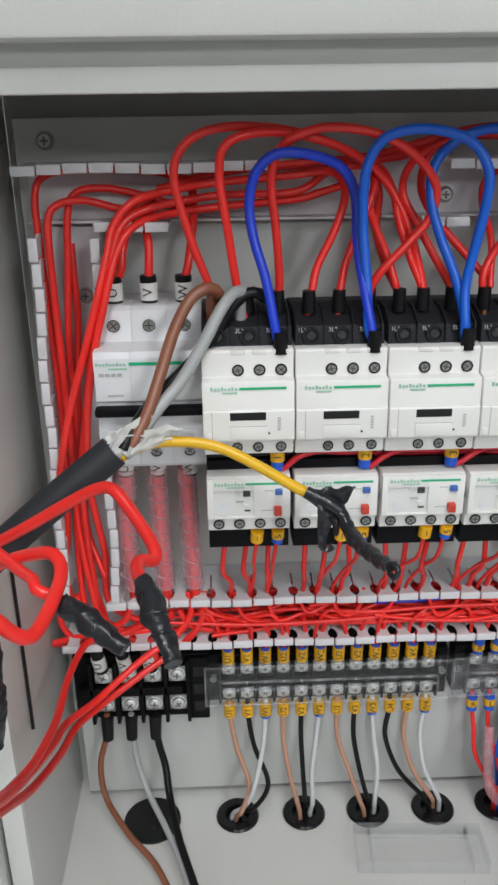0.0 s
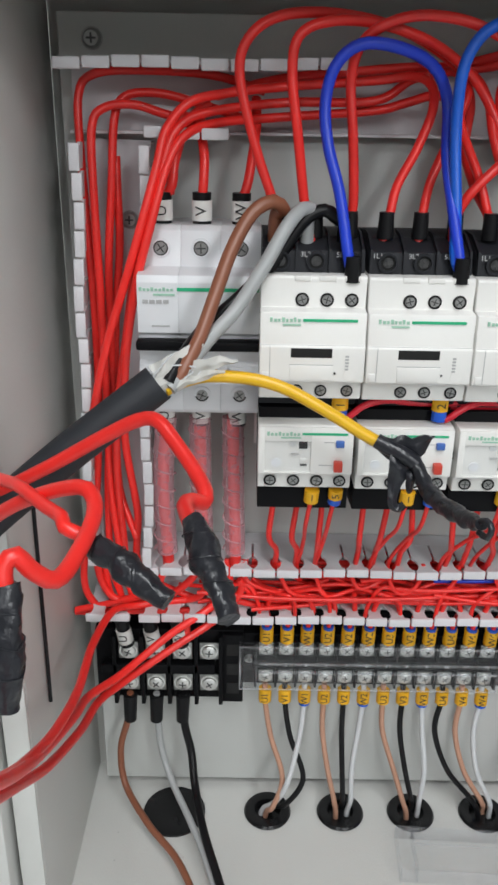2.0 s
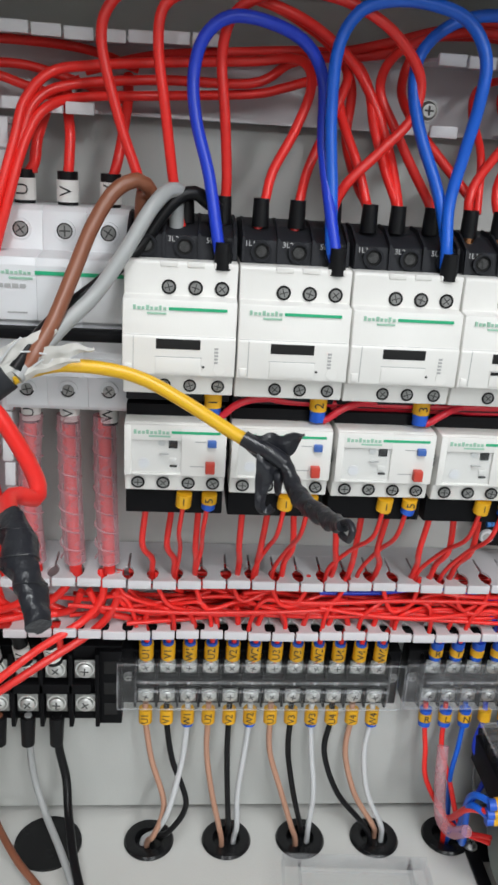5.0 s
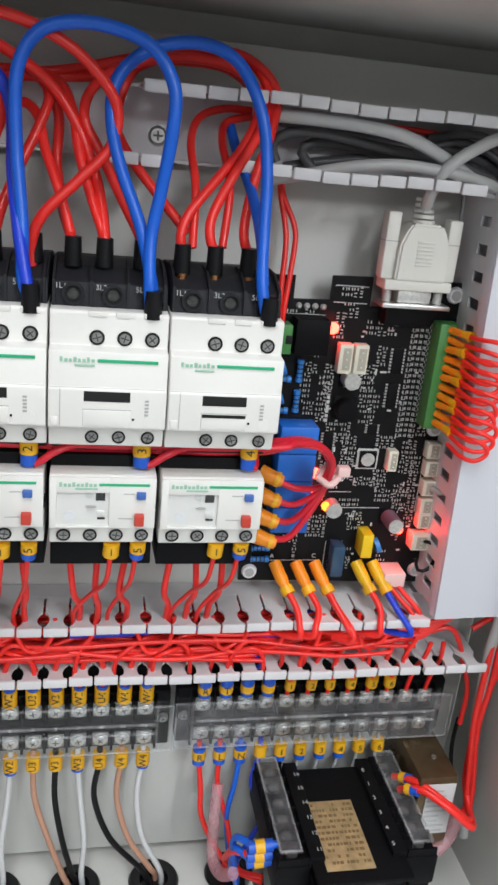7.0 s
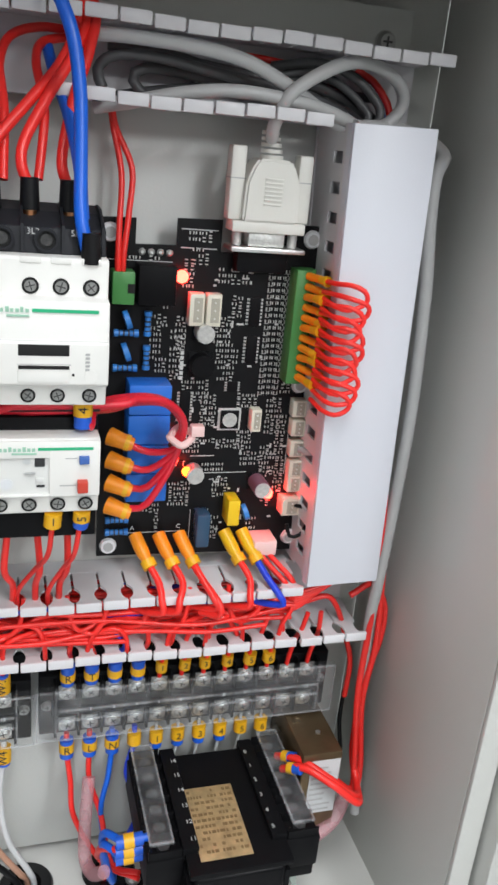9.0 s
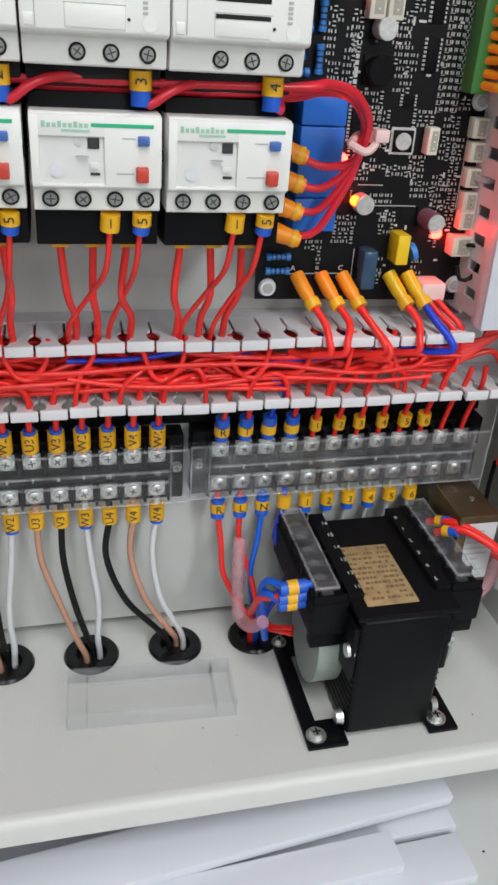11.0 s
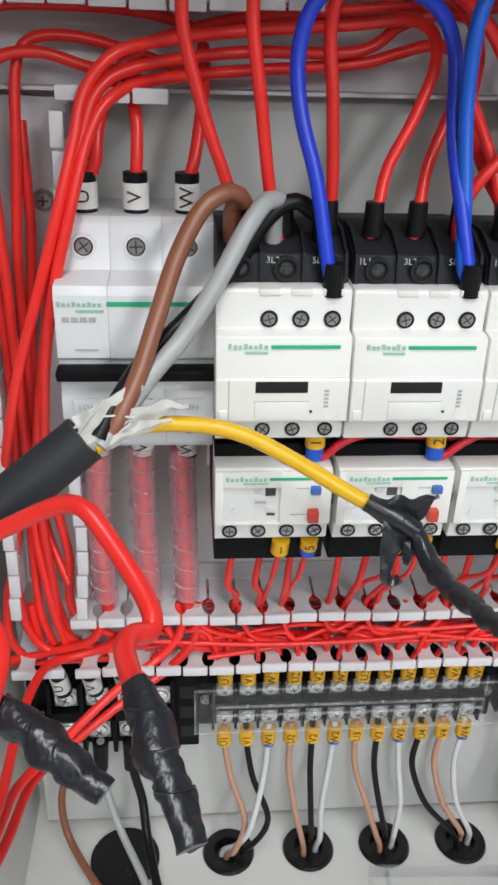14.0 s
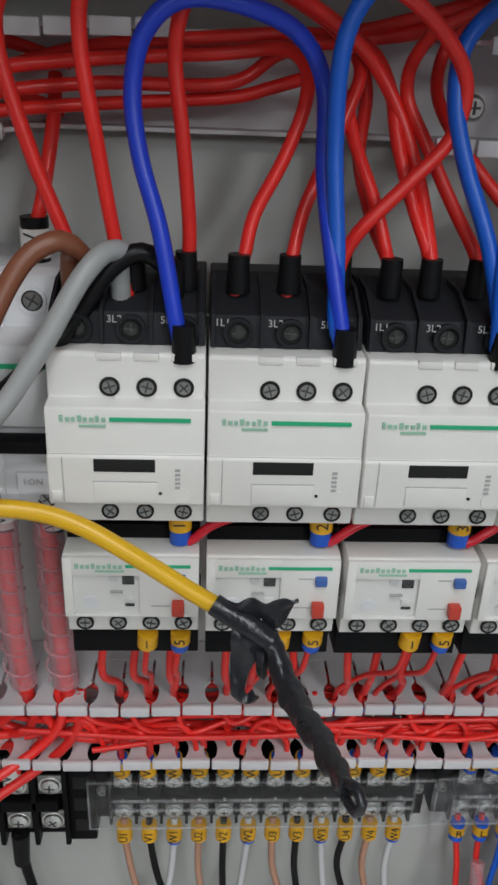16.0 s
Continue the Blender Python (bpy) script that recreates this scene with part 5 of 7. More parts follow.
# ---- sleeves and drops between contactors, relays and the duct ----
rng = random.Random(7)
for k in range(4):
    x0 = 0.0010 + PITCH * k
    s = tagged(part("marker_tube", cy((x0 + 0.0370, -0.0690, 0.2900), (0, 0, 1), 0.0034, 0.0060, n=16), BLUETAG), "blue ferrule with yellow numbered band", "ferrule", "numbered ferrules")
    sleeve(s, (x0 + 0.0370, -0.0690, 0.2950), (0, 0, 1), 0.0037, 0.0058, TAG, str(k + 1), "yellow_band")
    a = tagged(part("marker_tube", tube(bmesh.new(), [(x0 + 0.0258, -0.0697, 0.2486), (x0 + 0.0262, -0.0705, 0.2548)], 0.0035, n=16), TAG), "yellow numbered ferrule under the relay", "ferrule", "numbered ferrules")
    text("marker_print", "1", 0.0045, (x0 + 0.0260, -0.0739, 0.2517), 90, 0, 0, INK, a)
    b = tagged(part("marker_tube", tube(bmesh.new(), [(x0 + 0.0368, -0.0697, 0.2478), (x0 + 0.0372, -0.0705, 0.2512)], 0.0031, n=16), BLUETAG), "blue and yellow numbered ferrule under the relay", "ferrule", "numbered ferrules")
    sleeve(b, (x0 + 0.0371, -0.0703, 0.2508), (0.03, -0.1, 1), 0.0034, 0.0042, TAG, "5", "yellow_band")
    # three load wires and two thin control wires down into the duct
    for j, (xa, xb) in enumerate(((0.0085, 0.0125), (0.0205, 0.0215), (0.0330, 0.0330))):
        xe = x0 + xb + rng.uniform(-0.003, 0.003)
        kink = rng.uniform(-0.002, 0.002)
        wire(RED, 0.0015, "red load wire from relay into the duct", (x0 + xa, -0.053, 0.249), (x0 + xa, -0.053, 0.238), (x0 + xa + kink, -0.050, 0.218), (xe, -0.040, 0.205), (xe, -0.034, 0.194), (xe + 0.001, -0.024, 0.184), (xe + 0.016, -0.020, 0.174), group="relay load wires")
    for j, xa in enumerate((0.0258, 0.0366)):
        xe = x0 + xa - rng.uniform(0.006, 0.016) * (1.0 if k else 0.2)
        wire(RED, 0.0011, "thin red control wire from relay into the duct", (x0 + xa, -0.0697, 0.2484), (x0 + xa - 0.0015, -0.064, 0.232), ((x0 + xa + xe) / 2, -0.049, 0.217), (xe, -0.040, 0.203), (xe - 0.001, -0.034, 0.193), (xe + 0.002, -0.026, 0.183), (xe + 0.02, -0.022, 0.176), group="relay control wires")

# control wires running along between contactors and relays to the board
for k in range(4):
    x0 = 0.0010 + PITCH * k
    lift = 0.0006 * k
    pts = [(x0 + 0.0370, -0.0690, 0.2930), (x0 + 0.0400, -0.0700, 0.2905)]
    if k < 3:
        pts += [(x0 + 0.0480, -0.0690, 0.2965 - lift), (x0 + 0.0600, -0.0665 + 0.0015 * k, 0.2985 - lift), (x0 + 0.0800, -0.0645 + 0.0012 * k, 0.2965 - lift)]
    pts += [(0.1800, -0.0650 + 0.0022 * k, 0.2975 - lift), (0.1950, -0.062 + 0.003 * k, 0.2990 - lift), (0.2080, -0.056 + 0.003 * k, 0.2960 - lift), (0.2170, -0.050 + 0.002 * k, 0.2870), (0.2185, -0.046 + 0.001 * k, 0.2780), (0.2160, -0.041, 0.2690 - 0.002 * k), (0.2060, -0.036, 0.2660 - 0.0085 * k), (0.1975, -0.033, 0.2685 - 0.0105 * k)]
    wire(ROSE, 0.0016, "crimson control wire bundled towards the circuit board", *pts, group="board control wires")
for k in range(3):
    wire(ROSE, 0.0016, "crimson control wire bundled towards the circuit board", (0.090 + 0.03 * k, -0.0615, 0.2940), (0.135 + 0.01 * k, -0.0615 - 0.001 * k, 0.2945), (0.1800, -0.059 - 0.002 * k, 0.2935 + 0.001 * k), (0.1960, -0.055 - 0.002 * k, 0.2955 + 0.001 * k), (0.2100, -0.050, 0.2930), (0.2180, -0.046, 0.2830), (0.2165, -0.043, 0.2740), group="board control wires")
tie = tagged(part("cable_tie", tube(bmesh.new(), [(0.2125, -0.0460, 0.2765), (0.2175, -0.0505, 0.2745), (0.2230, -0.0455, 0.2775), (0.2175, -0.0405, 0.2790), (0.2125, -0.0460, 0.2765)], 0.0016, n=8, step=0.0008), PINK), "pale plastic cable tie round the bundle", "cable tie")
part("tie_head", bx(0.2215, 0.2275, -0.0490, -0.0440, 0.2775, 0.2825, bevel=0.0008), PINK, tie)

# ---- wires in the middle duct ----
for k in range(26):
    z = 0.1655 + 0.022 * rng.random()
    y = -0.008 - 0.026 * rng.random()
    xa = rng.choice((-0.03, 0.0, 0.03, 0.06, 0.1, 0.14))
    xb = rng.choice((0.2, 0.24, 0.27, 0.285, 0.285, 0.285))
    pts, m = [], 7
    for q in range(m):
        f = q / (m - 1)
        pts.append((xa + (xb - xa) * f, y + rng.uniform(-0.004, 0.004), min(0.189, max(0.164, z + rng.uniform(-0.004, 0.004)))))
    wire(BLUE if k % 11 == 5 else RED, 0.0012, "thin wire lying along the middle duct", *pts, group="duct wires", n=10)
for k in range(30):
    xs = -0.005 + 0.0098 * k
    d = rng.choice((-1, 1)) * rng.uniform(0.012, 0.03)
    xe = min(0.284, max(-0.03, xs + d))
    up = k % 2 == 0
    wire(RED, 0.0012, "thin red wire turning through the middle duct", (xs, -0.033, 0.193 if up else 0.159), (xs + d * 0.05, -0.034, 0.184 if up else 0.168), (xs + d * 0.3, -0.035, 0.176 + rng.uniform(-0.004, 0.004)), (xe, -0.030, 0.175 + rng.uniform(-0.006, 0.006)), (xe + d * 0.8, -0.024, 0.174 + rng.uniform(-0.006, 0.006)), group="duct wires", n=10)


# ---- marked wires on the terminal strips ----
TOPS = ("U1", "V1", "W1", "U2", "V2", "W2", "U3", "V3", "W3", "U4", "V4", "W4")
GROM = [HOLES[0], HOLES[1], HOLES[2], HOLES[3]]
for k in range(12):
    x = -0.0045 + 0.0140 + k * 0.0120
    up = wire(RED, 0.0015, "red wire with yellow marker into the terminal strip", (x, -0.0150, 0.1260), (x, -0.0170, 0.1360), (x + 0.0004, -0.0215, 0.1500), (x + rng.uniform(-0.002, 0.002), -0.0300, 0.1610), (x + rng.uniform(-0.004, 0.004), -0.0310, 0.1720), group="terminal strip upper wires")
    sleeve(up, (x, -0.0165, 0.1305), (0, -0.10, 1), 0.0040, 0.0098, TAG, TOPS[k], "yellow_sleeve")
    sleeve(up, (x, -0.0180, 0.1400), (0, -0.10, 1), 0.0031, 0.0020, BLUETAG, "", "collar")
    g, j = GROM[k // 3], k % 3
    mat = (PALEBROWN, BLACKW, WHITE)[j] if k < 9 else (BLACKW, PALEBROWN, WHITE)[j]
    name = {PALEBROWN: "pale brown", BLACKW: "black", WHITE: "white"}[mat]
    gx, gy = g[0] + (-0.003, 0.001, 0.0045)[j], g[1] + (-0.002, 0.003, 0.0)[j]
    if k < 3:
        mid = [(x + (0.004, 0.004, -0.002)[j], -0.020, 0.062), (x + (0.012, 0.013, -0.009)[j], -0.026 - 0.004 * (j == 2), 0.034), (gx + (0.006, 0.010, 0.0)[j], -0.030 + 0.006 * j * 0.3, 0.014)]
        gx = g[0] + (-0.001, 0.0015, -0.0035)[j]
    else:
        sw = ((0.0, 0.0, -0.003), (0.002, 0.0, 0.003), (-0.004, -0.003, -0.004))[k // 3 - 1][j]
        mid = [(x + sw * 0.6, -0.019, 0.066), (x + sw + (gx - x) * 0.35, -0.024, 0.040), (x + (gx - x) * 0.8, -0.025, 0.016)]
    dn = wire(mat, 0.0017, name + " wire from terminal strip into a floor grommet", (x, -0.0150, 0.0980), (x, -0.0165, 0.0880), *mid, (gx, gy, 0.001), (gx, gy, -0.020), group="terminal strip lower wires")
    sleeve(dn, (x, -0.0166, 0.0865), (0, 0.05, 1), 0.0039, 0.0085, TAG, TOPS[k], "yellow_sleeve")
    if j == 2:
        sleeve(dn, (x, -0.0168, 0.0845), (0, 0.05, 1), 0.0034, 0.0025, BLUETAG, "", "collar")

for k in range(12):
    x = 0.1595 + 0.0140 + k * 0.0120
    blue = k in (2, 3)
    up = wire(BLUE if k == 2 else RED, 0.0013, "marked wire into the second terminal strip", (x, -0.0150, 0.1280), (x, -0.0170, 0.1360), (x + 0.0006, -0.0215, 0.1500), (x + rng.uniform(-0.003, 0.003), -0.0300, 0.1610), (x + rng.uniform(-0.006, 0.004), -0.0310, 0.1720), group="second strip upper wires")
    if k < 4:
        sleeve(up, (x, -0.0164, 0.1310), (0, -0.10, 1), 0.0034, 0.0035, BLUETAG, "", "blue_collar")
        sleeve(up, (x, -0.0168, 0.1340), (0, -0.10, 1), 0.0039, 0.0048, TAG, "RTN-"[k] if k < 2 else "", "yellow_band", 0)
        sleeve(up, (x, -0.0175, 0.1385), (0, -0.10, 1), 0.0036, 0.0050, BLUETAG, "", "blue_sleeve")
    elif k < 10:
        sleeve(up, (x + 0.0004 * (k % 3), -0.0172, 0.1345), (0.05 * (k % 3 - 1), -0.10, 1), 0.0031 + 0.0004 * (k > 7), 0.0062, TAG, str(k - 3), "yellow_band", 0)
    if k < 10:
        colour = (RED, RED, BLUE2, BLUE, GREY, GREY, GREY, GREY, GREY, GREY)[k]
        ends = [(0.192, -0.040, 0.030), (0.196, -0.043, 0.032), (0.198, -0.022, 0.004), (0.200, -0.020, 0.004)]
        if k < 4:
            e = ends[k]
            pts = [(x, -0.0150, 0.0985), (x, -0.0165, 0.0880), (x + 0.002 * (1 - k), -0.020, 0.070), (x + (0.004, 0.006, -0.006, 0.003)[k], -0.026, 0.050), e]
            if k < 2:
                pts.append((0.2085, -0.056, 0.0330 + 0.004 * k))
            else:
                pts.append((e[0], e[1], -0.02))
        else:
            pts = [(x, -0.0150, 0.0985), (x, -0.0165, 0.0880), (x - 0.003, -0.018, 0.072), (x - 0.010, -0.014, 0.050), (0.208 + 0.002 * k, -0.010, 0.020), (0.2015, -0.018, 0.004), (0.2015, -0.018, -0.02)]
        dn = wire(colour, 0.0015 if k < 4 else 0.0010, "marked wire out of the second terminal strip", *pts, group="second strip lower wires")
        if k < 3:
            sleeve(dn, (x, -0.0168, 0.0845), (0, 0.05, 1), 0.0036, 0.0040, BLUETAG, "", "blue_collar")
            sleeve(dn, (x, -0.0166, 0.0880), (0, 0.05, 1), 0.0040, 0.0050, TAG, "RLN"[k], "yellow_band", 0)
            sleeve(dn, (x, -0.0164, 0.0925), (0, 0.05, 1), 0.0036, 0.0030, BLUETAG, "", "blue_collar")
        else:
            sleeve(dn, (x, -0.0165, 0.0880), (0, 0.05, 1), 0.0038, 0.0065, TAG, "" if k == 3 else str(k - 3), "yellow_band", 0)
            if 3 < k < 8:
                sleeve(dn, (x, -0.0167, 0.0845), (0, 0.05, 1), 0.0033, 0.0038, BLUETAG, "", "blue_collar")

# boots and markers on the big terminal block
for k, w in enumerate(("U", "V", "W")):
    x = -0.0930 + 0.0203 + k * 0.0161
    tagged(part("wire_boot", tube(bmesh.new(), [(x - 0.0006, -0.0165, 0.0700), (x, -0.0160, 0.0890)], 0.0042, n=16, radii=lambda f: 0.9 + 0.15 * f), BLACKW), "black crimp boot under the terminal block", "sleeve", "black crimp sleeves")
    b = tagged(part("marker_tube", tube(bmesh.new(), [(x, -0.0165, 0.1260), (x - 0.003, -0.0185, 0.1460)], 0.0041, n=16), BLACKW), "white and black marker tube above the block", "marker tube", "marker tubes")
    sleeve(b, (x - 0.0007, -0.0170, 0.1290), (-0.15, -0.1, 1), 0.0045, 0.0090, SHELL, w, "white_band")

# ---- the heavy foreground cable ----
sheath = tagged(part("cable_sheath", tube(bmesh.new(), [(-0.205, -0.150, 0.165), (-0.150, -0.140, 0.227), (-0.088, -0.124, 0.282), (-0.0395, -0.108, 0.3185)], 0.0078, n=24), SHEATH), "thick black rubber cable sheath cut open", "cable")
bm = bmesh.new()
for k in range(12):
    a = rng.uniform(0, 6.28)
    q = Vector((-0.0395, -0.108, 0.3185)) + Vector((math.cos(a) * 0.003, math.sin(a) * 0.003, math.cos(a) * -0.004))
    e = q + Vector((rng.uniform(0.008, 0.018), rng.uniform(0.0, 0.008), rng.uniform(-0.002, 0.012)))
    tube(bm, [q, (q + e) / 2 + Vector((0, 0, rng.uniform(-0.003, 0.003))), e], 0.0004, n=5)
tagged(part("filler_fibre", bm, WHITE), "frayed white cotton filler from the cut cable", "cable filler", kind="stuff")


def tape_wrap(label, pts, r, seed, radii=None):
    """Crinkled insulating tape wound round a wire end."""
    bm = tube(bmesh.new(), pts, r, n=22, step=0.0012, radii=radii)
    for v in bm.verts:
        f = noise.noise(v.co * 160 + Vector((seed, 0, 0))) * 0.0016 + noise.noise(v.co * 380 + Vector((0, seed, 0))) * 0.0008
        v.co += Vector((f, f * 0.7, f * 0.5))
    ob = tagged(part("taped_end", bm, TAPE), label, "taped wire end", "taped wire ends")
    path = smooth_path(pts, 0.0012)
    for f in (0.18, 0.42, 0.66):
        i = int(f * (len(path) - 1))
        d = (path[i + 1] - path[i - 1]).normalized()
        u = d.orthogonal().normalized()
        w = d.cross(u)
        rr = r * (radii(f) if radii else 1.0) * 1.03
        turn = []
        for k in range(19):
            a = 2 * math.pi * k / 18
            q = path[i] + (u * math.cos(a) + w * math.sin(a)) * rr + d * math.cos(a + seed) * 0.0022
            n1 = noise.noise(q * 160 + Vector((seed, 0, 0))) * 0.0016
            turn.append(q + Vector((n1, n1 * 0.7, n1 * 0.5)))
        part("tape_turn", tube(bmesh.new(), turn, 0.00025, n=5, step=0.001), TAPE, ob)
    return ob


tape_wrap("wrinkled black tape round a red wire end", [(-0.0190, -0.194, 0.3035), (-0.0160, -0.205, 0.298), (-0.0115, -0.215, 0.293), (-0.0080, -0.224, 0.288)], 0.0041, 3, lambda f: 0.8 + 0.35 * math.sin(math.pi * min(1, f * 1.15)))
tape_wrap("wrinkled black tape round a red wire end", [(-0.054, -0.187, 0.292), (-0.046, -0.192, 0.288), (-0.036, -0.198, 0.284), (-0.027, -0.204, 0.280)], 0.0041, 9, lambda f: 0.7 + 0.4 * math.sin(math.pi * min(1, f * 1.1)))
tape_wrap("wrinkled black tape on a hanging wire end", [(-0.0695, -0.222, 0.297), (-0.069, -0.225, 0.287), (-0.069, -0.228, 0.274), (-0.070, -0.230, 0.261)], 0.0042, 14, lambda f: 0.75 + 0.35 * math.sin(math.pi * min(1, f * 1.1)))
# tape flag at the yellow core's end: two crinkled lobes and a twisted tail
def ribbon(bm, pts, widths, seed, thick=0.0008):
    """A crinkled strip of tape along a line, facing the front."""
    path = smooth_path(pts, 0.0011)
    rows = []
    for i, q in enumerate(path):
        f = i / (len(path) - 1) * (len(widths) - 1)
        k = min(int(f), len(widths) - 2)
        w = widths[k] + (widths[k + 1] - widths[k]) * (f - k)
        d = (path[min(i + 1, len(path) - 1)] - path[max(i - 1, 0)]).normalized()
        s = d.cross(Vector((0, 1, 0))).normalized()
        row = []
        for j in range(9):
            v = (j - 4) / 4
            p = q + s * w * v
            p += Vector((0, noise.noise(p * 150 + Vector((seed, 0, 0))) * 0.0036 + abs(v) * 0.0012, noise.noise(p * 200 + Vector((0, seed, 0))) * 0.0012))
            row.append(bm.verts.new(p))
        rows.append(row)
    faces = []
    for a, b in zip(rows, rows[1:]):
        for j in range(8):
            faces.append(bm.faces.new((a[j], a[j + 1], b[j + 1], b[j])))
    bmesh.ops.recalc_face_normals(bm, faces=faces)
    bmesh.ops.solidify(bm, geom=faces, thickness=thick)
    return bm


PAPER = material("off_white_filler_paper", (0.70, 0.69, 0.65), 0.6, vary=0.1, bump=0.4, bump_scale=250, alpha=0.72)
bm = bmesh.new()
for pts, wid, sd in (([(-0.0400, -0.1085, 0.3205), (-0.0340, -0.1080, 0.3245), (-0.0270, -0.1050, 0.3290), (-0.0215, -0.1020, 0.3330)], (0.0055, 0.0050, 0.0034, 0.0010), 11.0),
                     ([(-0.0390, -0.1100, 0.3180), (-0.0300, -0.1075, 0.3225), (-0.0190, -0.1040, 0.3250), (-0.0080, -0.1010, 0.3262)], (0.0040, 0.0046, 0.0030, 0.0008), 17.0),
                     ([(-0.0385, -0.1110, 0.3165), (-0.0290, -0.1090, 0.3190), (-0.0190, -0.1060, 0.3215), (-0.0130, -0.1040, 0.3222)], (0.0030, 0.0026, 0.0020, 0.0006), 23.0)):
    ribbon(bm, pts, wid, sd, 0.0003)
tagged(part("filler_tape", bm, PAPER), "torn off-white wrapping from the cut cable", "cable filler")
flag = tagged(part("tape_flag", ribbon(bmesh.new(), [(0.0500, -0.1120, 0.2955), (0.0560, -0.1140, 0.2935), (0.0620, -0.1150, 0.2945), (0.0672, -0.1150, 0.2970), (0.0712, -0.1140, 0.2995)], (0.0030, 0.0052, 0.0056, 0.0040, 0.0005), 2.0), TAPE), "crumpled black tape on the yellow core's end", "taped wire end", "taped wire ends")
part("tape_lobe", ribbon(bmesh.new(), [(0.0575, -0.1150, 0.2945), (0.0575, -0.1165, 0.2860), (0.0560, -0.1175, 0.2790), (0.0555, -0.1185, 0.2725), (0.0580, -0.1190, 0.2695), (0.0605, -0.1190, 0.2715)], (0.0040, 0.0044, 0.0034, 0.0022, 0.0014, 0.0010), 5.0), TAPE, flag)
part("tape_lobe", ribbon(bmesh.new(), [(0.0620, -0.1155, 0.2925), (0.0622, -0.1170, 0.2860), (0.0618, -0.1180, 0.2800), (0.0625, -0.1185, 0.2765)], (0.0030, 0.0024, 0.0018, 0.0010), 8.0), TAPE, flag)
part("tape_knot", tube(bmesh.new(), [(0.0485, -0.1110, 0.2965), (0.0530, -0.1130, 0.2945), (0.0590, -0.1160, 0.2925), (0.0640, -0.1175, 0.2895)], 0.0031, n=16, step=0.0012), TAPE, flag)
tail = tube(bmesh.new(), [(0.0630, -0.1165, 0.2905), (0.0655, -0.1200, 0.2850), (0.0685, -0.1270, 0.2812), (0.0728, -0.1400, 0.2805), (0.0765, -0.1540, 0.2835), (0.0778, -0.1640, 0.2868)], 0.0031, n=20, step=0.0010, radii=lambda f: 0.9 + 0.25 * math.sin(math.pi * f) - 0.15 * f)
for v in tail.verts:
    f = noise.noise(v.co * 220) * 0.0013
    v.co += Vector((f, f, f * 0.6))
part("tape_tail", tail, TAPE, flag)
part("tape_loop", tube(bmesh.new(), [(0.0772, -0.1620, 0.2870), (0.0790, -0.1660, 0.2895), (0.0800, -0.1690, 0.2880), (0.0792, -0.1680, 0.2840), (0.0775, -0.1635, 0.2838)], 0.0012, n=10), TAPE, flag)


# ---- the controller board ----
BOARD = material("black_solder_mask", (0.006, 0.006, 0.007), 0.40, vary=0.25, scale=200, bump=0.05, spec=0.2)
TERMGREEN = material("green_terminal_plastic", (0.06, 0.24, 0.06), 0.4)
RELAYBLUE = material("blue_relay_plastic", (0.014, 0.15, 0.62), 0.4)
CREAM = material("cream_connector_nylon", (0.72, 0.69, 0.58), 0.5)
GLOW = material("lit_red_led", (1.0, 0.010, 0.006), 0.4, vary=0, bump=0, emit=90.0)
GLOWO = material("lit_orange_led", (1.0, 0.05, 0.004), 0.4, vary=0, bump=0, emit=30.0)
YBOX = material("yellow_capacitor_case", (0.80, 0.52, 0.01), 0.4)
RESBLUE = material("blue_resistor_paint", (0.03, 0.20, 0.58), 0.4)
SOLDER = material("tin_solder", (0.66, 0.66, 0.64), 0.4, 0.6, vary=0.25, scale=600)
PURPLE = material("purple_capacitor_film", (0.20, 0.09, 0.13), 0.35)
DARKBLUE = material("smoky_blue_plastic", (0.03, 0.07, 0.13), 0.25)
HOOD = material("warm_white_connector_hood", (0.74, 0.73, 0.68), 0.45, bump=0.04)
YP = -0.0136
pcb = empty_thing("circuit_board", (0.187, 0, 0.200), "black circuit board crowded with parts and lit red lamps", "circuit board")
PO = Vector((-0.187, 0, -0.200))


def on(name, bm, mat, label="", parent=None, smooth=True):
    bmesh.ops.translate(bm, vec=PO, verts=bm.verts)
    return part(name, bm, mat, parent or pcb, label, smooth)


outline = [(0.1865, 0.2025), (0.2925, 0.2005), (0.2905, 0.2500), (0.2870, 0.3640), (0.2850, 0.3660), (0.2590, 0.3660), (0.2590, 0.3520), (0.2375, 0.3520), (0.2375, 0.3660), (0.2175, 0.3655), (0.2175, 0.3540), (0.1995, 0.3535), (0.1995, 0.3645), (0.1840, 0.3640)]
on("board", prism(bmesh.new(), outline, -0.0120, YP), BOARD, smooth=False)
for x, z in ((0.1885, 0.358), (0.2800, 0.3600), (0.2820, 0.2910), (0.1920, 0.2080), (0.2855, 0.2085)):
    on("standoff", cy((x, -0.0002, z), (0, -1, 0), 0.0030, 0.0120, n=12), SHELL)
    s = on("standoff_head", cy((x, YP, z), (0, -1, 0), 0.0042, 0.0016, n=24, r2=0.0036), SHELL2)
    on("standoff_core", cy((x, YP - 0.0016, z), (0, -1, 0), 0.0024, 0.0004, n=18), GREYPRINT, parent=s)


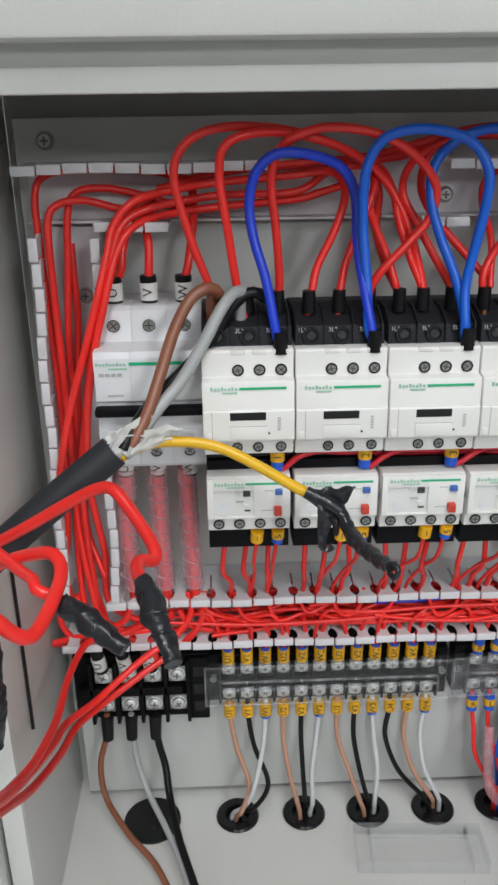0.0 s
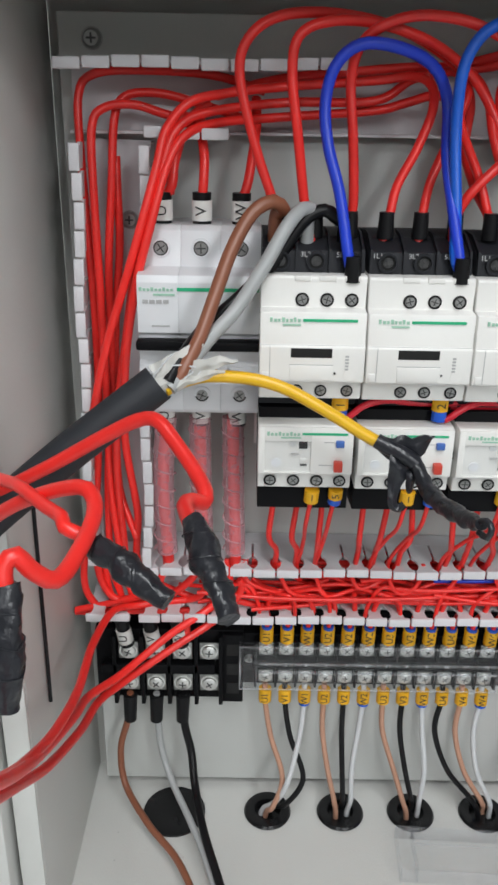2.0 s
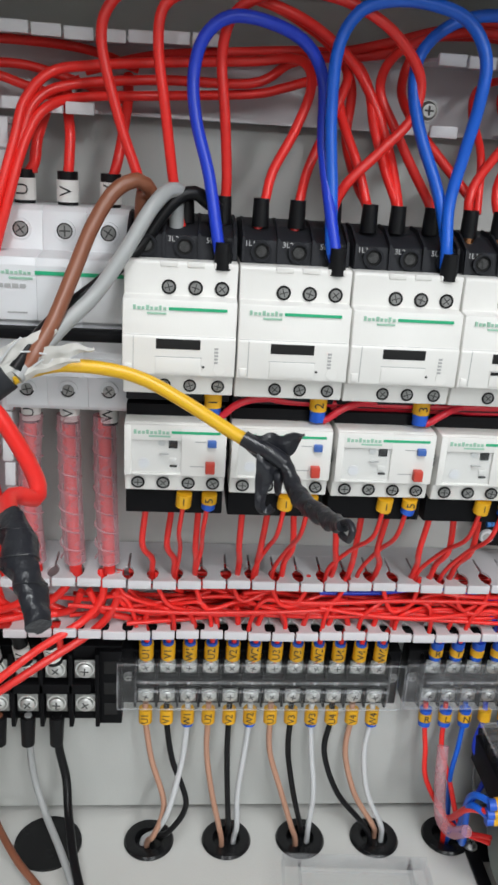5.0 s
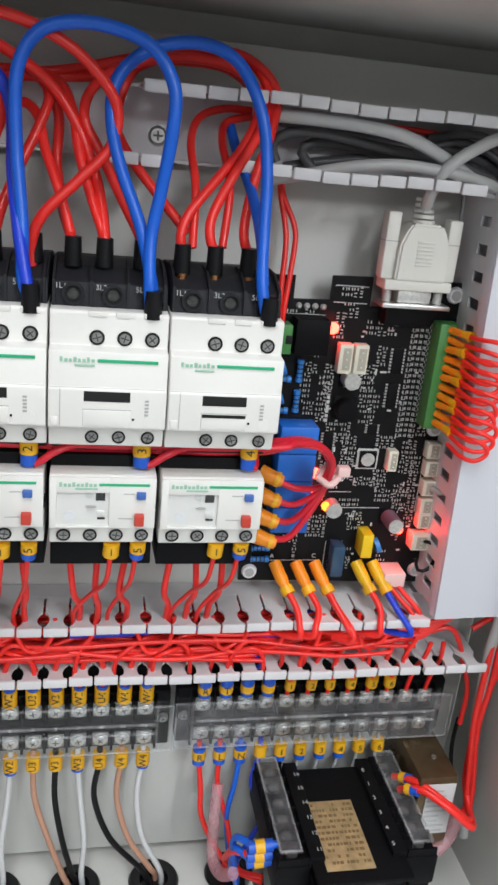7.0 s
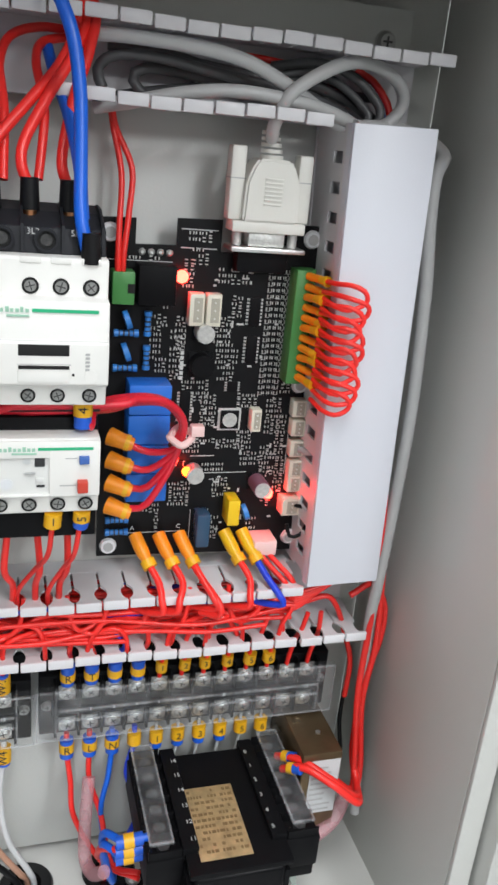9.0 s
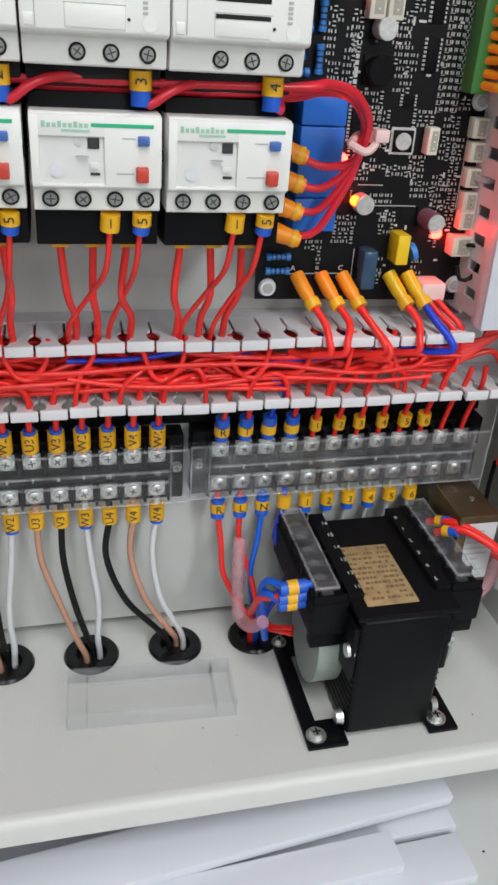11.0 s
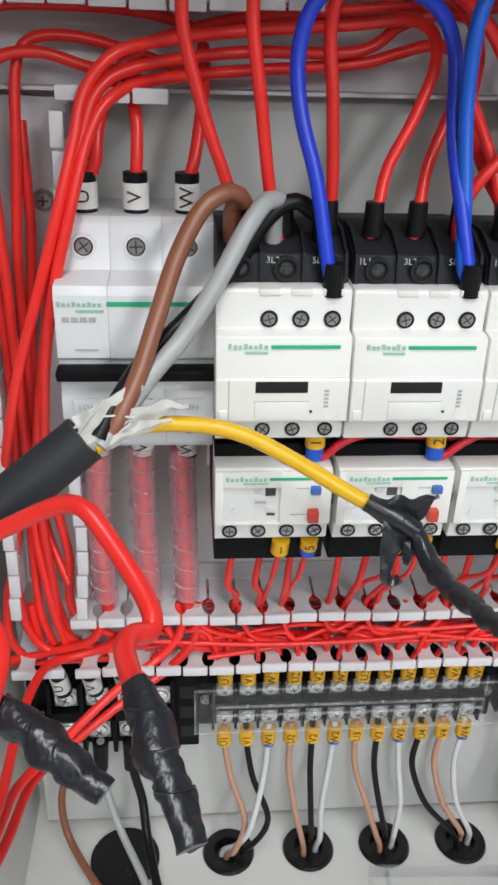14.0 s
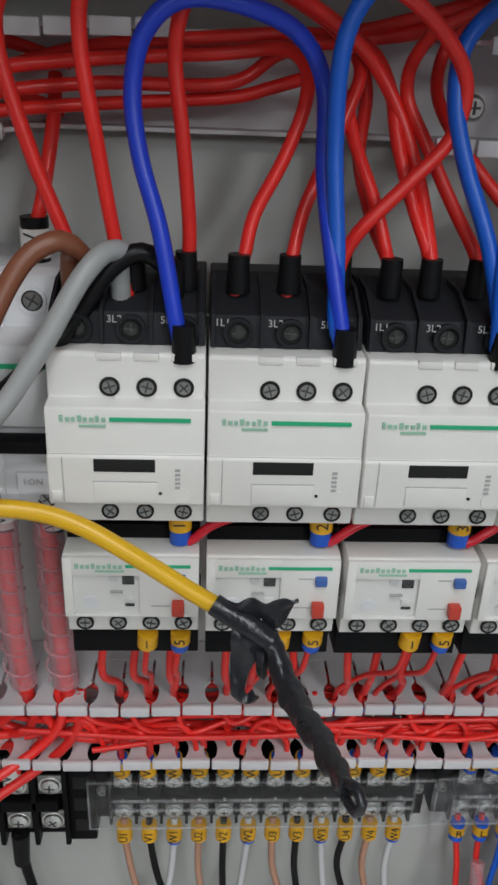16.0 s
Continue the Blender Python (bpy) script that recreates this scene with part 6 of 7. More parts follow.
def chip(x, z, w, h, pins, across=True):
    c = on("chip", bx(x - w / 2, x + w / 2, YP - 0.0016, YP, z - h / 2, z + h / 2, bevel=0.0002), BLACK)
    bm = bmesh.new()
    for k in range(pins):
        f = (k + 0.5) / pins
        if across:
            zz = z - h / 2 + h * f
            for s in (-1, 1):
                box(bm, x + s * w / 2, x + s * (w / 2 + 0.0012), YP - 0.0006, YP - 0.0001, zz - h / pins * 0.28, zz + h / pins * 0.28)
        else:
            xx = x - w / 2 + w * f
            for s in (-1, 1):
                box(bm, xx - w / pins * 0.28, xx + w / pins * 0.28, YP - 0.0006, YP - 0.0001, z + s * h / 2, z + s * (h / 2 + 0.0012))
    on("pins", bm, SOLDER, parent=c, smooth=False)
    return c


chip(0.2555, 0.3260, 0.0052, 0.0130, 8)
chip(0.2555, 0.3080, 0.0052, 0.0130, 8)
chip(0.2255, 0.2800, 0.0050, 0.0150, 10)
chip(0.2480, 0.2735, 0.0090, 0.0090, 11)
on("chip_label", cy((0.2480, YP - 0.0016, 0.2735), (0, -1, 0), 0.0036, 0.0002, n=24), SOLDER)
on("chip_frame", bx(0.2424, 0.2536, YP - 0.0003, YP, 0.2679, 0.2791), WHITEPRINT, smooth=False)
chip(0.2250, 0.2510, 0.0030, 0.0028, 3)
chip(0.2480, 0.2900, 0.0050, 0.0050, 4)

# rows of tiny soldered parts and printed lines
prng = random.Random(21)
tin, ink, dark = bmesh.new(), bmesh.new(), bmesh.new()


def tiny(x, z, w, h, turned=False):
    if turned:
        w, h = h, w
    box(dark, x - w / 2, x + w / 2, YP - 0.0007, YP, z - h / 2, z + h / 2)
    if turned:
        box(tin, x - w / 2, x + w / 2, YP - 0.0008, YP, z + h * 0.26, z + h / 2)
        box(tin, x - w / 2, x + w / 2, YP - 0.0008, YP, z - h / 2, z - h * 0.26)
    else:
        box(tin, x + w * 0.26, x + w / 2, YP - 0.0008, YP, z - h / 2, z + h / 2)
        box(tin, x - w / 2, x - w * 0.26, YP - 0.0008, YP, z - h / 2, z + h / 2)


for k in range(21):
    z = 0.3450 - k * 0.0029
    for j in range(4):
        tiny(0.2620 + j * 0.0026, z, 0.0020, 0.0014)
        if j in (0, 3):
            box(ink, 0.2609 + j * 0.0026, 0.2631 + j * 0.0026, YP - 0.0002, YP, z - 0.0012, z - 0.0010)
for cx, cz, nx, nz in ((0.2280, 0.3585, 4, 2), (0.2285, 0.3500, 3, 3), (0.2410, 0.3170, 3, 5), (0.2440, 0.2965, 3, 3), (0.2195, 0.3050, 2, 9), (0.2700, 0.2750, 3, 7), (0.2690, 0.2520, 3, 6), (0.2380, 0.2640, 3, 2), (0.2490, 0.2610, 5, 2), (0.2400, 0.2490, 5, 2), (0.2035, 0.3480, 5, 1), (0.2140, 0.3280, 1, 8), (0.2250, 0.2680, 2, 3), (0.2760, 0.2890, 3, 2), (0.2700, 0.2320, 2, 4), (0.2120, 0.2280, 3, 2), (0.2150, 0.2200, 1, 4), (0.2235, 0.3420, 2, 5), (0.2215, 0.3150, 2, 6), (0.2440, 0.3420, 5, 3), (0.2470, 0.3280, 2, 4), (0.2440, 0.3060, 4, 4), (0.2300, 0.2880, 5, 4), (0.2370, 0.2780, 3, 6), (0.2560, 0.2830, 4, 3), (0.2560, 0.2630, 3, 4), (0.2745, 0.2640, 2, 9), (0.2620, 0.2530, 5, 3), (0.2460, 0.2380, 3, 4), (0.2255, 0.2350, 4, 5), (0.2300, 0.2600, 3, 3), (0.2640, 0.2160, 2, 4), (0.2440, 0.2160, 2, 5), (0.2760, 0.2440, 2, 6), (0.2100, 0.3130, 2, 8), (0.2130, 0.3000, 2, 3)):
    for a in range(nx):
        for b in range(nz):
            if prng.random() < 0.92:
                tiny(cx + (a - nx / 2 + 0.5) * 0.0028, cz + (b - nz / 2 + 0.5) * 0.0027, 0.0021, 0.0013, prng.random() < 0.35)
for a, b, c, d in ((0.2193, 0.2357, 0.3610, 0.3614), (0.2193, 0.2357, 0.3530, 0.3534), (0.1985, 0.2290, 0.2143, 0.2146), (0.2375, 0.2590, 0.2455, 0.2458), (0.2405, 0.2475, 0.2420, 0.2423), (0.2300, 0.2420, 0.2545, 0.2548), (0.2700, 0.2703, 0.3000, 0.3450), (0.2790, 0.2793, 0.2440, 0.2840), (0.1880, 0.2160, 0.3465, 0.3468), (0.2320, 0.2323, 0.2090, 0.2260), (0.2410, 0.2413, 0.2090, 0.2260)):
    box(ink, a, b, YP - 0.0002, YP, c, d)
for k in range(9):
    z = 0.2930 + k * 0.0024
    box(ink, 0.2222, 0.2238, YP - 0.0002, YP, z, z + 0.0017)
for k in range(70):
    x, z = prng.uniform(0.2200, 0.2790), prng.uniform(0.2120, 0.3480)
    w = prng.uniform(0.0010, 0.0034)
    if prng.random() < 0.5:
        box(ink, x, x + w, YP - 0.0002, YP, z, z + 0.0009)
    else:
        box(ink, x, x + 0.0009, YP - 0.0002, YP, z, z + w)
on("solder_ends", tin, SOLDER, smooth=False)["kind"] = "stuff"
on("tiny_parts", dark, BLACK, smooth=False)["kind"] = "stuff"
on("silk_print", ink, WHITEPRINT, smooth=False)["kind"] = "stuff"
for k, w in enumerate(("A", "B", "C")):
    t = text("silk_mark", w, 0.0034, (0.2035 + 0.0115 * k - 0.187, YP - 0.0002, 0.2170 - 0.200), 90, 0, 0, WHITEPRINT, pcb)
for x, z in ((0.2207, 0.3405), (0.2210, 0.2650), (0.2215, 0.2530), (0.2715, 0.2335)):
    on("lit_lamp", cy((x, YP, z), (0, -1, 0), 0.0030, 0.0030, n=16, r2=0.0018), GLOW, "glowing red lamp")
on("lit_lamp", cy((0.2275, YP - 0.0050, 0.2490), (0, -1, 0), 0.0022, 0.0020, n=14), GLOWO, "glowing orange lamp")
on("lit_lamp", bx(0.2232, 0.2243, YP - 0.0010, YP, 0.2740, 0.2860), REDBTN)


def can(x, z, r, h, top=STEEL, side=BLACK):
    c = on("capacitor", cy((x, YP, z), (0, -1, 0), r, h, n=24), side)
    on("can_top", cy((x, YP - h, z), (0, -1, 0), r * 0.93, 0.0005, n=24), top, parent=c)
    on("can_base", bx(x - r * 1.05, x + r * 1.05, YP - 0.0012, YP, z - r * 1.05, z + r * 1.05, bevel=0.0003), BLACK, parent=c)
    return c


can(0.2315, 0.3165, 0.0042, 0.0085, SOLDER, SOLDER)
can(0.2315, 0.3010, 0.0056, 0.0070, BLACK, BLACK)
can(0.2315, 0.2475, 0.0042, 0.0085, SOLDER, SOLDER)
can(0.2645, 0.2410, 0.0042, 0.0130, SOLDER, PURPLE)
# blue relays
for k in range(4):
    z = 0.2375 + k * 0.0143
    on("relay_block", bx(0.1975, 0.2165, -0.0275, YP, z, z + 0.0138, bevel=0.0006), RELAYBLUE, "blue relay block")
on("relay_block", bx(0.2000, 0.2165, -0.0240, YP, 0.3290, 0.3460, bevel=0.0006), BLACK, "black relay block")
for k in range(4):
    on("solder_blob", cy((0.2025 + k * 0.0040, YP, 0.3505), (0, -1, 0), 0.0016, 0.0012, n=10, r2=0.0008), SOLDER)


def resistor(x, z, length, turned, mat=RESBLUE):
    d = Vector((0, 0, 1)) if turned else Vector((1, 0, 0))
    c = Vector((x, YP - 0.0026, z))
    r = on("resistor", tube(bmesh.new(), [c - d * length / 2, c - d * length / 4, c + d * length / 4, c + d * length / 2], 0.0014, n=12, step=0.0008, radii=lambda f: 1.25 if f < 0.2 or f > 0.8 else 1.0), mat)
    bm = bmesh.new()
    for f in (-0.3, -0.1, 0.1, 0.3):
        cyl(bm, c + d * length * (f - 0.03), d, 0.00162, length * 0.06, 12)
    on("colour_band", bm, INK, parent=r)


for x, z, q in ((0.1965, 0.3150, False), (0.2060, 0.3195, True), (0.2060, 0.3040, True), (0.1965, 0.2990, False), (0.1955, 0.2230, False), (0.1955, 0.2165, False)):
    resistor(x, z, 0.0110, q)
for x, z in ((0.1965, 0.3215), (0.1965, 0.3070), (0.2590, 0.2260)):
    d = on("disc_capacitor", cy((0, 0, -0.0012), (0, 0, 1), 0.0042, 0.0024, n=20), RESBLUE)
    d.data.transform(Matrix.Translation(Vector((x, YP - 0.0050, z)) + PO) @ Matrix.Rotation(radians(70), 4, "Y") @ Matrix.Translation(-PO))
# terminals and sockets
on("green_terminal", bx(0.2710, 0.2785, -0.0240, YP, 0.2945, 0.3475, bevel=0.0004), TERMGREEN, "green pluggable terminal")
on("terminal_comb", bx(0.2783, 0.2815, -0.0200, YP, 0.2945, 0.3475, bevel=0.0003), TERMGREEN)
on("green_terminal", bx(0.1890, 0.1985, -0.0235, YP, 0.3290, 0.3430, bevel=0.0004), TERMGREEN, "small green terminal")
on("terminal_mouth", bx(0.1955, 0.1986, -0.0238, -0.0180, 0.3340, 0.3380), HOLE)


def socket(x, z, w, h, d=0.0060, name="socket"):
    s = on(name, bx(x - w / 2, x + w / 2, YP - d, YP, z - h / 2, z + h / 2, bevel=0.0004), CREAM, "cream plug socket")
    # flat patch of darkened cream stands for the shade inside the socket
    on("socket_mouth", bx(x - w * 0.22, x + w * 0.36, YP - d - 0.0002, YP - d + 0.001, z - h * 0.38, z + h * 0.38), material("socket_shade", (0.42, 0.40, 0.33), 0.6) if "socket_shade" not in bpy.data.materials else bpy.data.materials["socket_shade"], parent=s, smooth=False)
    bm = bmesh.new()
    for k in range(3):
        cyl(bm, (x + w * 0.05, YP - d - 0.0002, z + (k - 1) * h * 0.25), (0, -1, 0), 0.0004, 0.0006, 6)
    on("socket_pins", bm, STEEL, parent=s)


socket(0.2272, 0.3270, 0.0068, 0.0145)
socket(0.2350, 0.3270, 0.0068, 0.0145)
socket(0.2600, 0.2745, 0.0050, 0.0112)
for x, z in ((0.2815, 0.2805), (0.2820, 0.2705), (0.2825, 0.2595), (0.2830, 0.2490), (0.2832, 0.2405)):
    socket(x, z, 0.0070, 0.0084)
socket(0.2820, 0.2290, 0.0095, 0.0090, 0.0085)
on("plug", bx(0.2630, 0.2750, -0.0270, YP, 0.2050, 0.2130, bevel=0.0006), PINK, "pale pink plug")
on("film_capacitor", bx(0.2485, 0.2545, -0.0250, YP, 0.2215, 0.2350, bevel=0.0006), YBOX, "yellow film capacitor")
on("fuse_holder", bx(0.2335, 0.2405, -0.0240, YP, 0.2095, 0.2275, bevel=0.0012), DARKBLUE, "smoky blue fuse holder")
# serial connector on the board
on("port", bx(0.2430, 0.2665, -0.0215, YP, 0.3450, 0.3545, bevel=0.0006), BLACK)
on("port_shell", bx(0.2385, 0.2720, -0.0275, -0.0135, 0.3545, 0.3565, bevel=0.0003), STEEL)

# plug of the serial cable
plug = empty_thing("serial_plug", (0.2545, -0.021, 0.3565), "warm white nine-pin cable plug", "cable plug")
part("shell", bx(-0.0080, 0.0085, -0.0035, 0.0040, 0.0002, 0.0062, bevel=0.0006), SOLDER, plug)
for s in (-0.0125, 0.0130):
    part("jack_screw", cy((s, 0, 0.0002), (0, 0, 1), 0.0022, 0.0072, n=12), SOLDER, plug)
part("flange", bx(-0.0165, 0.0165, -0.0065, 0.0060, 0.0062, 0.0110, bevel=0.0008), HOOD, plug)
bm = bmesh.new()
a = [(-0.0125, 0.0105), (0.0125, 0.0105), (0.0118, 0.0270), (0.0088, 0.0345), (0.0070, 0.0365), (-0.0070, 0.0365), (-0.0088, 0.0345), (-0.0118, 0.0270)]
prism(bm, a, -0.0075, 0.0065)
bmesh.ops.bevel(bm, geom=bm.edges[:], offset=0.0010, segments=2, affect="EDGES")
hood = part("hood", bm, HOOD, plug)
for k in range(7):
    part("grip_rib", bx(-0.0040, 0.0040, -0.0081, -0.0073, 0.0180 + k * 0.0017, 0.0188 + k * 0.0017, bevel=0.0002), HOOD, hood)
for s in (-1, 1):
    part("thumb_screw", bx(s * 0.0150 - 0.0032, s * 0.0150 + 0.0032, -0.0040, 0.0040, 0.0110, 0.0410 if s < 0 else 0.0390, bevel=0.0009), HOOD, plug)
    part("screw_gap", bx(s * 0.0150 - 0.0034, s * 0.0150 + 0.0034, -0.0042, 0.0042, 0.0278, 0.0282), GREYPRINT, plug, smooth=False)
for k in range(5):
    part("strain_ring", cy((-0.0003 * k, 0, 0.0365 + k * 0.0024), (0, 0, 1), 0.0050 - 0.0003 * k, 0.0015, n=16), HOOD, plug)

# wires at the board
for k in range(11):
    z = 0.3450 - k * 0.0047
    jx, jz = 0.0016 * math.sin(k * 2.3), 0.0011 * math.sin(k * 4.1)
    o = tagged(part("ferrule", tube(bmesh.new(), [(0.2765, -0.0235, z), (0.2800 + jx, -0.0340, z + jz)], 0.0018, n=12), ORANGE), "orange ferrule in the green terminal", "ferrule", "orange ferrules")
    part("ferrule_ring", tube(bmesh.new(), [(0.2791 + jx, -0.0325, z + jz * 0.9), (0.2808 + jx, -0.0372, z + jz * 1.2)], 0.0025, n=12, radii=lambda f: 0.7 + 0.3 * f), TAG, o)
    q = prng.uniform(-0.0015, 0.0015)
    reach = 0.2925 + 0.0015 * math.sin(k * 1.7)
    wire(RED, 0.0011, "thin red wire looping out of the green terminal", (0.2798, -0.0350, z), (0.2812, -0.0470, z + 0.001), (0.2850, -0.0535, z + 0.0010 + q), (reach - 0.002, -0.0545, z - 0.0010 + q), (reach, -0.0545, z - 0.0040), (reach - 0.002, -0.0540, z - 0.0075 + q), (0.2850, -0.0530, z - 0.0090), (0.2810, -0.0480, z - 0.0085), (0.2795, -0.0360, z - 0.0070), group="terminal loop wires", n=10)
for k in range(4):
    z = 0.2710 - k * 0.0112
    o = tagged(part("connector_boot", tube(bmesh.new(), [(0.1890, -0.030, z + 0.0005), (0.1945, -0.033, z - 0.0008), (0.1990, -0.034, z - 0.0022)], 0.0037, n=16, radii=lambda f: 1.15 - 0.35 * f), ORANGE), "orange insulated connector at the board edge", "connector", "orange connectors")
    part("boot_rim", tube(bmesh.new(), [(0.1955, -0.0335, z - 0.0010), (0.1975, -0.0340, z - 0.0016)], 0.0038, n=14), TAG, o)
for k, (x, m, e) in enumerate(((0.2045, RED, 0.2130), (0.2160, RED, 0.2200), (0.2262, RED, 0.2400), (0.2495, RED, 0.2555), (0.2585, BLUE, 0.2730))):
    o = tagged(part("connector_boot", tube(bmesh.new(), [(x, -0.0170, 0.2150), (x + 0.0022, -0.0220, 0.2105), (x + 0.0058, -0.0285, 0.2045)], 0.0033, n=16, radii=lambda f: 1.0 if f < 0.75 else 0.82), YELLOW if k > 2 else ORANGE), "yellow-orange insulated connector at the board foot", "connector", "orange connectors")
    part("boot_rim", tube(bmesh.new(), [(x + 0.0048, -0.0268, 0.2060), (x + 0.0064, -0.0296, 0.2034)], 0.0036, n=14), TAG, o)
    wire(m, 0.0017, "wire from a board connector into the duct", (x + 0.0052, -0.0275, 0.2052), (x + 0.0095, -0.0370, 0.1985), (x * 0.3 + e * 0.7 + 0.004, -0.0440, 0.1925), (e + 0.002, -0.0450, 0.1875), (e - 0.004, -0.0380, 0.1840), (e - 0.012, -0.0290, 0.1820))
wire(RED, 0.0017, "wire from a board connector into the duct", (0.2310, -0.0280, 0.2045), (0.2370, -0.0380, 0.1970), (0.2425, -0.0460, 0.1900), (0.2420, -0.0470, 0.1850), (0.2350, -0.0380, 0.1820))
wire(RED, 0.0014, "wire from the pink plug into the duct", (0.2665, -0.0250, 0.2060), (0.2720, -0.0300, 0.2000), (0.2790, -0.0350, 0.1930), (0.2830, -0.0330, 0.1830))
wire(RED, 0.0014, "wire from the pink plug into the duct", (0.2710, -0.0250, 0.2060), (0.2765, -0.0300, 0.2005), (0.2830, -0.0350, 0.1935), (0.2855, -0.0320, 0.1820))
wire(BLACKW, 0.0010, "thin black wire curling from a board socket", (0.2840, -0.0215, 0.2300), (0.2880, -0.0260, 0.2300), (0.2895, -0.0270, 0.2230), (0.2865, -0.0270, 0.2160), (0.2815, -0.0260, 0.2150), (0.2800, -0.0240, 0.2210))
wire(GREY, 0.0016, "short grey cable into the upright duct", (0.2835, -0.0195, 0.2600), (0.2870, -0.0240, 0.2595), (0.2900, -0.0250, 0.2600))

for k in range(7):
    wire(RED, 0.0013, "red wire turning from the duct up under the lid", (0.2300 + 0.006 * k, -0.022 - 0.002 * k, 0.170 + 0.0015 * k), (0.2600 + 0.003 * k, -0.026 - 0.001 * k, 0.172 + 0.0018 * k), (0.2850 + 0.002 * k, -0.030, 0.174 + 0.002 * k), (0.2980 + 0.002 * k, -0.029, 0.184 + 0.001 * k), (0.3020 + 0.002 * k, -0.026, 0.2000), (0.3020 + 0.002 * k, -0.022, 0.2200), group="duct wires", n=10)

# ---- transformer ----
tf = empty_thing("transformer", (0.249, -0.062, 0), "black control transformer with gold rating plate on floor brackets", "transformer")
TO = Vector((-0.249, 0.062, 0))


def tp(name, bm, mat, label="", parent=None, smooth=True):
    bmesh.ops.translate(bm, vec=TO, verts=bm.verts)
    return part(name, bm, mat, parent or tf, label, smooth)


GOLD = material("worn_gold_foil", (0.66, 0.48, 0.25), 0.40, 0.5, vary=0.40, scale=160, bump=0.2, bump_scale=300)
COIL = material("greenish_coil_wrap", (0.26, 0.30, 0.27), 0.35, vary=0.1)
GLOSSB = material("gloss_black_enamel", (0.005, 0.005, 0.006), 0.34, vary=0.2, bump=0.05, bump_scale=500, spec=0.12)
core = tp("core", bx(0.2265, 0.2715, -0.1000, -0.0250, 0.0030, 0.0770, bevel=0.0025, seg=3), GLOSSB, "gloss black laminated core")
lam = bmesh.new()
for k in range(16):
    z = 0.008 + k * 0.0042
    box(lam, 0.2262, 0.2718, -0.0990, -0.0260, z, z + 0.0004)
tp("lamination_line", lam, BLACK, smooth=False)
tp("side_strap", bx(0.2235, 0.2266, -0.0985, -0.0265, 0.0400, 0.0720, bevel=0.0006), GLOSSB)
tp("side_strap", bx(0.2714, 0.2745, -0.0985, -0.0265, 0.0400, 0.0720, bevel=0.0006), GLOSSB)
bm = bmesh.new()
cyl(bm, (0.2130, -0.062, 0.0400), (1, 0, 0), 0.0270, 0.0720, 32)
bmesh.ops.scale(bm, vec=(1, 0.85, 1.05), space=Matrix.Translation((-0.249, 0.062, -0.04)), verts=bm.verts)
tp("coil", bm, COIL, "grey-green wrapped coil")
tp("top_plate", bx(0.2240, 0.2750, -0.1000, -0.0220, 0.0770, 0.0800, bevel=0.0006), BLACK)
for x0, x1, s in ((0.2055, 0.2235, 1), (0.2750, 0.2930, -1)):
    t = tp("terminal_strip", bx(x0, x1, -0.0880, -0.0180, 0.0600, 0.0790, bevel=0.0010), BLACK)
    tp("strip_ledge", bx(x1 - 0.0005 if s > 0 else x0 - 0.0075, x1 + 0.0075 if s > 0 else x0 + 0.0005, -0.0870, -0.0190, 0.0760, 0.0830, bevel=0.0006), BLACK, parent=t)
    tp("strip_foot", bx(x0 + 0.002, x1, -0.0850, -0.0780, 0.0500, 0.0600, bevel=0.0008), BLACK, parent=t)
    for k in range(7):
        y = -0.0865 + k * 0.0112
        tp("partition", bx(x0 + 0.0010, x1 - 0.0010, y - 0.0006, y + 0.0006, 0.0790, 0.0835), BLACK, parent=t, smooth=False)
        if k < 6:
            tp("screw", cy(((x0 + x1) / 2, y + 0.0056, 0.0788), (0, 0, 1), 0.0030, 0.0022, n=14), SLOT, parent=t)
    tp("cover", bx(x0 + (0.0015 if s > 0 else 0.0035), x1 - (0.0045 if s > 0 else 0.0025), -0.0850, -0.0180, 0.0850, 0.0862, bevel=0.0005), CLEARHAZE, "clear plastic strip cover", parent=t)
    c0, c1 = x0 + (0.0015 if s > 0 else 0.0035), x1 - (0.0045 if s > 0 else 0.0025)
    for e in ((c0, c0 + 0.0011, -0.0850, -0.0180), (c1 - 0.0011, c1, -0.0850, -0.0180), (c0 + 0.0011, c1 - 0.0011, -0.0850, -0.0839), (c0 + 0.0011, c1 - 0.0011, -0.0191, -0.0180)):
        tp("cover_rim", bx(*e, 0.0862, 0.0870, bevel=0.0002), CLEAREDGE, parent=t)
    tp("cover_side", bx(c0, c0 + 0.0010, -0.0850, -0.0180, 0.0790, 0.0850), CLEAR, parent=t)
for k, w in enumerate(("16", "15", "14", "13", "12", "11")):
    text("terminal_mark", w, 0.0036, (0.2290 - 0.249, -0.0290 + 0.062 - k * 0.0105, 0.0832), 0, 0, 0, WHITEPRINT, tf)
for k, w in enumerate(("0", "1", "2", "3", "4", "5")):
    text("terminal_mark", w, 0.0036, (0.2695 - 0.249, -0.0290 + 0.062 - k * 0.0105, 0.0832), 0, 0, 0, WHITEPRINT, tf)
lab = tp("rating_plate", bx(0.2305, 0.2565, -0.0930, -0.0475, 0.0800, 0.0806, bevel=0.0002), GOLD, "worn gold rating plate")
bars = bmesh.new()
for k in range(11):
    y = -0.0503 - k * 0.0038
    x = 0.2320
    while x < 0.2535:
        w = prng.uniform(0.0008, 0.0026)
        if prng.random() < 0.78:
            box(bars, x, min(x + w, 0.2552), y - 0.0010, y + 0.0008, 0.0805, 0.08072)
        x += w + 0.0006
tp("plate_print", bars, material("brown_plate_print", (0.33, 0.22, 0.10), 0.5, 0.4, vary=0.4, scale=300), parent=lab, smooth=False)
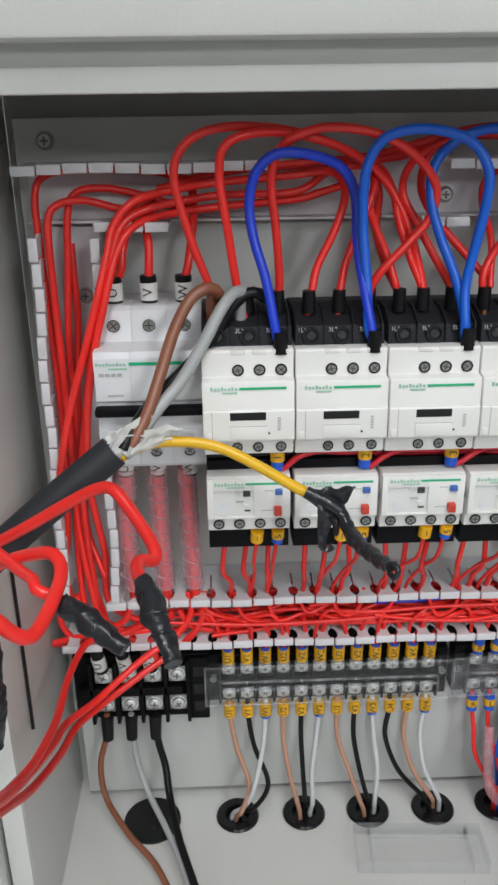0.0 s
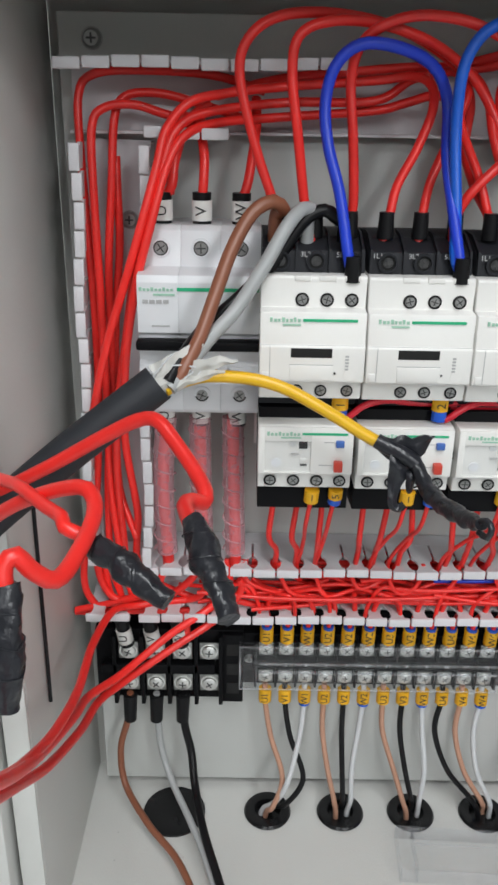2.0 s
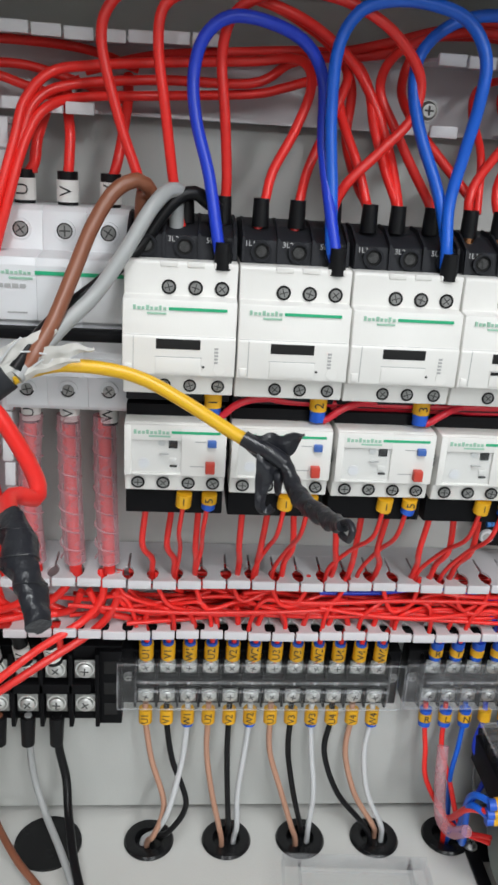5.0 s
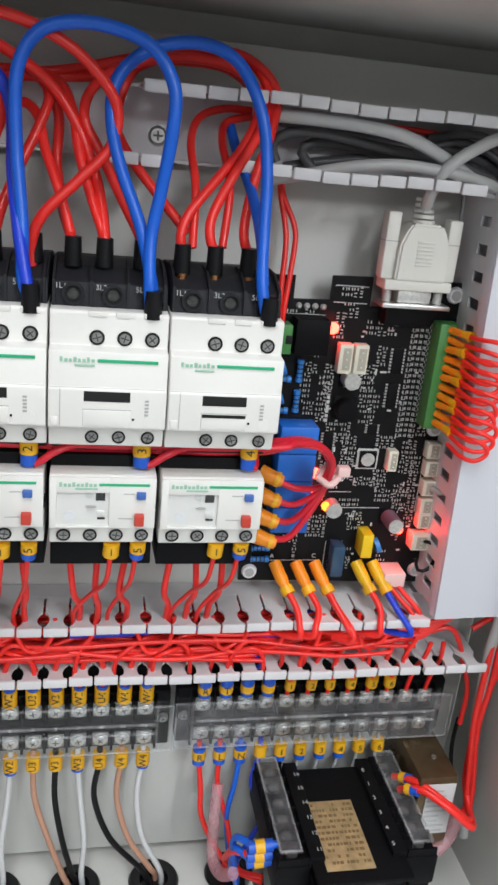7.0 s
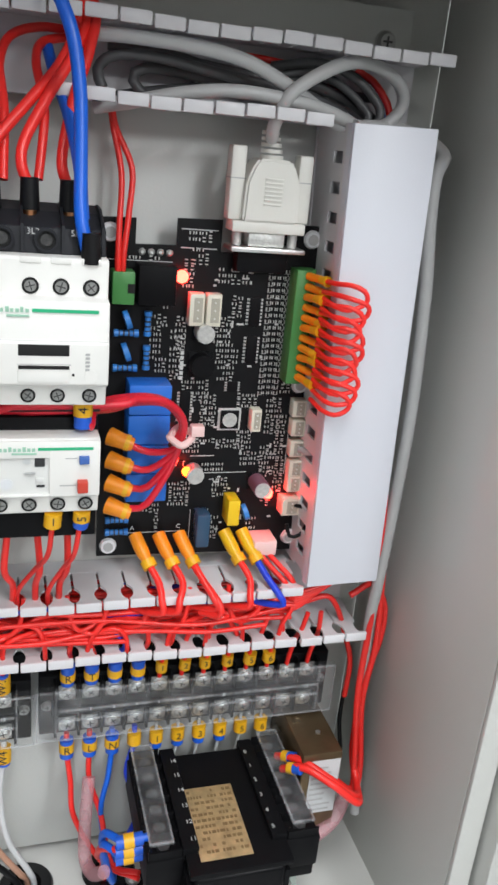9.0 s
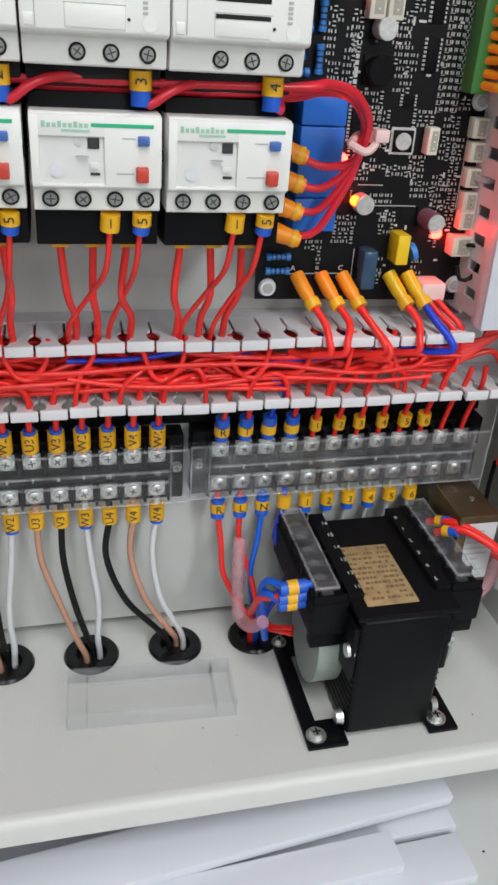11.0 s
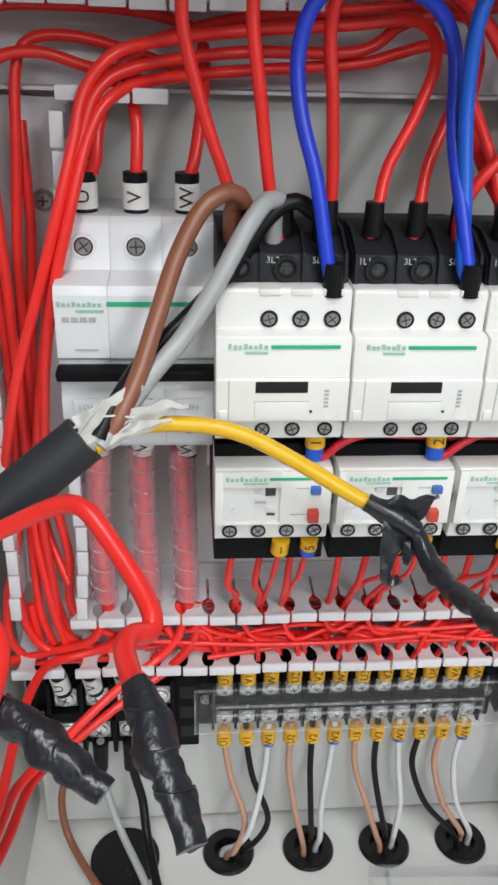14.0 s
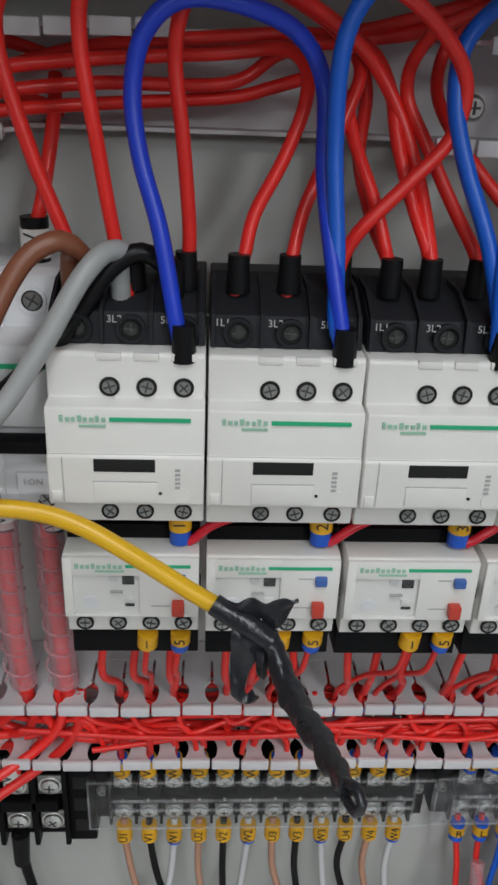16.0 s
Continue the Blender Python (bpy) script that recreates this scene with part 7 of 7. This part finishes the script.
# floor brackets and bolts
for s, x0, x1 in ((-1, 0.2065, 0.2145), (1, 0.2710, 0.2870)):
    tp("foot_bar", bx(x0, x1, -0.1045 if s < 0 else -0.1045, -0.0240 if s < 0 else -0.0760, 0.0003, 0.0028, bevel=0.0005), GLOSSB, "black bracket bar")
    if s < 0:
        tp("foot_plate", bx(x1 - 0.0005, 0.2275, -0.1045, -0.0880, 0.0003, 0.0029, bevel=0.0005), GLOSSB)
        tp("foot_plate", bx(x1 - 0.0005, 0.2275, -0.0400, -0.0240, 0.0003, 0.0029, bevel=0.0005), GLOSSB)
    else:
        tp("foot_plate", bx(x0, x1, -0.0400, -0.0240, 0.0003, 0.0028, bevel=0.0005), GLOSSB)


def bolt(parent, x, y, z, r=0.0042):
    b = part("bolt", cy((x, y, z), (0, 0, 1), r, 0.0028, n=18, r2=r * 0.7), STEEL, parent)
    part("washer", cy((x, y, z - 0.0006), (0, 0, 1), r * 1.25, 0.0008, n=20), STEEL, b)
    # raised black bars stand for the shade in the bolt's cross recess
    bm = bmesh.new()
    box(bm, x - r * 0.5, x + r * 0.5, y - r * 0.1, y + r * 0.1, z + 0.0026, z + 0.0030)
    box(bm, x - r * 0.1, x + r * 0.1, y - r * 0.5, y + r * 0.5, z + 0.0026, z + 0.0031)
    part("recess", bm, HOLE, b, smooth=False)


bolt(tf, 0.2122 - 0.249, -0.0975 + 0.062, 0.0032)
bolt(tf, 0.2775 - 0.249, -0.0970 + 0.062, 0.0032)
bolt(tf, 0.2105 - 0.249, -0.0300 + 0.062, 0.0032, 0.0034)
for x, z in ((0.2255, 0.0110), (0.2255, 0.0560), (0.2735, 0.0110), (0.2735, 0.0560)):
    tp("core_bolt", cy((x, -0.0945, z), (-1 if x < 0.25 else 1, 0, 0), 0.0042, 0.0035, n=14, r2=0.0034), STEEL)

# leads at the transformer
for k, (m, x, z) in enumerate(((RED, 0.2035, 0.0770), (BLUE2, 0.2030, 0.0830), (BLUE2, 0.2035, 0.0730))):
    w = wire(m, 0.0019, "lead into the transformer's side terminals", (0.2080, -0.0760, z), (0.1970, -0.0750, z - 0.002), (0.1880, -0.0640, z - 0.010 + 0.003 * k), (0.1880 + 0.004 * k, -0.0480, 0.045 - 0.010 * k), (0.1930 + 0.003 * k, -0.0280, 0.020), (0.1970, -0.0210, -0.010))
    sleeve(w, (0.1930, -0.0752, z - 0.0022), (1, -0.02, 0.1), 0.0032, 0.0125, BLUETAG, "", "blue_sleeve")
    sleeve(w, (0.1965, -0.0752, z - 0.0019), (1, -0.02, 0.1), 0.0036, 0.0048, TAG, "", "yellow_band")
for k in range(2):
    w = wire(RED, 0.0021, "red lead from the transformer to the wall bundle", (0.2860, -0.0350 - 0.010 * k, 0.0830), (0.2945, -0.0480 - 0.006 * k, 0.0905), (0.3080, -0.0600 - 0.004 * k, 0.0860), (0.3240, -0.0600 - 0.005 * k, 0.0720), (0.3310, -0.0480, 0.0680), (0.3320, -0.0360, 0.0800), (0.3330, -0.0320, 0.1100))
    sleeve(w, (0.2885, -0.0390 - 0.009 * k, 0.0862), (0.65, -0.75, 0.35), 0.0031, 0.0034, TAG, "", "yellow_band")
    sleeve(w, (0.2907, -0.0415 - 0.009 * k, 0.0875), (0.65, -0.75, 0.35), 0.0029, 0.0042, BLUETAG, "", "blue_sleeve")
milk = tagged(part("spiral_wrap", tube(bmesh.new(), [(0.1850, -0.0230, 0.0740), (0.1825, -0.0340, 0.0560), (0.1815, -0.0450, 0.0420), (0.1845, -0.0560, 0.0420), (0.1890, -0.0650, 0.0520)], 0.0034, n=16), MILKY), "milky translucent sleeve on the lead", "spiral tube", "spiral tubes")
milk = tagged(part("spiral_wrap", tube(bmesh.new(), [(0.3290, -0.0420, 0.0600), (0.3200, -0.0500, 0.0480), (0.3060, -0.0550, 0.0420), (0.2960, -0.0560, 0.0430)], 0.0040, n=16), MILKY), "milky translucent sleeve on the lead", "spiral tube", "spiral tubes")

# bronze-coloured boxed component beside the transformer
BRONZE = material("bronze_lacquered_steel", (0.16, 0.11, 0.06), 0.3, 0.7, vary=0.25, scale=90)
pw = empty_thing("power_module", (0.3105, -0.028, 0.0), "bronze-coloured metal power module with paper label", "power module")
part("case", bx(-0.0160, 0.0070, -0.0240, 0.0285, 0.0450, 0.0965, bevel=0.0012), BRONZE, pw)
part("paper_label", bx(-0.0110, 0.0060, -0.0245, -0.0240, 0.0560, 0.0920, bevel=0.0001), WHITE, pw, "white paper label")
bars = bmesh.new()
for k in range(9):
    box(bars, -0.0100, -0.0015 + prng.uniform(0, 0.006), -0.0248, -0.0245, 0.0580 + k * 0.0036, 0.0590 + k * 0.0036)
part("label_print", bars, GREYPRINT, pw, smooth=False)
part("case_screw", cy((-0.002, -0.008, 0.0965), (0, 0, 1), 0.0014, 0.0008), STEEL, pw)

# ---- loose things on the cabinet floor ----
cov = empty_thing("terminal_cover", (0.134, -0.058, 0.0), "loose clear plastic terminal cover lying on the floor", "plastic cover", rz=-3.0)
for nm, a in (("pane", (-0.0420, 0.0420, -0.0150, 0.0150, 0.0098, 0.0106)), ("wall", (-0.0430, 0.0430, 0.0150, 0.0158, 0.0003, 0.0106)), ("wall", (-0.0430, 0.0430, -0.0158, -0.0150, 0.0003, 0.0106)), ("end", (-0.0430, -0.0422, -0.0150, 0.0150, 0.0003, 0.0106)), ("end", (0.0422, 0.0430, -0.0150, 0.0150, 0.0003, 0.0106)), ("inner_wall", (-0.0330, -0.0324, -0.0150, 0.0150, 0.0003, 0.0098)), ("inner_wall", (0.0324, 0.0330, -0.0150, 0.0150, 0.0003, 0.0098)), ("rib", (-0.0320, 0.0320, 0.0020, 0.0030, 0.0106, 0.0116))):
    part(nm, bx(*a, bevel=0.0002), CLEAR if nm == "pane" else CLEARHAZE, cov)
nut = empty_thing("bolt", (0.0535, -0.0885, 0.0), "small steel bolt with nut in the floor", "bolt")
part("nut", cy((0, 0, 0.0002), (0, 0, 1), 0.0038, 0.0030, n=6), STEEL, nut)
part("shank", cy((0, 0, 0.0032), (0, 0, 1), 0.0022, 0.0028, n=14), STEEL, nut)
bm = bmesh.new()
for k in range(16):
    x, y, r = prng.uniform(-0.095, 0.335), prng.uniform(-0.112, -0.01), prng.uniform(0.0001, 0.0004)
    bmesh.ops.create_icosphere(bm, subdivisions=1, radius=r, matrix=Matrix.Translation((x, y, r * 0.4)))
tagged(part("floor_grit", bm, BLACK), "scattered dark specks of grit on the floor", "grit", kind="stuff")

# ---- duct lids on the table below ----
def lid(x, y, z, length, width, rz, rx=0.0):
    t = empty_thing("duct_lid", (x, y, z), "loose white plastic duct lid on the table", "duct lid", "loose duct lids")
    t.matrix_world = pose(x, y, z, rx, 0, rz)
    part("web", bx(0, length, -width, 0, 0.0050, 0.0064, bevel=0.0004), LID, t)
    part("flange", bx(0, length, -0.0014, 0, 0.0, 0.0050, bevel=0.0003), LID, t)
    part("flange", bx(0, length, -width, -width + 0.0014, 0.0, 0.0050, bevel=0.0003), LID, t)
    return t


lid(-0.060, -0.1235, -0.0404, 0.345, 0.0265, 5.5, 2)
lid(-0.056, -0.0970, -0.0548, 0.342, 0.0340, 1.0)
lid(-0.050, -0.1385, -0.0476, 0.298, 0.0190, 2.6, 3)
lid(-0.030, -0.1370, -0.0548, 0.315, 0.0240, 1.6)
bm = bmesh.new()
for k in range(16):
    x, y, r = prng.uniform(0.28, 0.36), prng.uniform(-0.3, -0.11), prng.uniform(0.0003, 0.0008)
    bmesh.ops.create_icosphere(bm, subdivisions=1, radius=r, matrix=Matrix.Translation((x, y, -0.0549)))
tagged(part("table_grit", bm, BLACK), "scattered dark specks on the pale table", "grit", kind="stuff")

# slim black rod on the left cabinet wall
rod = tagged(part("door_stay_rod", tube(bmesh.new(), [(-0.1005, -0.0850, 0.2600), (-0.1005, -0.0860, 0.2000), (-0.1005, -0.0870, 0.1500), (-0.1005, -0.0875, 0.1430)], 0.0010, n=8), BLACKW), "slim black rod against the cabinet side", "rod")
